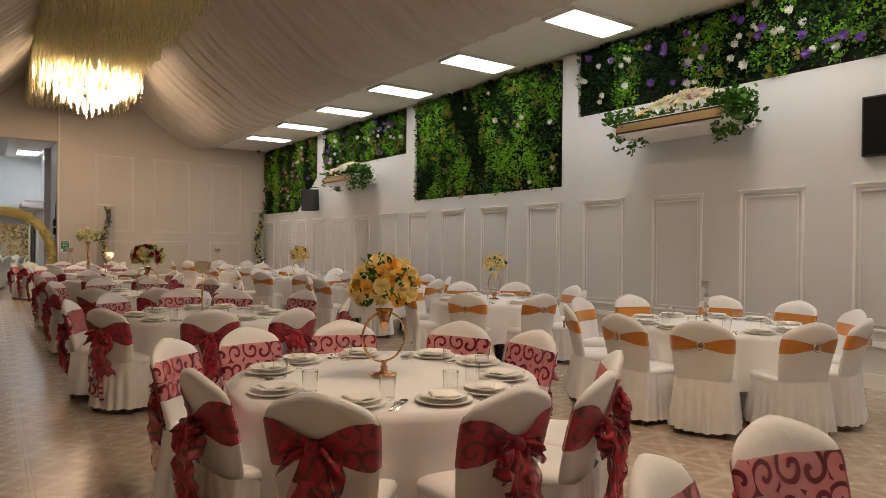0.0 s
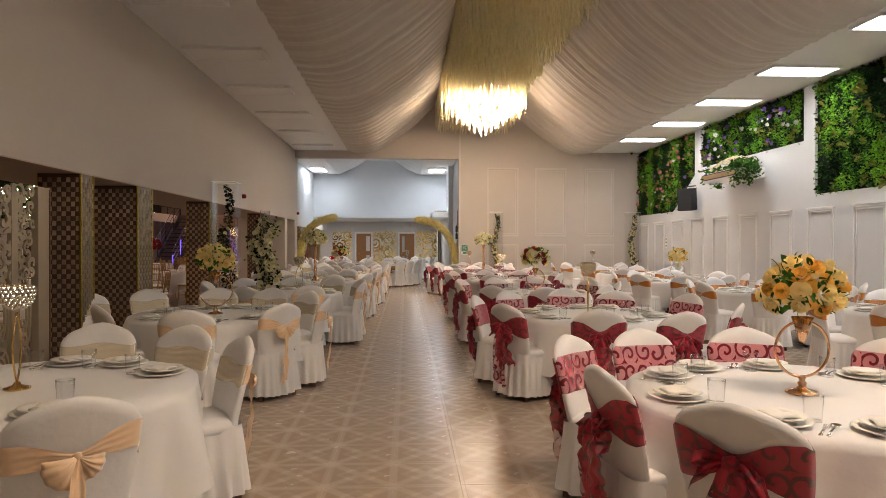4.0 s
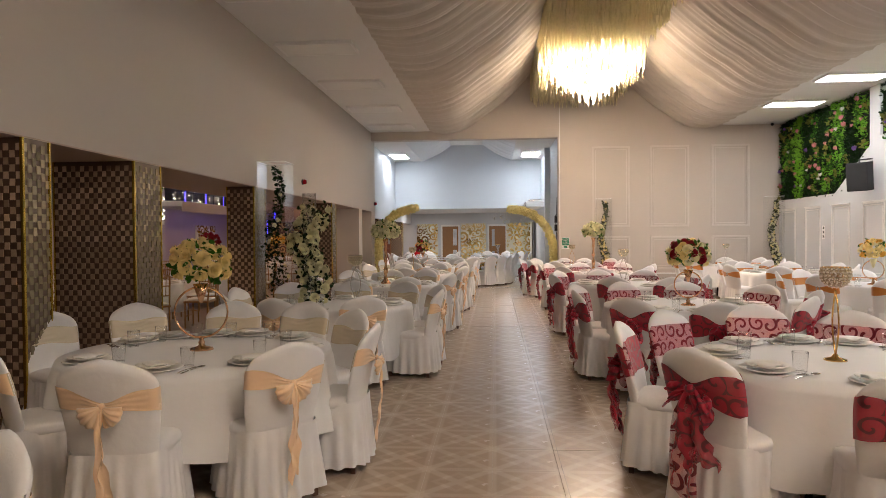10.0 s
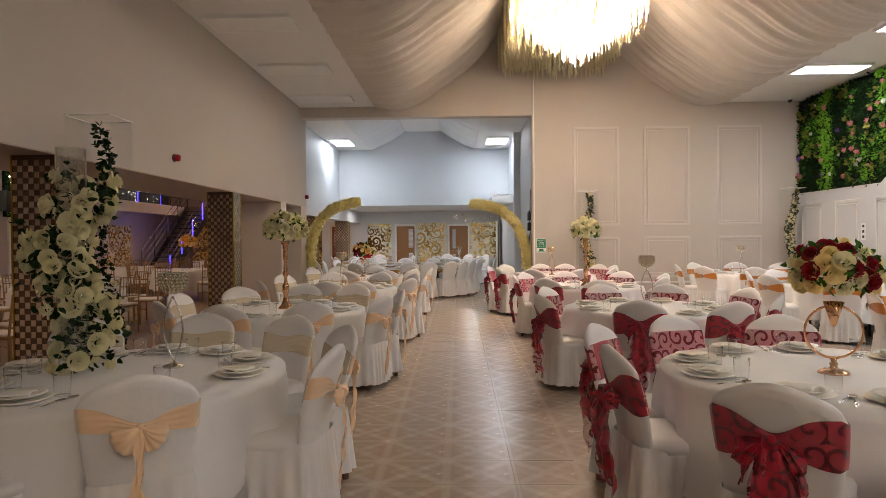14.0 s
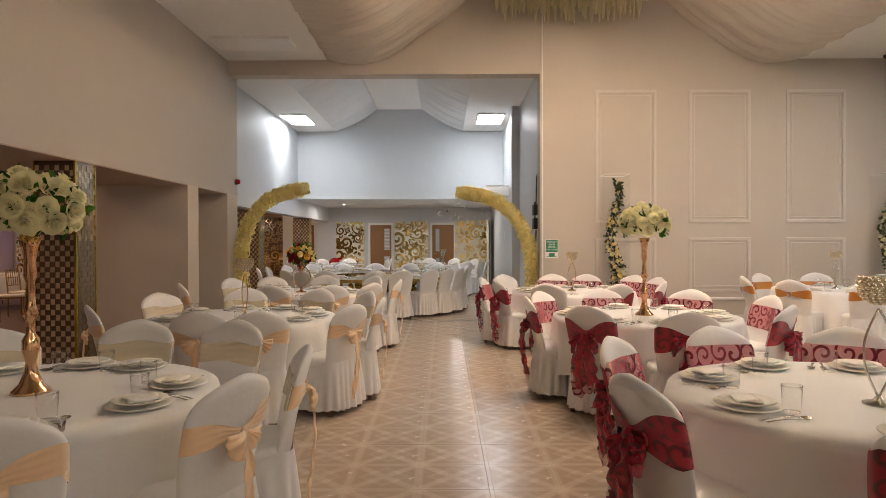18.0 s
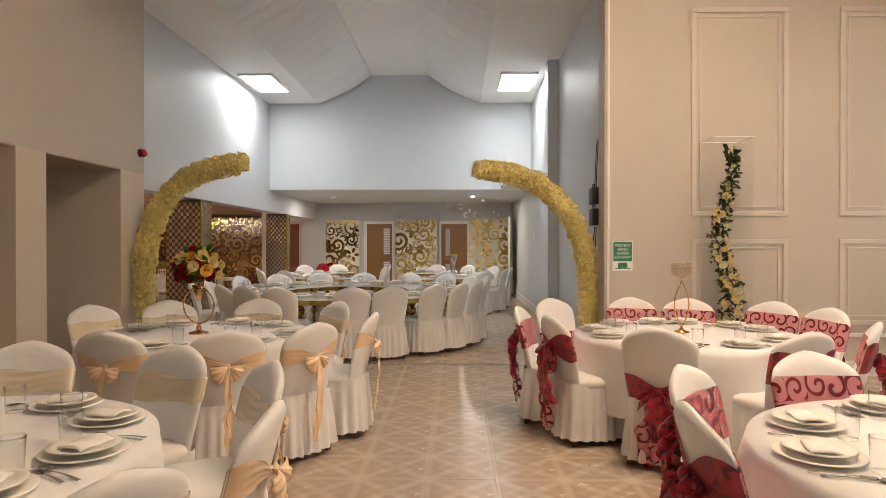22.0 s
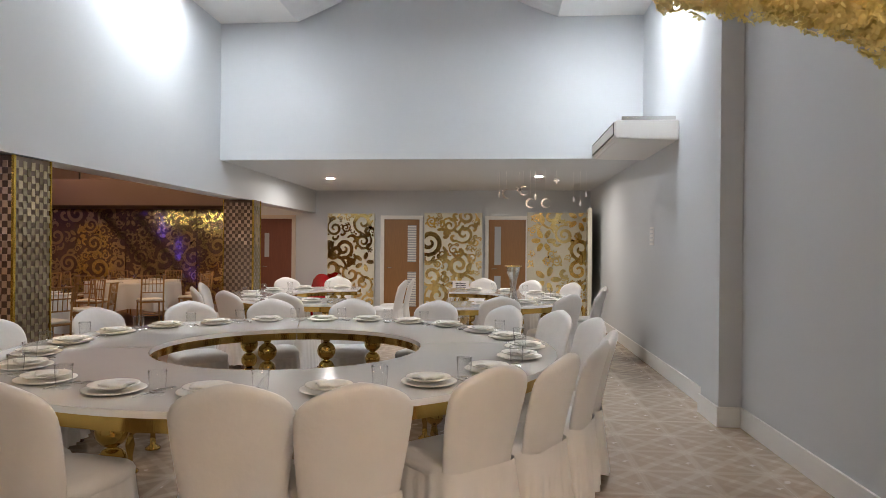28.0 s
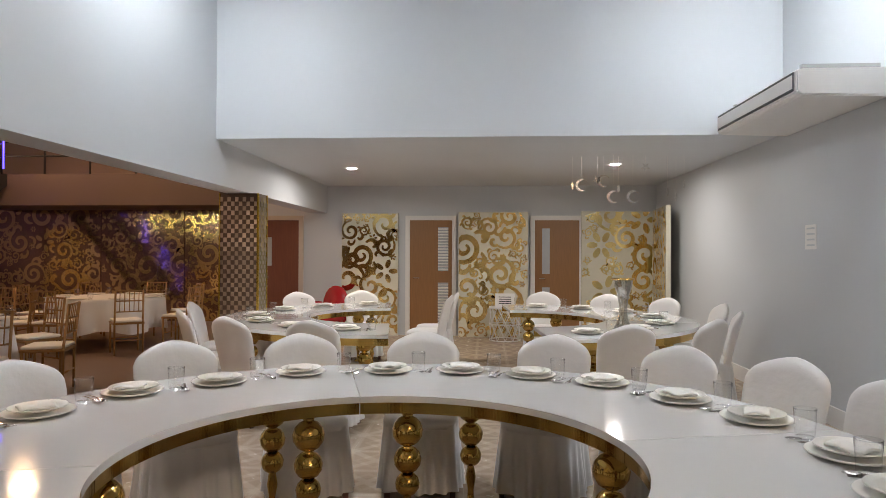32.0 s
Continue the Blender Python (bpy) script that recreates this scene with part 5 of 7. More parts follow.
def tall_vase(cx, cy, seed):
    e = thing("bouquet", "dome of ivory roses on a tall turned gold vase", "bouquet", "table bouquets", pose(cx, cy, TABLE + 0.002))
    part("vase", lathe([(0, 0), (0.085, 0), (0.08, 0.012), (0.05, 0.04), (0.03, 0.09), (0.022, 0.14), (0.036, 0.19), (0.036, 0.24), (0.02, 0.27), (0.016, 0.33), (0.034, 0.36), (0.022, 0.4), (0.017, 0.5), (0.028, 0.53), (0.024, 0.6), (0.032, 0.66), (0.05, 0.71), (0.045, 0.71), (0, 0.68)], 24), M_ROSEGOLD, e, "tall turned rose-gold vase")
    rose_ball(e, (0, 0, 0.84), 0.205, 66, ["ivory"], seed, 0.74, 0.058, -0.45, True)
    return e


def candle_stand(cx, cy, seed, metal=None, h=0.42):
    metal = metal or M_GOLD
    e = thing("candle_holder", "crystal globe candle holder on a looped metal stem", "candle holder", "candle holders", pose(cx, cy, TABLE + 0.002, 0, 0, seed * 40))
    part("foot", lathe([(0, 0), (0.06, 0), (0.06, 0.008), (0.02, 0.02), (0.012, 0.035), (0, 0.04)], 24), metal, e, "round metal foot")
    loop = [(0.055 * math.sin(math.pi * t / 14), 0, 0.03 + (h - 0.05) * t / 14) for t in range(15)]
    part("stem", tube(loop, 0.005, 8), metal, e, "curved stem")
    part("stem", tube([(-x, y, z) for x, y, z in loop], 0.005, 8), metal, e, "curved stem")
    ring = [(0.07 * math.cos(2 * math.pi * i / 24), 0.07 * math.sin(2 * math.pi * i / 24), h + 0.112) for i in range(24)]
    part("rim", tube(ring, 0.003, 6, None, True), metal, e, "thin metal rim")
    ball = bmesh.new()
    bmesh.ops.create_icosphere(ball, subdivisions=1, radius=0.0115)
    bv, bf = [v.co.copy() for v in ball.verts], [tuple(v.index for v in q.verts) for q in ball.faces]
    ball.free()
    ms = []
    for j in range(8):
        lat = -1.35 + 1.75 * j / 7
        n = max(4, int(20 * math.cos(lat)))
        for i in range(n):
            a = 2 * math.pi * (i + 0.5 * (j % 2)) / n
            ms.append(Matrix.Translation((0.075 * math.cos(lat) * math.cos(a), 0.075 * math.cos(lat) * math.sin(a), h + 0.075 + 0.075 * math.sin(lat))))
    o = link("bead_field", scatter("bead_field", bv, bf, ms, M_BEAD), M_BEAD, e, "bowl of faceted crystal beads")
    o["kind"] = "stuff"
    return e


M_BEAD = mat("crystal_beads", (0.78, 0.7, 0.55), 0.12, 0.75, var=0.25, scale=60, bump=0)
M_CUT = glass("cut_crystal", (0.8, 0.76, 0.68), 0.12, 1.6, 0.42)

ring_stand(1.79, 3.1, ["orange", "yellow"], "ball of golden orange roses on a gold hoop stand", 1, 44)
candle_stand(1.75, 6.66, 2)
ring_stand(1.81, 9.7, ["yellow", "red", "yellow", "red", "ivory"], "dome of red and yellow roses on a hoop stand", 3, 44, ball=0.195, flat=0.72)
candle_stand(1.75, 12.8, 4, M_STEEL)
tall_vase(1.79, 16.07, 5)
candle_stand(1.71, 19.05, 9)
candle_stand(-2.06, 3.39, 7, M_GOLD, 0.4)
ring_stand(-2.1, 6.88, ["yellow"], "ball of yellow roses on a gold hoop stand", 8, 46, hoop=0.165)
candle_stand(-1.75, 9.95, 9, M_STEEL)
tall_vase(-1.94, 13.06, 10)
candle_stand(-1.89, 16.06, 11)
ring_stand(-2.0, 18.9, ["yellow", "orange", "red"], "ball of red and yellow roses on a gold hoop stand", 12, 44)
e = thing("candle_holder", "clear crystal pillar candle holder", "candle holder", "candle holders", pose(5.62, 3.6, TABLE + 0.002))
part("pillar", lathe([(0, 0), (0.05, 0), (0.05, 0.01), (0.018, 0.03), (0.03, 0.07), (0.016, 0.1), (0.032, 0.15), (0.016, 0.19), (0.034, 0.25), (0.016, 0.29), (0.045, 0.34), (0.045, 0.4), (0.04, 0.4), (0, 0.36)], 10), M_CUT, e, "stacked crystal beads", False)
part("foot", lathe([(0, -0.001), (0.055, -0.001), (0.055, 0.006), (0, 0.006)], 20), M_STEEL, e, "steel foot")
ring_stand(5.55, 6.68, ["yellow", "ivory"], "ball of peach roses on a glass stand", 14, 26, True, True, ball=0.13)
ring_stand(5.25, 12.6, ["yellow", "orange", "ivory"], "ball of peach and orange roses on a glass stand", 15, 26, True, True)
candle_stand(5.48, 19.25, 16, M_STEEL)


# ---- tall white rose spiral on a table ----
def rose_spiral(cx, cy):
    e = thing("rose_column", "tall winding column of ivory roses round a clear tube", "flower display", "", pose(cx, cy, TABLE + 0.002))
    part("tube", lathe([(0.075, 0), (0.075, 1.22), (0.071, 1.22), (0.071, 0)], 24), M_GLASS, e, "clear acrylic tube")
    rg = random.Random(21)
    ms = []
    for i in range(92):
        t = i / 91
        a = 9.0 * t
        off = Vector((0.075 * math.sin(a * 0.8), 0.05 * math.cos(a * 0.8), 0.05 + 0.98 * t))
        d = Vector((math.cos(rg.uniform(0, 6.28)), math.sin(rg.uniform(0, 6.28)), rg.uniform(-0.3, 0.5))).normalized()
        p = off + d * 0.135
        o = new("rose", ME_ROSE["ivory"])
        o.parent = e
        s = 0.056 * rg.uniform(0.85, 1.2)
        o.matrix_basis = Matrix.Translation(p) @ d.to_track_quat("Z", "Y").to_matrix().to_4x4() @ Matrix.Diagonal((s, s, s, 1))
        ms += tuft(rg, off + d * 0.07, 0.05, 6, 0.055, d, 0.05)
    o = link("leaves", scatter("leaves", LEAF_V, LEAF_F, ms, M_LEAF["deep"]), M_LEAF["deep"], e, "dark green leaves")
    o["kind"] = "stuff"


rose_spiral(-2.22, 9.78)


# ---- clear display towers with garlands ----
M_ACRYLIC = glass("clear_acrylic_sheet", (0.985, 0.99, 0.99), 0.03, 0.6, 0.012)


def garland_tower(x, y, seed, colours, m_leaf, w=0.42, h=2.6, bloom=0.7, girth=0.11):
    e = thing("garland_tower", "clear acrylic tower with a climbing garland of leaves and flowers", "flower display", "garland towers", pose(x, y, 0))
    for a, b, c, d in ((-w / 2, -w / 2, w / 2, -w / 2 + 0.006), (-w / 2, w / 2 - 0.006, w / 2, w / 2), (-w / 2, -w / 2 + 0.007, -w / 2 + 0.006, w / 2 - 0.007), (w / 2 - 0.006, -w / 2 + 0.007, w / 2, w / 2 - 0.007)):
        flat = (lambda p, q: (a + (c - a) * p, (b + d) / 2, 0.3 + (h - 0.3) * q)) if c - a > d - b else (lambda p, q: ((a + c) / 2, b + (d - b) * p, 0.3 + (h - 0.3) * q))
        part("pane", grid(flat, 1, 1), M_ACRYLIC, e, "clear acrylic pane", False)
        part("pane_edge", box(a, b, h - 0.004, c, d, h + 0.004), M_TRIM, e, "bright polished top edge", False)
    part("plinth", box(-w / 2, -w / 2, 0, w / 2, w / 2, 0.299, None, 0.005), M_TRIM, e, "white plinth", False)
    rg = random.Random(seed)
    ms, spots = [], []
    for i in range(110):
        t = i / 109
        c = Vector((0.07 * math.sin(t * 9), 0.05 * math.cos(t * 9), 0.4 + (h - 0.5) * t))
        wid = girth * (1 - t) ** 1.1 + 0.03
        for _ in range(7):
            d = Vector((rg.gauss(0, 1), rg.gauss(0, 1), rg.gauss(0, 0.4))).normalized()
            ms += tuft(rg, c + d * wid * rg.uniform(0.2, 1), 0.012, 1, 0.055, d, 0.02)
        if rg.random() < bloom * (1.25 - t):
            d = Vector((rg.gauss(0, 1), -abs(rg.gauss(0, 1)), 0.2)).normalized()
            spots.append((c + d * wid * 1.05, d))
    o = link("garland", scatter("garland", LEAF_V, LEAF_F, ms, m_leaf), m_leaf, e, "dark green garland")
    o["kind"] = "stuff"
    for p, d in spots:
        o = new("rose", ME_ROSE[rg.choice(colours)])
        o.parent = e
        s = 0.036 * rg.uniform(0.7, 1.2)
        o.matrix_basis = Matrix.Translation(p) @ d.to_track_quat("Z", "Y").to_matrix().to_4x4() @ Matrix.Diagonal((s, s, s, 1))


garland_tower(-3.47, 12.3, 31, ["ivory"], M_LEAF["deep"], bloom=0.2, girth=0.14)
garland_tower(2.76, 20.78, 32, ["ivory", "yellow", "yellow"], M_LEAF["dusty"], 0.4, 2.5, 1.1, 0.085)
garland_tower(7.22, 20.7, 33, ["ivory", "ivory", "yellow"], M_LEAF["dusty"], 0.4, 2.5, 1.1, 0.085)


# ---- floral arch halves ----
def arch(path, seed):
    e = thing("floral_arch", "half arch densely covered in pale yellow hydrangea heads", "flower arch", "arch halves")
    pts = [Vector(p) for p in path]
    fine = []
    for i in range(len(pts) - 1):
        p0, p1, p2, p3 = pts[max(0, i - 1)], pts[i], pts[i + 1], pts[min(len(pts) - 1, i + 2)]
        for k in range(10):
            t = k / 10
            fine.append(0.5 * ((2 * p1) + (p2 - p0) * t + (2 * p0 - 5 * p1 + 4 * p2 - p3) * t * t + (3 * p1 - p0 - 3 * p2 + p3) * t ** 3))
    fine.append(pts[-1])
    part("core", tube(fine, 0.088, 10), M_PETAL["hydrangea"], e, "flower-covered pole")
    part("base", box(pts[0].x - 0.2, pts[0].y - 0.2, 0, pts[0].x + 0.2, pts[0].y + 0.2, 0.02, None, 0.004), M_GOLD, e, "flat metal base", False)
    rg = random.Random(seed)
    ms, gone = [], 0.0
    for i, p in enumerate(fine):
        last = i == len(fine) - 1
        if i:
            gone += (p - fine[i - 1]).length
        if gone < 0.055 and not last:
            continue
        gone = 0.0
        d = (fine[min(i + 1, len(fine) - 1)] - fine[max(0, i - 1)]).normalized()
        side = d.cross(Vector((0, 1, 0))).normalized()
        for k in range(9 if last else 6):
            a = 2 * math.pi * (k + rg.random() * 0.7) / (9 if last else 6)
            out = side * math.cos(a) + d.cross(side) * math.sin(a) + d * (rg.uniform(0.2, 1.4) if last else rg.uniform(-0.25, 0.25))
            head = p + out.normalized() * rg.uniform(0.066, 0.086)
            size = rg.uniform(0.046, 0.064)
            for _ in range(46):
                n = Vector((rg.gauss(0, 1), rg.gauss(0, 1), rg.gauss(0, 1))).normalized()
                if n.dot(out) < -0.25:
                    continue
                w = (n + Vector((rg.uniform(-1, 1), rg.uniform(-1, 1), rg.uniform(-1, 1))) * 0.45).normalized()
                s = rg.uniform(0.015, 0.024)
                ms.append(Matrix.Translation(head + n * size * rg.uniform(0.9, 1.05)) @ w.to_track_quat("Z", "Y").to_matrix().to_4x4() @ Matrix.Diagonal((s, s, s, 1)))
    o = link("blossoms", scatter("blossoms", FT_V, FT_F, ms, M_PETAL["hydrangea"]), M_PETAL["hydrangea"], e, "pale yellow florets")
    o["kind"] = "stuff"


arch([(1.45, 21.42, 0.0), (1.48, 21.42, 0.45), (1.48, 21.42, 0.95), (1.42, 21.42, 1.36), (1.32, 21.42, 1.63), (1.15, 21.42, 1.89), (0.9, 21.42, 2.1), (0.6, 21.42, 2.22), (0.26, 21.42, 2.27)], 41)
arch([(-3.42, 21.2, 0.0), (-3.51, 21.2, 0.55), (-3.54, 21.2, 1.05), (-3.5, 21.2, 1.45), (-3.38, 21.2, 1.8), (-3.16, 21.2, 2.06), (-2.86, 21.2, 2.24), (-2.48, 21.2, 2.32)], 42)


# ---- scrollwork ----
def scroll_strip(bm, cx, cz, r, turns, spin, start, width, depth, put_at):
    """A flat tapering spiral ribbon in a panel's plane; put_at(u, w, d) places a point."""
    n = 26
    rows = []
    for i in range(n + 1):
        t = i / n
        a = start + spin * turns * 2 * math.pi * t
        rr = r * (1 - 0.86 * t ** 0.85)
        wd = width * (0.25 + 1.0 * math.sin(math.pi * min(1, 0.12 + 0.8 * t)))
        rows.append([(cx + (rr + s * wd) * math.cos(a), cz + (rr + s * wd) * math.sin(a)) for s in (-0.5, 0.5)])
    top = [[bm.verts.new(put_at(u, w, depth)) for u, w in row] for row in rows]
    for a, b in zip(top, top[1:]):
        bm.faces.new((a[0], a[1], b[1], b[0]))


def petal_flower(bm, cx, cz, r, petals, put_at, depth):
    for k in range(petals):
        a = 2 * math.pi * k / petals
        pts = []
        for i in range(10):
            t = 2 * math.pi * i / 10
            u, w = 0.62 * r + 0.38 * r * math.cos(t), 0.21 * r * math.sin(t)
            pts.append(bm.verts.new(put_at(cx + u * math.cos(a) - w * math.sin(a), cz + u * math.sin(a) + w * math.cos(a), depth)))
        bm.faces.new(pts)


M_MIRRORGOLD = mat("gold_mirror_vinyl", (0.9, 0.68, 0.28), 0.09, 1.0, var=0.05, bump=0)
M_PANELWHITE = mat("cream_gloss_board", (0.72, 0.7, 0.58), 0.25, var=0.05, scale=4, bump=0)


def scroll_panel(x0, x1, y, h, seed, z0=0.0, label="tall cream panel with mirrored gold floral scrollwork", m=None, board=None):
    """A decorated board in the plane y, facing -y; m moves it as a whole."""
    e = thing("decorative_panel", label, "decorative panel", "scrollwork panels", m or pose(x0, y, z0))
    w = x1 - x0
    part("board", box(0, 0, 0, w, 0.07, h, None, 0.004), board or M_PANELWHITE, e, "glossy board", False)
    rg = random.Random(seed)
    bm = bmesh.new()
    at = lambda u, q, d: (min(max(u, 0.01), w - 0.01), -0.003 - d, min(max(q, 0.01), h - 0.01))
    spots = []
    for k in range(400):
        r = rg.uniform(0.18, 0.33) if k < 120 else rg.uniform(0.06, 0.14)
        u, q = rg.uniform(0.04, w - 0.04), rg.uniform(0.04, h - 0.04)
        if any(math.hypot(u - a, q - b) < (r + c) * 0.78 for a, b, c in spots):
            continue
        spots.append((u, q, r))
        d = 0.0004 * len(spots) % 0.004
        if rg.random() < 0.2:
            petal_flower(bm, u, q, r * 0.85, rg.choice((5, 6)), at, d)
        else:
            spin = rg.choice((-1, 1))
            st = rg.uniform(0, 6.28)
            scroll_strip(bm, u, q, r, rg.uniform(1.3, 1.8), spin, st, r * 0.24, d, at)
            for j in range(4):
                b = st + 1.5 * j + rg.uniform(-0.5, 0.5)
                scroll_strip(bm, u + r * math.cos(b), q + r * math.sin(b), r * 0.48, 0.7, -spin, b + 2, r * 0.24, d + 0.0003, at)
    part("scrollwork", bm, M_MIRRORGOLD, e, "mirrored gold scrolls and flowers", False)["kind"] = "stuff"
    return e


# Cream boards of the dim room; the dimness is put into this brown.
M_DIMBOARD = mat("dimmed_gloss_board", (0.4, 0.26, 0.16), 0.13, 0.75, var=0.08, scale=4, bump=0)
scroll_panel(-3.82, -2.83, FY2 - 0.1, 2.12, 51)
scroll_panel(-1.78, -0.6, FY2 - 0.2, 2.13, 52)
scroll_panel(0.31, 1.5, FY2 - 0.1, 2.15, 53)
scroll_panel(0, 1.3, 0, 2.15, 54, m=pose(1.46, 32.45, 0, 0, 0, -96))
for k, (x0, x1) in enumerate(((-11.85, -9.41), (-9.4, -7.6), (-7.59, -5.72))):
    scroll_panel(x0, x1, 34.6, 2.35, 55 + k, 0.0, "tall cream panel, browned for dim light, with gold floral scrollwork", None, M_DIMBOARD)


# ---- doors of the far wall ----
def door(x0, x1, label, strips, material, h=2.0, frame=M_TRIM):
    e = thing("door", label, "door", "far wall doors", pose(x0, FY2, 0))
    w = x1 - x0
    part("leaf", box(0, -0.04, 0.005, w, -0.005, h, None, 0.003), material, e, "flat oak veneer leaf", False)
    bm = box(-0.08, -0.05, 0, -0.003, -0.001, h + 0.08, None, 0.004)
    box(w + 0.003, -0.05, 0, w + 0.08, -0.001, h + 0.08, bm, 0.004)
    box(-0.003, -0.05, h + 0.003, w + 0.003, -0.001, h + 0.08, bm, 0.004)
    part("frame", bm, frame, e, "white frame", False)
    for u0, u1, z0, z1, louvre in strips:
        part("vision_panel", box(u0, -0.044, z0, u1, -0.041, z1), M_GREYGLASS, e, "narrow glazed strip", False)
        if louvre:
            for k in range(int((z1 - z0) / 0.05)):
                s = part("slat", box(u0, -0.006, -0.012, u1, 0.006, 0.012), M_TRIM, e, "", False)
                s.matrix_basis = pose(0, -0.052, z0 + 0.03 + 0.05 * k, 35, 0, 0)
    h_ = part("handle", tube([(0.07, -0.045, 1.0), (0.07, -0.09, 1.0), (0.17, -0.09, 1.0)], 0.009, 8), M_STEEL, e, "steel lever handle")
    return e


M_GREYGLASS = mat("frosted_grey_glass", (0.45, 0.48, 0.5), 0.15, var=0.1, bump=0)
door(-2.63, -1.9, "closed oak door with louvred glass strips and white frame", ((0.49, 0.67, 1.12, 1.88, True), (0.49, 0.67, 0.2, 0.92, True)), M_OAK)
door(-0.47, 0.28, "closed oak door with a narrow glass strip and white frame", ((0.12, 0.25, 1.08, 1.86, False), (0.12, 0.25, 0.25, 0.85, False)), M_OAK)
door(-5.28, -4.6, "closed dark reddish wooden door with a pale frame", ((0.1, 0.2, 1.2, 1.7, False),), mat("reddish_wood_door", (0.2, 0.07, 0.04), 0.4, var=0.2, scale=5, bump=0.05, stretch=(12, 12, 1)), 2.0, M_CREAM)


# ---- ring tables with turned gold legs ----
LEG = [(0, 0), (0.05, 0), (0.05, 0.01), (0.02, 0.03), (0.016, 0.1), (0.028, 0.17), (0.02, 0.22)]
for zc, rr in ((0.29, 0.06), (0.41, 0.068), (0.55, 0.076)):
    LEG += [(rr * math.cos(a), zc + rr * math.sin(a)) for a in (-1.25, -0.8, -0.35, 0.1, 0.55, 0.95, 1.25)]
LEG += [(0.03, 0.64), (0.045, 0.66), (0.045, 0.69), (0, 0.69)]
M_ANTGOLD = mat("polished_antique_gold", (0.55, 0.36, 0.1), 0.12, 1.0, var=0.12, scale=10, bump=0)
ME_TURNED = keep("leg", lathe(LEG, 20), M_ANTGOLD)
RZ = 0.75


def sector(r0, r1, z0, z1, a0, a1, n=28):
    bm = bmesh.new()
    rings = []
    for i in range(n + 1):
        a = radians(a0 + (a1 - a0) * i / n)
        rings.append([bm.verts.new((r * math.cos(a), r * math.sin(a), z)) for r, z in ((r0, z0), (r1, z0), (r1, z1), (r0, z1))])
    for p, q in zip(rings, rings[1:]):
        for k in range(4):
            bm.faces.new((p[k], p[(k + 1) % 4], q[(k + 1) % 4], q[k]))
    bm.faces.new(rings[0])
    bm.faces.new(list(reversed(rings[-1])))
    bmesh.ops.recalc_face_normals(bm, faces=bm.faces[:])
    return bm


RIN, ROUT = 0.87, 1.76


def arc_table(cx, cy, a0, a1):
    e = thing("arc_table", "quarter-ring banquet table with white gloss top and gold legs", "table", "arc tables", pose(cx, cy, 0))
    g = 0.12
    part("top", sector(RIN, ROUT, RZ - 0.03, RZ, a0 + g, a1 - g, 64), M_WHITETOP, e, "white gloss top", False)
    part("apron", sector(ROUT - 0.03, ROUT - 0.008, RZ - 0.09, RZ - 0.031, a0 + g, a1 - g, 90), M_ANTGOLD, e, "gold outer edge band", False)
    part("apron", sector(RIN + 0.012, RIN + 0.034, RZ - 0.085, RZ - 0.031, a0 + g, a1 - g, 90), M_ANTGOLD, e, "gold inner edge band", False)
    for r, a in ((RIN + 0.1, a0 + 14), (RIN + 0.1, a1 - 14), (ROUT - 0.3, a0 + 17), (ROUT - 0.3, a1 - 26)):
        o = link("leg", ME_TURNED, M_ANTGOLD, e, "turned gold leg of stacked balls")
        o.location = (r * math.cos(radians(a)), r * math.sin(radians(a)), RZ - 0.1 - 0.69 + 0.06)
        o.scale = (1, 1, 0.985)
    return e


RING = (-1.67, 23.64)
for a0, a1 in ((14, 105), (105, 193), (193, 281), (281, 374)):
    arc_table(*RING, a0, a1)
for a, rr in ((-105, 1.72), (-79, 1.64), (-65, 1.72), (-45, 1.66), (-31, 1.7), (-15, 1.74), (-2, 1.8), (18, 1.92), (33, 1.95), (48, 1.88), (68, 1.88), (91, 1.8), (113, 1.8), (134, 1.83), (157, 1.76), (181, 1.78), (195, 1.9), (228, 1.72), (241, 1.72)):
    put("plain", pose(RING[0] + rr * math.cos(radians(a)), RING[1] + rr * math.sin(radians(a)), 0, 0, 0, a + 90 + RNG.uniform(-5, 5)))
for a, r in ((165, 1.52), (148, 1.55), (133, 1.46), (116, 1.53), (97, 1.5), (82, 1.52), (67, 1.52), (52, 1.55), (35, 1.52), (20, 1.54), (3, 1.55), (-12, 1.54), (-29, 1.54), (-47, 1.52), (-65, 1.48), (-86, 1.45), (-103, 1.5), (-122, 1.5), (-140, 1.5), (-157, 1.5), (-176, 1.5)):
    setting(*RING, RZ + 0.001, a, r, "a white gloss table")
for (cx, cy), spans, seats in (((-2.35, 28.5), ((98, 188), (188, 278)), (110, 135, 160, 190, 215, 240, 262)), ((-0.95, 28.35), ((-85, 5), (5, 95)), (-70, -45, -22, 5, 30, 55, 78))):
    for a0, a1 in spans:
        arc_table(cx, cy, a0, a1)
    for a in seats:
        setting(cx, cy, RZ + 0.001, a, 1.42, "a white gloss table")
        rr = 1.82 + RNG.uniform(-0.04, 0.04)
        put("plain", pose(cx + rr * math.cos(radians(a)), cy + rr * math.sin(radians(a)), 0, 0, 0, a + 90 + RNG.uniform(-6, 6)))
put("plain", pose(-2.0, 30.1, 0, 0, 0, 95))
put("plain", pose(-2.05, 29.6, 0, 0, 0, 85))

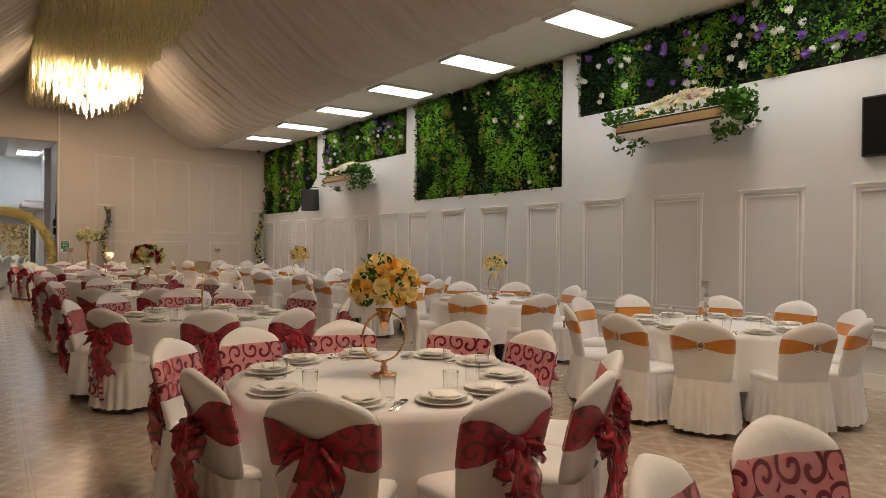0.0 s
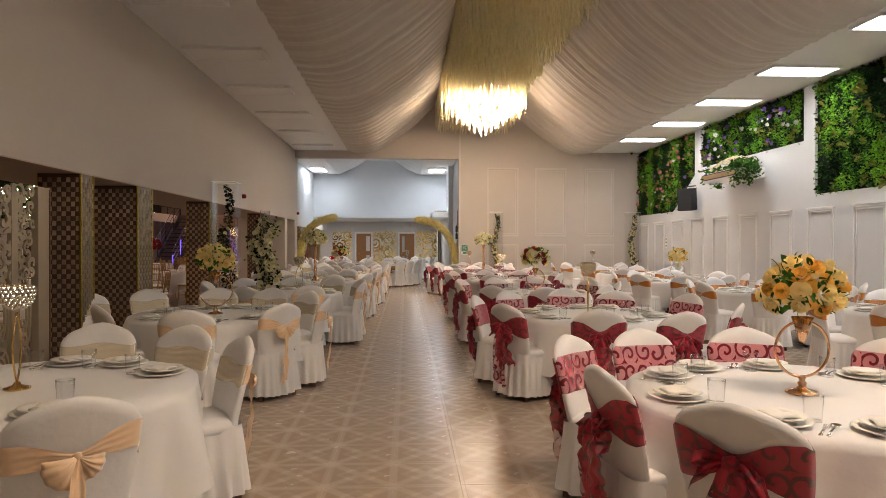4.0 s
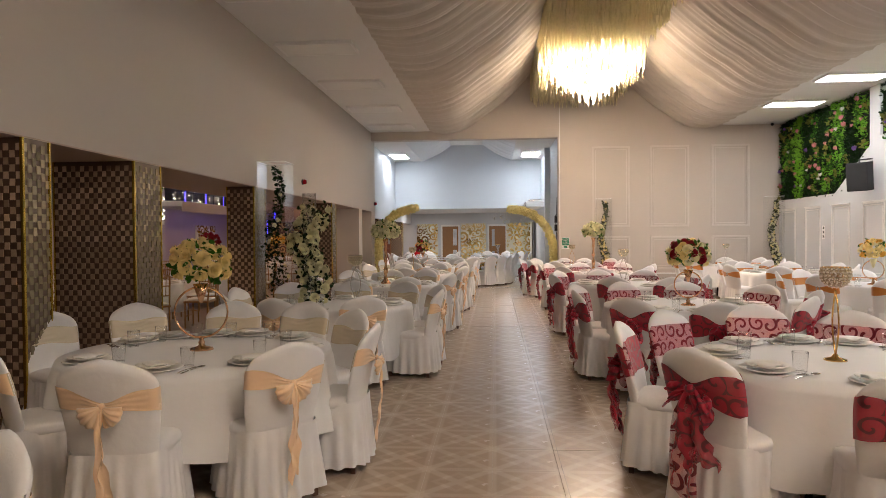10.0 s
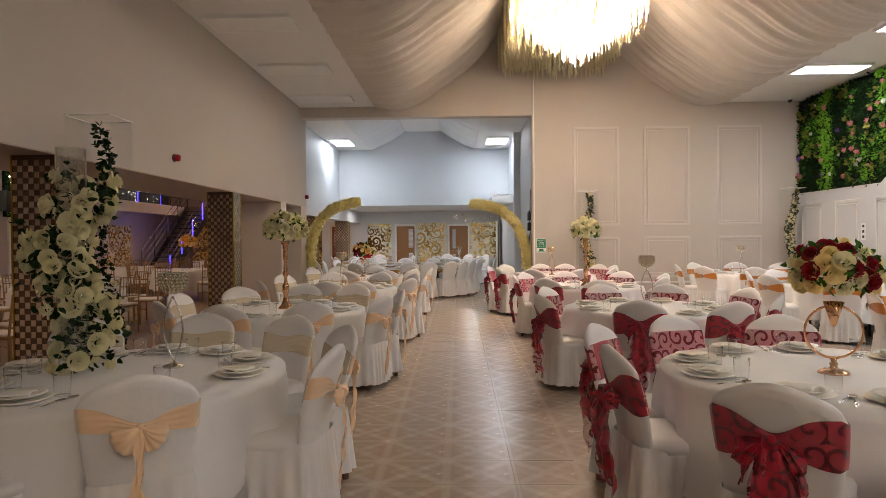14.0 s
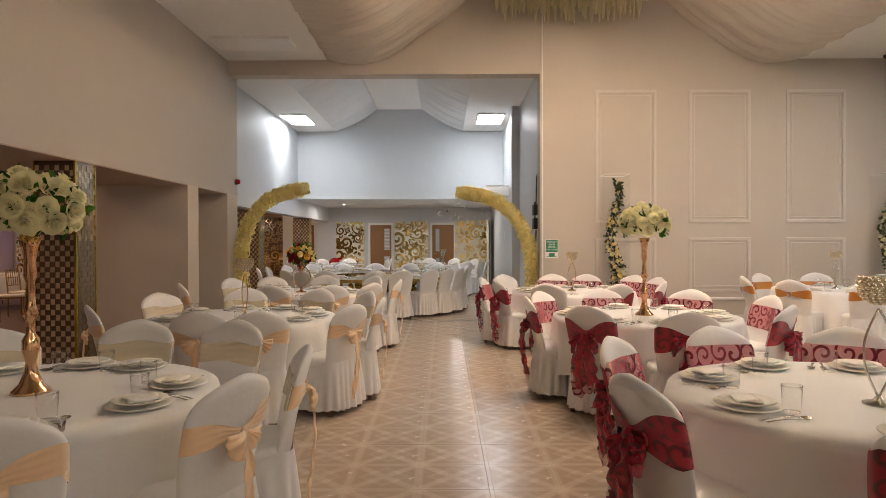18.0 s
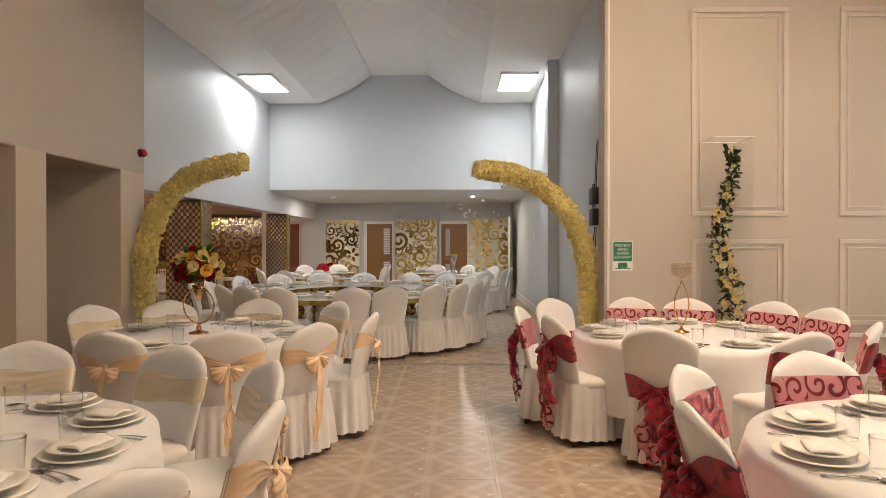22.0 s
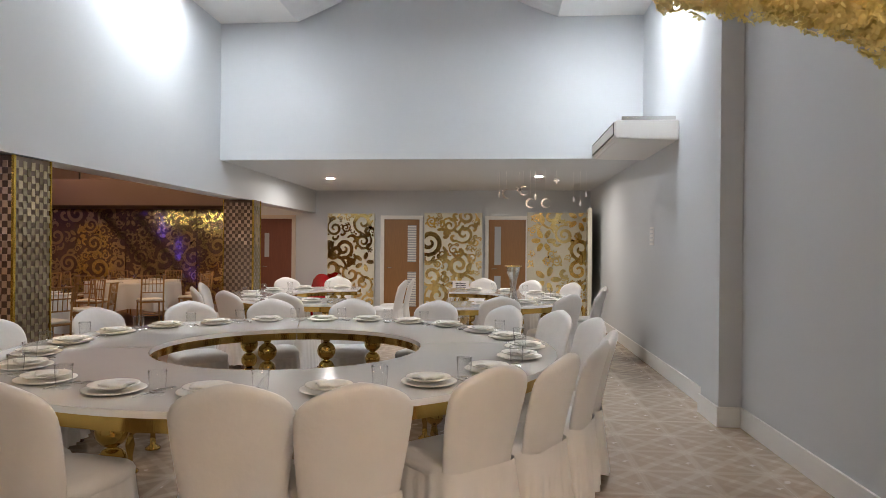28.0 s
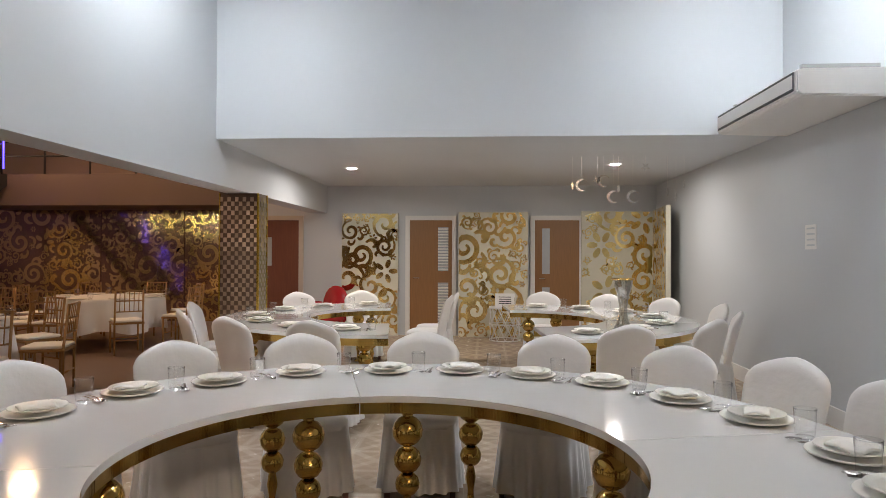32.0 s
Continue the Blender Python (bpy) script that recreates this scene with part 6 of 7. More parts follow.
# ---- glass bowl on stems ----
e = thing("vase", "tall waisted crystal vase with a gold rim on a gloss table", "vase", "", pose(-0.1, 27.3, RZ + 0.001))
part("body", lathe([(0, 0), (0.085, 0), (0.085, 0.012), (0.06, 0.05), (0.04, 0.13), (0.036, 0.2), (0.05, 0.3), (0.075, 0.38), (0.085, 0.44), (0.078, 0.44), (0.04, 0.3), (0, 0.26)], 16), M_CUT, e, "cut crystal body", False)
part("rim", tube([(0.095 * math.cos(2 * math.pi * i / 28), 0.095 * math.sin(2 * math.pi * i / 28), 0.45) for i in range(28)], 0.009, 6, None, True), M_GOLD, e, "gold rim")

# ---- red plastic armchair ----
M_REDCHAIR = mat("red_plastic", (0.4, 0.008, 0.015), 0.2, var=0.08, bump=0, coat=0.4)
e = thing("armchair", "glossy red plastic armchair with a rounded back", "chair", "", pose(-3.98, 31.9, 0, 0, 0, 143))
part("seat", box(-0.24, -0.2, 0.3, 0.24, 0.26, 0.45, None, 0.05), M_REDCHAIR, e, "deep moulded seat")
outline = [(-0.3, 0.3), (-0.31, 0.5), (-0.29, 0.66), (-0.24, 0.78), (-0.15, 0.86), (0.0, 0.89), (0.15, 0.86), (0.24, 0.78), (0.29, 0.66), (0.31, 0.5), (0.3, 0.3)]
bm = bmesh.new()
face = bm.faces.new([bm.verts.new((x, -0.2 - 0.12 * (z - 0.3), z)) for x, z in outline])
thicken(bm, 0.09)
bmesh.ops.bevel(bm, geom=bm.edges[:], offset=0.03, segments=3, affect="EDGES")
bmesh.ops.recalc_face_normals(bm, faces=bm.faces[:])
part("backrest", bm, M_REDCHAIR, e, "tall rounded back")
for x in (-0.28, 0.28):
    part("armrest", box(x - 0.05, -0.22, 0.32, x + 0.05, 0.24, 0.62, None, 0.045), M_REDCHAIR, e, "rounded arm")
for x in (-0.21, 0.21):
    for y in (-0.2, 0.2):
        part("leg", tube([(x, y, 0.32), (x * 1.12, y * 1.15, 0)], 0.024, 8), M_REDCHAIR, e)

# ---- wire drum with a card ----
e = thing("wire_stand", "round white wire drum holding a small printed card", "stand", "", pose(-1.0, 32.1, 0))
for z in (0.02, 0.28, 0.54):
    part("hoop", tube([(0.25 * math.cos(2 * math.pi * i / 28), 0.25 * math.sin(2 * math.pi * i / 28), z) for i in range(28)], 0.008, 6, None, True), M_TRIM, e)
for k in range(12):
    a = 2 * math.pi * k / 12
    for s in (-1, 1):
        b = a + s * 1.0
        part("wire", tube([(0.25 * math.cos(a), 0.25 * math.sin(a), 0.02), (0.25 * math.cos((a + b) / 2), 0.25 * math.sin((a + b) / 2), 0.28), (0.25 * math.cos(b), 0.25 * math.sin(b), 0.54)], 0.006, 5), M_TRIM, e)
part("top", lathe([(0, 0.545), (0.26, 0.545), (0.26, 0.56), (0, 0.56)], 28), M_TRIM, e, "round top")
c = part("card", box(-0.16, -0.004, 0, 0.16, 0.004, 0.22), M_TRIM, e, "white card", False)
c.matrix_basis = pose(0, -0.1, 0.561, -8, 0, 0)
for k in range(4):
    part("print_line", box(-0.1, -0.0065, 0.05 + 0.035 * k, 0.1, -0.0045, 0.062 + 0.035 * k), M_BLACK, c, "line of dark print", False)

# ---- hanging acrylic moons ----
M_SILVER = mat("mirrored_silver_acrylic", (0.9, 0.9, 0.9), 0.15, 0.9, var=0.05, bump=0)
for k, (x, y, drop, kind) in enumerate(((-0.27, 29.4, 0.3, "drop"), (-0.16, 29.4, 0.27, "moon"), (0.03, 29.4, 0.23, "star"), (0.1, 29.4, 0.22, "moon"), (0.2, 29.3, 0.42, "moon"), (0.28, 29.4, 0.34, "drop"), (0.43, 29.3, 0.42, "moon"), (0.6, 29.4, 0.08, "star"), (0.86, 29.4, 0.38, "drop"), (0.96, 29.4, 0.44, "drop"), (1.04, 29.35, 0.3, "drop"))):
    e = thing("hanging_ornament", "clear acrylic " + {"moon": "crescent moon", "star": "star", "drop": "drop"}[kind] + " hanging on a thread", "ornament", "hanging ornaments", pose(x, y, LOW))
    part("thread", tube([(0, 0, 0), (0, 0, -drop)], 0.0015, 5), M_TRIM, e)
    bm = bmesh.new()
    if kind == "moon":
        outer = [(0.075 * math.cos(radians(a)), 0.075 * math.sin(radians(a))) for a in range(-140, 141, 20)]
        o = [bm.verts.new((-x_, 0.0, -drop - 0.075 + z_)) for x_, z_ in outer]
        i_ = [bm.verts.new((-x_ + 0.0, 0.0, -drop - 0.075 + z_)) for x_, z_ in [(-0.022 + 0.066 * math.cos(radians(-140 + 20 * q)), 0.06 * math.sin(radians(-140 + 20 * q))) for q in range(15)]]
        for q in range(14):
            bm.faces.new((o[q], o[q + 1], i_[q + 1], i_[q]))
        thicken(bm, 0.012)
    else:
        n = 10 if kind == "star" else 8
        pts = []
        for q in range(n):
            r = (0.06 if q % 2 else 0.026) if kind == "star" else 0.014
            pts.append(bm.verts.new((r * math.sin(2 * math.pi * q / n), 0, -drop - 0.05 + (r if kind == "star" else r * 3.4) * math.cos(2 * math.pi * q / n))))
        bm.faces.new(pts)
        thicken(bm, 0.012)
    part("shape", bm, M_SILVER, e, "", False)

# ---- notices, sign, cable boxes ----
def words(text, size, material, parent, m, name="lettering"):
    cu = bpy.data.curves.new("lettering", "FONT")
    cu.body, cu.size, cu.align_x, cu.extrude = text, size, "CENTER", 0.0006
    tmp = new("lettering", cu)
    bpy.context.view_layer.update()
    me = bpy.data.meshes.new_from_object(tmp.evaluated_get(bpy.context.evaluated_depsgraph_get()))
    bpy.data.objects.remove(tmp)
    me.materials.clear()
    me.materials.append(material)
    o = new(name, me)
    o.parent = parent
    o.matrix_basis = m
    return o


M_GREENSIGN = mat("green_printed_board", (0.03, 0.22, 0.12), 0.4, var=0.05, bump=0)
e = thing("sign", "green and white printed notice on the white wall", "sign", "", pose(1.765, HY1 - 0.004, 1.13))
part("board", box(-0.108, -0.004, 0, 0.108, 0, 0.32), M_TRIM, e, "white board", False)
part("field", box(-0.1, -0.007, 0.1, 0.1, -0.0045, 0.312), M_GREENSIGN, e, "green field", False)
for k, line in enumerate(("PROTECT", "EACH", "OTHER", "& SIT APART")):
    words(line, 0.04 if k < 3 else 0.032, M_TRIM, e, pose(0, -0.0085, 0.258 - 0.042 * k, 90, 0, 0))
part("picture", box(-0.05, -0.007, 0.03, 0.05, -0.0045, 0.085), M_GREENSIGN, e, "small green bench drawing", False)
part("picture_bar", box(-0.085, -0.0072, 0.02, 0.085, -0.0047, 0.029), M_GREENSIGN, e, "", False)
e = thing("notice", "small white paper notice taped to the grey wall", "notice", "", pose(FX1 - 0.004, 27.45, 1.58, 0, 0, -90))
part("paper", box(-0.1, -0.002, -0.11, 0.1, 0, 0.11), M_TRIM, e, "white paper", False)
for k in range(4):
    part("print_line", box(-0.07, -0.0035, -0.08 + 0.05 * k, 0.07, -0.0022, -0.065 + 0.05 * k), M_GREY, e, "grey print", False)
for k, z in enumerate((1.73, 1.97)):
    e = thing("adapter_box", "black power supply box hanging on the wall with cables", "power supply", "power boxes", pose(FX1 - 0.003, 21.45, z))
    part("case", box(-0.075, -0.11, -0.1, 0, 0.11, 0.09, None, 0.012), M_BLACK, e)
    part("handle", tube([(-0.04, -0.06, 0.09), (-0.04, -0.05, 0.13), (-0.04, 0.05, 0.13), (-0.04, 0.06, 0.09)], 0.006, 6), M_BLACK, e)
for dy in (-0.03, 0.04):
    o = link("cable", tube([(FX1 - 0.02, 21.45 + dy, 1.62), (FX1 - 0.03, 21.46 + dy * 2, 1.4), (FX1 - 0.05, 21.42 + dy, 1.28), (FX1 - 0.03, 21.5, 1.2), (FX1 - 0.02, 21.44, 1.3)], 0.007, 6), M_BLACK)
    tagged(o, "black cable looped on the wall", "cable", "wall cables")
    o = link("cable", tube([(FX1 - 0.02, 21.45 + dy, 2.07), (FX1 - 0.02, 21.42 + dy, 2.3), (FX1 - 0.015, 21.38 + dy, 2.55), (FX1 - 0.012, 21.37, 2.6)], 0.005, 6), M_BLACK)
    tagged(o, "thin black cable running up the wall", "cable", "wall cables")

# ---- etched folding screen in the open side of the hall ----
M_FRET = mat("beige_fretwork_board", (0.4, 0.325, 0.225), 0.4, var=0.08, bump=0.03)


def ring_strip(bm, cx, cz, rx, rz, width, depth, put_at, n=30):
    """A flat oval ring in a panel's plane."""
    rows = [[bm.verts.new(put_at(cx + (rx + s * width) * math.cos(2 * math.pi * i / n), cz + (rz + s * width) * math.sin(2 * math.pi * i / n), depth)) for s in (-0.5, 0.5)] for i in range(n)]
    for i in range(n):
        a, b = rows[i], rows[(i + 1) % n]
        bm.faces.new((a[0], a[1], b[1], b[0]))


def fret_screen(y0, y1, h, seed):
    """A cut-out panel between two plain boards: ovals below, dense scrolls above, and a stile down the middle."""
    e = thing("fretwork_screen", "beige cut-out scrollwork screen in the open side of the hall", "screen", "fretwork screens", pose(HX0 - 0.1, y0, 0))
    w = y1 - y0
    rg = random.Random(seed)
    bm = bmesh.new()
    at = lambda u, q, d: (d, min(max(u, 0.02), w - 0.02), min(max(q, 0.05), h))
    for side in (0, 1):
        m, half = w * (0.25 + 0.5 * side), w / 4 - 0.05
        for k, (cz, rz) in enumerate(((0.3, 0.19), (0.78, 0.36))):
            ring_strip(bm, m, cz, half, rz, 0.028, 0.001 * k, at)
            ring_strip(bm, m, cz, half * 0.55, rz * 0.6, 0.022, 0.001 * k, at)
            ring_strip(bm, m, cz - rz * 0.25, half * 0.28, half * 0.28, 0.02, 0.001 * k + 0.0005, at)
        for cz, r in ((0.54, 0.05), (1.18, 0.06), (0.08, 0.05)):
            ring_strip(bm, m, cz, r, r, 0.025, 0.002, at)
    spots = []
    for k in range(900):
        r = rg.uniform(0.05, 0.11)
        u, q = rg.uniform(0.05, w - 0.05), rg.uniform(1.15, h - 0.06)
        if any(math.hypot(u - a, q - b) < (r + c) * 0.55 for a, b, c in spots):
            continue
        spots.append((u, q, r))
        scroll_strip(bm, u, q, r, rg.uniform(0.9, 1.3), rg.choice((-1, 1)), rg.uniform(0, 6), r * 0.46, 0.001 * (len(spots) % 7), at)
    thicken(bm, 0.018)
    part("fretwork", bm, M_FRET, e, "cut-out scrollwork", False)["kind"] = "stuff"
    bm = box(-0.02, w / 2 - 0.05, 0.091, 0.025, w / 2 + 0.05, h - 0.1)
    box(-0.02, 0.02, 0, 0.025, w - 0.02, 0.09, bm)
    part("frame", bm, M_FRET, e, "plain middle stile and foot", False)


for k, (y0, y1) in enumerate(((4.18, 4.86), (5.07, 5.75), (5.97, 6.66))):
    fret_screen(y0, y1, 2.02, 61 + k)
for y0, y1 in ((3.97, 4.179), (4.861, 5.069), (5.751, 5.969), (6.661, 6.87)):
    o = thing("screen_board", "plain tall beige board between cut-out screens", "screen", "screen boards", pose(HX0 - 0.1, y0, 0))
    part("board", box(-0.03, 0, 0, 0.045, y1 - y0, 2.02, None, 0.006), M_FRET, o, "", False)
    # The shadow along the board's edge, made as a thin dark strip.
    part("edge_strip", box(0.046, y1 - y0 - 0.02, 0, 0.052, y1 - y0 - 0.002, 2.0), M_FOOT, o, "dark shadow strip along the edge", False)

# ---- adjoining room ----
M_CHIAVARI = mat("gold_painted_wood", (0.34, 0.19, 0.07), 0.35, 0.3, var=0.15, bump=0.05)
M_BLUE = glow("blue_led_tube", (0.06, 0.04, 1.0), 4.0)
M_FAIRY = glow("warm_fairy_light", (1.0, 0.9, 0.6), 9.0)
M_PURPLE = glow("violet_wash_fill", (0.55, 0.4, 1.0), 2.2)
M_WARMFILL = glow("warm_fill_lamp", (1.0, 0.62, 0.33), 75.0)


def chiavari():
    e = thing("chiavari_chair", "gold bamboo-style banquet chair with a pale seat pad", "chair", "gold chairs")
    for x in (-0.18, 0.18):
        part("leg", tube([(x, 0.18, 0), (x, 0.18, 0.44)], 0.014, 6), M_CHIAVARI, e)
        part("leg", tube([(x, -0.19, 0), (x, -0.19, 0.44), (x * 0.97, -0.24, 0.9)], 0.014, 6), M_CHIAVARI, e)
    part("seat_frame", box(-0.2, -0.21, 0.42, 0.2, 0.2, 0.45, None, 0.008), M_CHIAVARI, e, "", False)
    part("cushion", box(-0.19, -0.2, 0.451, 0.19, 0.19, 0.485, None, 0.014), M_NAPKIN, e, "pale seat pad")
    for z, y in ((0.6, -0.205), (0.75, -0.222), (0.89, -0.238)):
        part("rail", tube([(-0.18, y, z), (0.18, y, z)], 0.01, 6), M_CHIAVARI, e)
    for k in range(5):
        x = -0.12 + 0.06 * k
        part("spindle", tube([(x, -0.21, 0.6), (x, -0.222, 0.75), (x, -0.24, 0.89)], 0.006, 5), M_CHIAVARI, e)
    for y in (-0.19, 0.18):
        part("stretcher", tube([(-0.18, y, 0.2), (0.18, y, 0.2)], 0.009, 6), M_CHIAVARI, e)
    return e


CHAIRS["gold"] = [chiavari()]
SIDE = ((-6.3, 13.2), (-8.9, 14.6), (-6.6, 16.9), (-9.4, 18.2), (-7.0, 22.6), (-9.6, 24.4), (-6.9, 27.4), (-8.7, 29.2), (-7.2, 31.2), (-6.4, 9.4))
for k, (x, y) in enumerate(SIDE):
    t = thing("round_table", "round banquet table under a white cloth in the dim room", "table", "round tables", pose(x, y, 0))
    link("tabletop", ME_TOP, M_OAK, t)
    ware("tablecloth", ME_CLOTHS[k % 3], "white tablecloth in the dim adjoining room", "tablecloth", "tablecloths", pose(x, y, 0, 0, 0, 70 * k))
    for i in range(8):
        a = 45 * i + 11 * k
        put("gold", pose(x + 1.2 * math.cos(radians(a)), y + 1.2 * math.sin(radians(a)), 0, 0, 0, a + 90 + RNG.uniform(-10, 10)))
        p = pose(x + 0.72 * math.cos(radians(a)), y + 0.72 * math.sin(radians(a)), TABLE + 0.002)
        ware("dinner_plate", ME_PLATE, "round cream porcelain dinner plate on a white tablecloth", "plate", "dinner plates", p)
        ware("tumbler", ME_TUMBLER, "clear glass tumbler standing beside a plate", "glass", "tumblers", p @ pose(0.12, 0.14, 0))
for (x, y), cols in (((-6.3, 13.2), ["red"]), ((-6.6, 16.9), ["red"]), ((-9.4, 18.2), ["red"]), ((-7.0, 22.6), ["orange", "yellow"]), ((-6.9, 27.4), ["red", "white"])):
    e = thing("bouquet", "ball of roses on a tall glass stand in the dim room", "bouquet", "side room bouquets", pose(x, y, TABLE + 0.002))
    part("stand", lathe([(0, 0), (0.08, 0), (0.08, 0.01), (0.02, 0.03), (0.02, 0.5), (0.05, 0.56), (0, 0.56)], 16), M_GLASS, e, "clear glass stand")
    rose_ball(e, (0, 0, 0.7), 0.2, 30, cols, int(-x * 10 + y), 0.8, 0.06)

for y0, y1 in ((20.6, 23.82), (24.3, 26.7)):
    g = green_panel(y0, y1, 2.2, 4.1, int(y0), (("white", 40),), SX0 + 0.06, Vector((1, 0, 0)), 60, "the far side wall")
    rg = random.Random(int(y0) + 5)
    ms = [Matrix.Translation((SX0 + 0.17, rg.uniform(y0, y1), rg.uniform(2.25, 3.95))) @ Matrix.Diagonal((0.026, 0.026, 0.026, 1)) for _ in range(130)]
    o = link("fairy_lights", scatter("fairy_lights", [(1, 0, 0), (-1, 0, 0), (0, 1, 0), (0, -1, 0), (0, 0, 1), (0, 0, -1)], [(0, 2, 4), (2, 1, 4), (1, 3, 4), (3, 0, 4), (2, 0, 5), (1, 2, 5), (3, 1, 5), (0, 3, 5)], ms, M_FAIRY), M_FAIRY, g, "warm fairy lights")
    o["kind"] = "stuff"
M_PLUM = mat("dark_plum_curtain", (0.045, 0.022, 0.06), 0.8, var=0.2, scale=3, bump=0.1, bscale=40, sheen=0.3)
M_STAR = glow("cool_white_star_light", (0.72, 0.72, 1.0), 12.0)


def star_curtain(y0, y1, z0, z1, n, seed):
    """A pleated dark curtain with small lights hung over it."""
    e = thing("star_curtain", "dark plum curtain hung with small cool white lights", "curtain", "star curtains", pose(SX0 + 0.1, y0, 0))
    w = y1 - y0
    bm = grid(lambda u, v: (0.03 * math.sin(u * w * 21 + 1.5 * math.sin(u * w * 2.3)), w * u, z0 + (z1 - z0) * v), int(w * 24), 3)
    thicken(bm, 0.006)
    part("cloth", bm, M_PLUM, e, "pleated dark plum cloth")
    part("rail", box(-0.1, 0, z1 - 0.02, 0.05, w, z1 + 0.03, None, 0.004), M_BLACK, e, "dark curtain rail on the wall", False)
    rg = random.Random(seed)
    ms = [Matrix.Translation((0.055, rg.uniform(0.05, w - 0.05), rg.uniform(z0 + 0.1, z1 - 0.1))) @ Matrix.Diagonal((r, r, r, 1)) for r in [0.012 + 0.03 * rg.random() ** 3 for _ in range(n)]]
    o = link("star_lights", scatter("star_lights", [(1, 0, 0), (-1, 0, 0), (0, 1, 0), (0, -1, 0), (0, 0, 1), (0, 0, -1)], [(0, 2, 4), (2, 1, 4), (1, 3, 4), (3, 0, 4), (2, 0, 5), (1, 2, 5), (3, 1, 5), (0, 3, 5)], ms, M_STAR), M_STAR, e, "small cool white lights")
    o["kind"] = "stuff"


star_curtain(12.4, 16.3, 2.2, 4.6, 230, 71)
star_curtain(16.7, 20.3, 2.2, 4.6, 230, 72)
M_OLIVEDOOR = mat("olive_brown_door", (0.16, 0.13, 0.07), 0.4, var=0.15, scale=4, bump=0.04)
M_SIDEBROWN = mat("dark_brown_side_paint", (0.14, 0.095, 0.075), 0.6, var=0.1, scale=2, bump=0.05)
structure("balcony", box(SX0, 25.6, 2.7, -11.6, 34.8, 2.9), M_SIDEWALL, "pale balcony slab of the adjoining room")
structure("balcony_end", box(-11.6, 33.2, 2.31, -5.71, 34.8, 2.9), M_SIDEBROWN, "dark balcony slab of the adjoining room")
structure("balcony_fascia", box(-11.63, 25.6, 2.52, -11.601, 33.2, 2.699), M_SIDEWALL, "pale fascia along the balcony edge")
e = thing("balcony_railing", "dark steel railing with glass along the balcony", "railing", "", pose(0, 0, 2.9))
for y in np.arange(25.7, 33.2, 0.9):
    part("post", tube([(-11.65, y, 0), (-11.65, y, 0.95)], 0.02, 6), M_BLACK, e)
for x in np.arange(-11.5, -6.5, 0.9):
    part("post", tube([(x, 33.25, 0), (x, 33.25, 0.95)], 0.02, 6), M_BLACK, e)
for z in (0.35, 0.62, 0.95):
    part("rail", tube([(-11.65, 25.7, z), (-11.65, 33.25, z), (-6.5, 33.25, z)], 0.018, 6), M_BLACK, e)
for y in (26.1, 27.82, 29.5, 31.3):
    o = link("led_tube", tube([(-11.72, y, 2.91), (-11.72, y, 3.75)], 0.014, 6), M_BLUE)
    tagged(o, "thin blue glowing LED tube on a balcony post", "light tube", "blue tubes")
e = thing("staircase", "black open steel staircase with thin railings and blue lights", "staircase", "", pose(-10.9, 28.9, 0))
for k in range(15):
    part("tread", box(-0.48, 0.27 * k, 0.181 * k + 0.14, 0.48, 0.27 * k + 0.29, 0.181 * k + 0.181, None, 0.004), M_BLACK, e, "black tread", False)
for x in (-0.5, 0.5):
    bm = bmesh.new()
    face = bm.faces.new([bm.verts.new((x, y, z)) for y, z in ((-0.05, 0.0), (0.25, 0.0), (4.29, 2.68), (4.29, 2.9), (4.1, 2.9))])
    thicken(bm, 0.04)
    part("stringer", bm, M_BLACK, e, "", False)
    for dz in (0.35, 0.6, 0.9):
        part("railing", tube([(x, 0.1, 0.2 + dz), (x, 4.25, 2.95 + dz)], 0.013, 6), M_STEEL, e)
    for k in range(5):
        y = 0.15 + 1.0 * k
        z = 0.2 + 0.6627 * (y - 0.1)
        part("post", tube([(x, y, z), (x, y, z + 0.9)], 0.016, 6), M_BLACK, e)
        if x > 0:
            part("led_tube", tube([(x + 0.03, y, z + 0.1), (x + 0.03, y, z + 0.75)], 0.014, 6), M_BLUE, e, "blue glowing LED tube")
# Black sheet on the pale wall paints in the unlit upper storey.
structure("wall_side_dark", box(SX0 + 0.003, 27.0, 2.905, SX0 + 0.03, 34.79, 6.99), M_DARK, "dark sheet over the unlit wall above the balcony")
e = thing("string_lights", "small scattered warm string lights above the balcony", "string lights", "")
rg = random.Random(91)
ms = [Matrix.Translation((SX0 + 0.04, rg.uniform(27.1, 34.0), 3.0 + 2.0 * rg.random() ** 1.5)) @ Matrix.Diagonal((0.014, 0.014, 0.014, 1)) for _ in range(140)]
o = link("bulb_field", scatter("bulb_field", [(1, 0, 0), (-1, 0, 0), (0, 1, 0), (0, -1, 0), (0, 0, 1), (0, 0, -1)], [(0, 2, 4), (2, 1, 4), (1, 3, 4), (3, 0, 4), (2, 0, 5), (1, 2, 5), (3, 1, 5), (0, 3, 5)], ms, M_FAIRY), M_FAIRY, e, "tiny warm bulbs")
o["kind"] = "stuff"
# Unseen strip behind the fascia, added for the wall's lavender wash.
o = link("led_strip", box(-11.76, 26.9, 2.68, -11.66, 33.0, 2.695), M_PURPLE, None, "", False)
tagged(o, "unseen violet strip added to wash the wall under the balcony", "light strip", "")
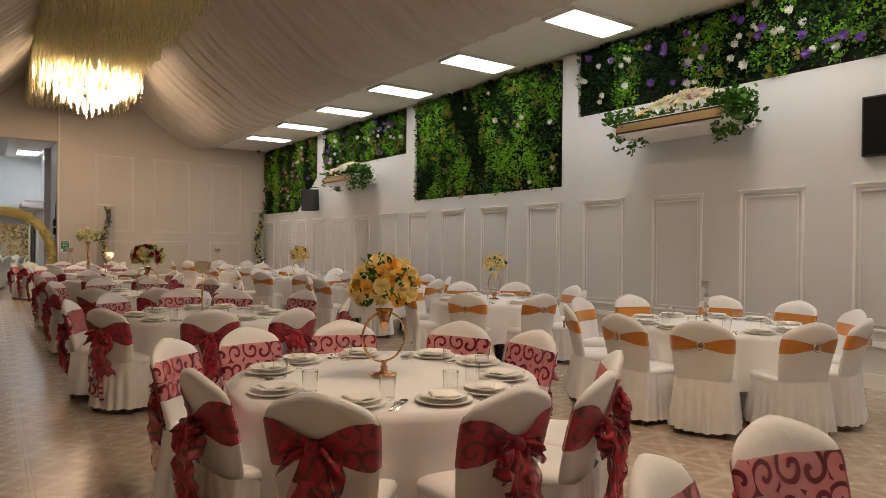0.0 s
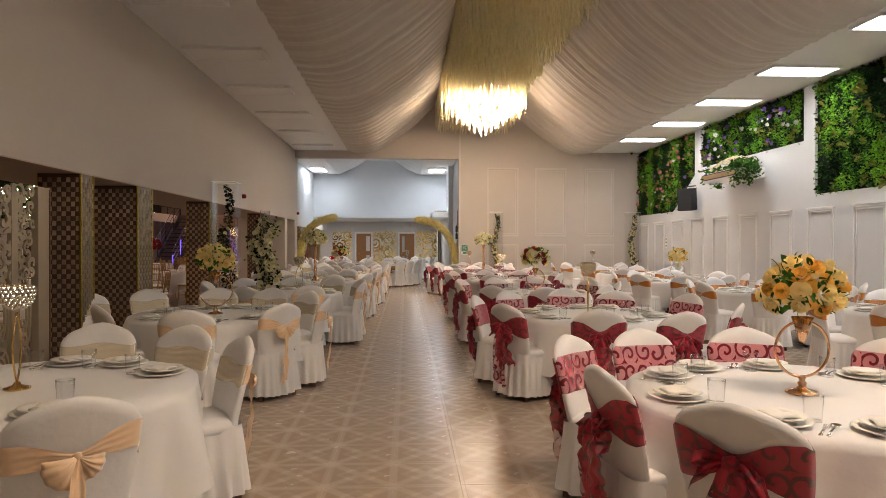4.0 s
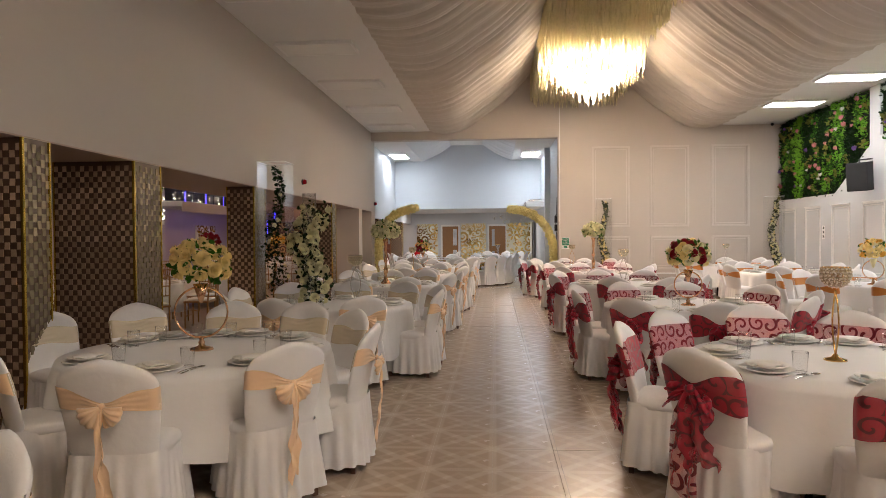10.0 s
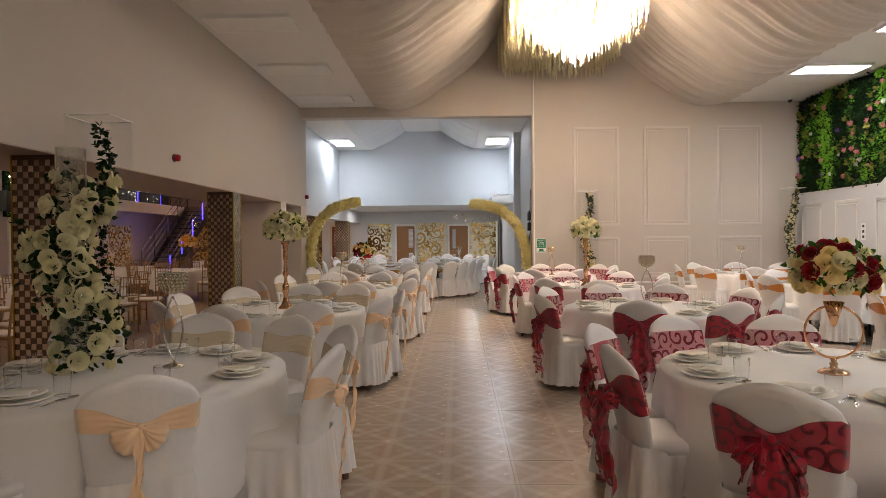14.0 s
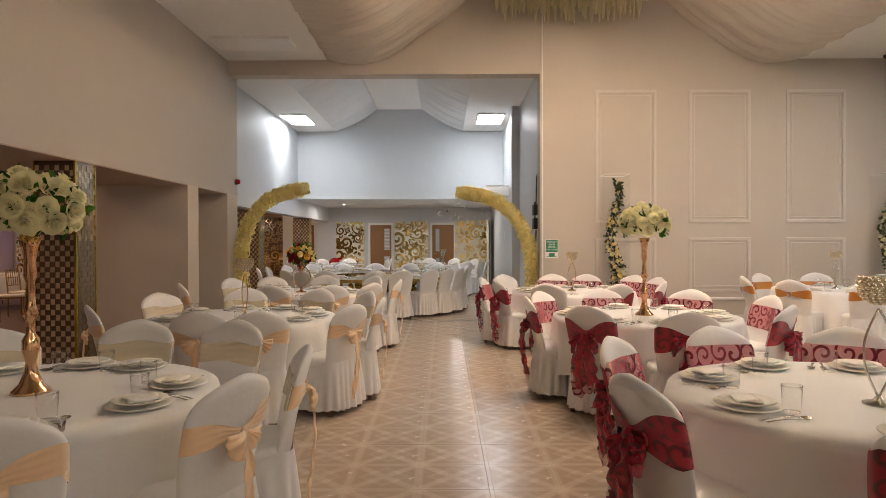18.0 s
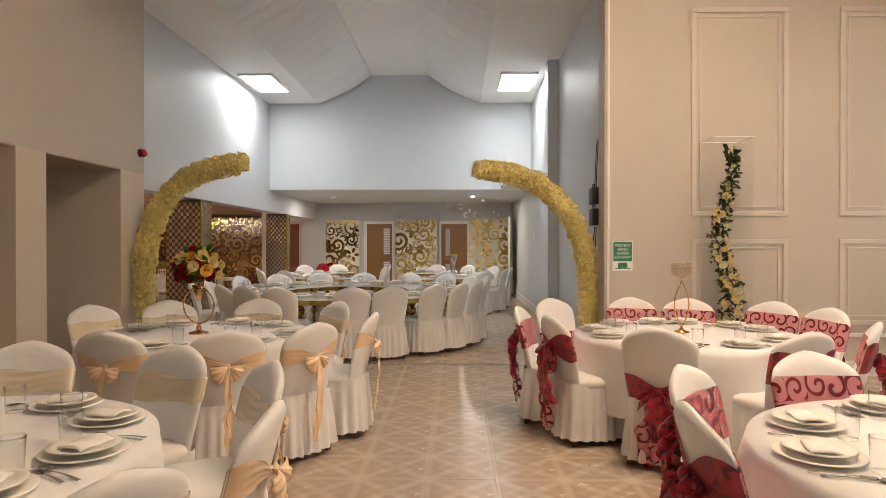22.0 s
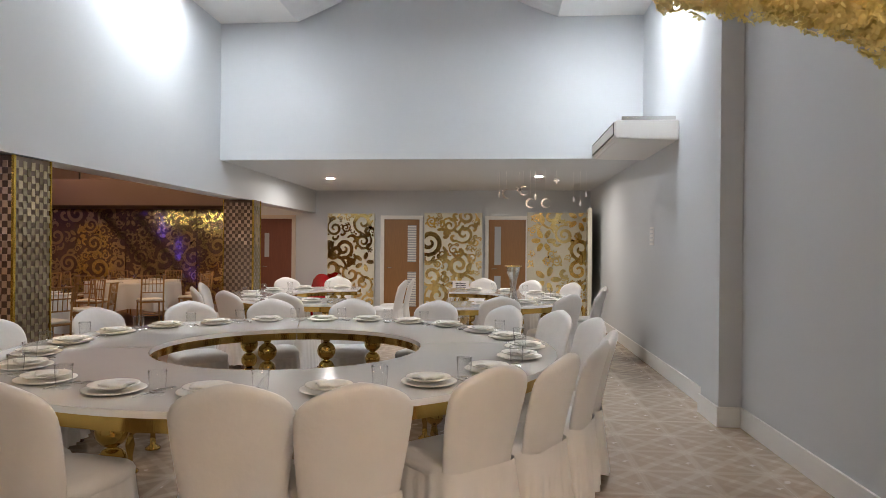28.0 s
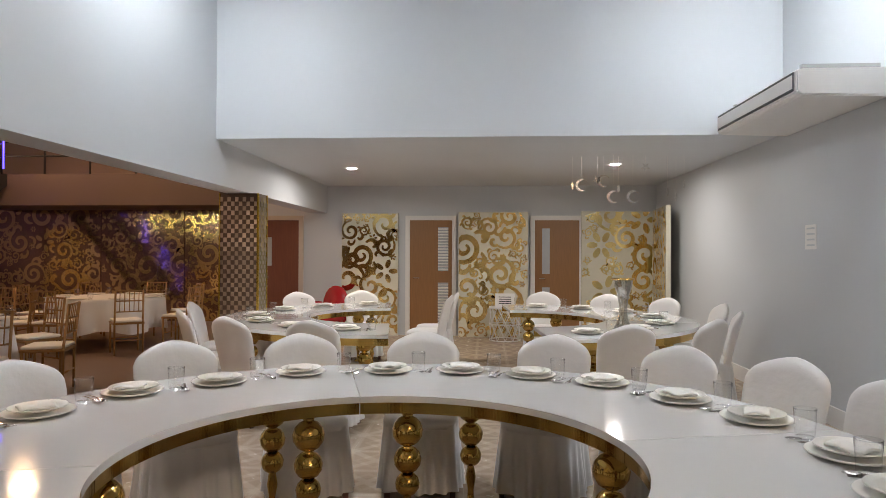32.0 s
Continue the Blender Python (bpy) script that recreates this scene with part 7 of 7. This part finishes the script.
# Unseen warm lamps, added to light the tables and panels of this room.
for x, y in ((-7.5, 9.0), (-8.0, 15.0), (-8.0, 21.0), (-8.0, 27.0), (-7.5, 31.5), (-9.6, 32.6)):
    e = thing("pendant_light", "unseen warm lamp added to light the adjoining room", "ceiling light", "side room lamps", pose(x, y, 4.3))
    part("cord", tube([(0, 0, 0), (0, 0, 2.7)], 0.01, 5), M_BLACK, e)
    part("shade", lathe([(0.2, 0), (0.26, 0.04), (0.2, 0.1), (0, 0.12)], 20), M_GOLD, e, "gold shade")
    part("bulb", lathe([(0, -0.01), (0.19, -0.01)], 20), M_WARMFILL, e, "glowing lens")

# ---- against the far side of the adjoining room ----
scroll_panel(0, 1.83, 0, 2.1, 61, m=pose(SX0 + 0.09, 29.48, 0, 0, 0, 90))
e = thing("door", "closed dark olive-brown door in the adjoining room", "door", "side room doors", pose(SX0 + 0.002, 24.55, 0, 0, 0, 90))
part("leaf", box(0, -0.05, 0.003, 0.95, 0, 2.02, None, 0.004), M_OLIVEDOOR, e, "", False)
part("frame", box(-0.08, -0.06, 0, -0.002, 0, 2.1, None, 0.004), M_TRIM, e, "pale frame", False)
part("frame", box(0.952, -0.06, 0, 1.03, 0, 2.1, None, 0.004), M_TRIM, e, "pale frame", False)
e = thing("doorway", "dark open doorway in the panelled wall", "doorway", "", pose(SX0 + 0.004, 22.5, 0, 0, 0, 90))
# Flat dark panel stands in for the unlit space beyond the frame.
part("opening", box(0, -0.02, 0.003, 0.76, 0, 2.05), M_DARK, e, "flat dark panel for the unlit opening", False)
part("frame", box(-0.07, -0.04, 0, -0.002, 0, 2.12, None, 0.004), M_TRIM, e, "pale frame", False)
part("frame", box(0.762, -0.04, 0, 0.83, 0, 2.12, None, 0.004), M_TRIM, e, "pale frame", False)
e = thing("loudspeaker", "black loudspeaker between the leafy panels", "speaker", "", pose(SX0 + 0.25, 24.15, 2.63, 0, 0, 180))
part("cabinet", box(-0.13, -0.2, -0.28, 0.13, 0.2, 0.28, None, 0.02), M_BLACK, e)
part("bracket", tube([(0.12, 0, 0), (0.25, 0, 0)], 0.02, 8), M_BLACK, e)
rg = random.Random(77)
for y0, y1 in ((22.2, 23.6), (24.5, 26.4)):
    e = thing("flower_box", "long box of pale blossoms below a leafy panel", "flower box", "flower boxes", pose(SX0 + 0.002, y0, 2.05))
    part("trough", box(0, 0, 0, 0.3, y1 - y0, 0.14, None, 0.01), M_TRIM, e, "white trough", False)
    spots = [Vector((rg.uniform(0.03, 0.3), rg.uniform(0, y1 - y0), 0.16 + 0.12 * rg.random())) for _ in range(120)]
    o = link("blossoms", scatter("blossoms", FL_V, FL_F, flower_mats(rg, spots, 0.055, Vector((0.6, 0, 0.7))), M_PETAL["ivory"]), M_PETAL["ivory"], e, "ivory blossoms")
    o["kind"] = "stuff"
e = thing("notice", "small printed symbol notice on the white panelled wall", "notice", "", pose(HX1 - 0.004, 18.65, 1.52, 0, 0, -90))
part("paper", box(-0.07, -0.002, -0.16, 0.07, 0, 0.16), M_TRIM, e, "white card", False)
for k in range(3):
    part("symbol", box(-0.03, -0.004, -0.12 + 0.1 * k, 0.03, -0.0022, -0.07 + 0.1 * k), M_BLACK, e, "dark symbol", False)


# ---- floor tiles ----
TW = 0.41
ME_TILE = keep("tile", box(-TW / 2 + 0.0008, -TW / 2 + 0.0008, -0.02, TW / 2 - 0.0008, TW / 2 - 0.0008, 0.0, None, 0.0008), M_TILE, False)
floor_ob = bpy.data.objects["floor"]
rest_v, rest_f = [], []
q = TW / 2 - 0.0008
for i in range(int(math.floor((HX0 - 0.2) / TW)), int(HX1 / TW) + 1):
    for j in range(int(math.floor(HY0 / TW)), int(FY2 / TW)):
        cx, cy = (i + 0.5) * TW - 0.21, (j + 0.5) * TW + 0.26
        if cx > FX1 + 0.1 and cy > HY1 + 0.2:
            continue
        near = abs(cx + 0.05) < 0.7 and 1.5 < cy < 21.6 or 0.4 < cx < FX1 and 21.6 < cy < 30
        if near:
            o = new("tile", ME_TILE)
            o.parent = floor_ob
            o.matrix_basis = pose(cx, cy, RNG.uniform(-0.0006, 0.0006), RNG.uniform(-0.05, 0.05), RNG.uniform(-0.05, 0.05), 0)
        else:
            k = len(rest_v)
            rest_v += [(cx - q, cy - q, 0), (cx + q, cy - q, 0), (cx + q, cy + q, 0), (cx - q, cy + q, 0)]
            rest_f.append((k, k + 1, k + 2, k + 3))
o = link("tile_field", sheet_mesh("tile_field", rest_v, rest_f, M_TILE), M_TILE, floor_ob, "rest of the patterned tiles")
o["kind"] = "stuff"
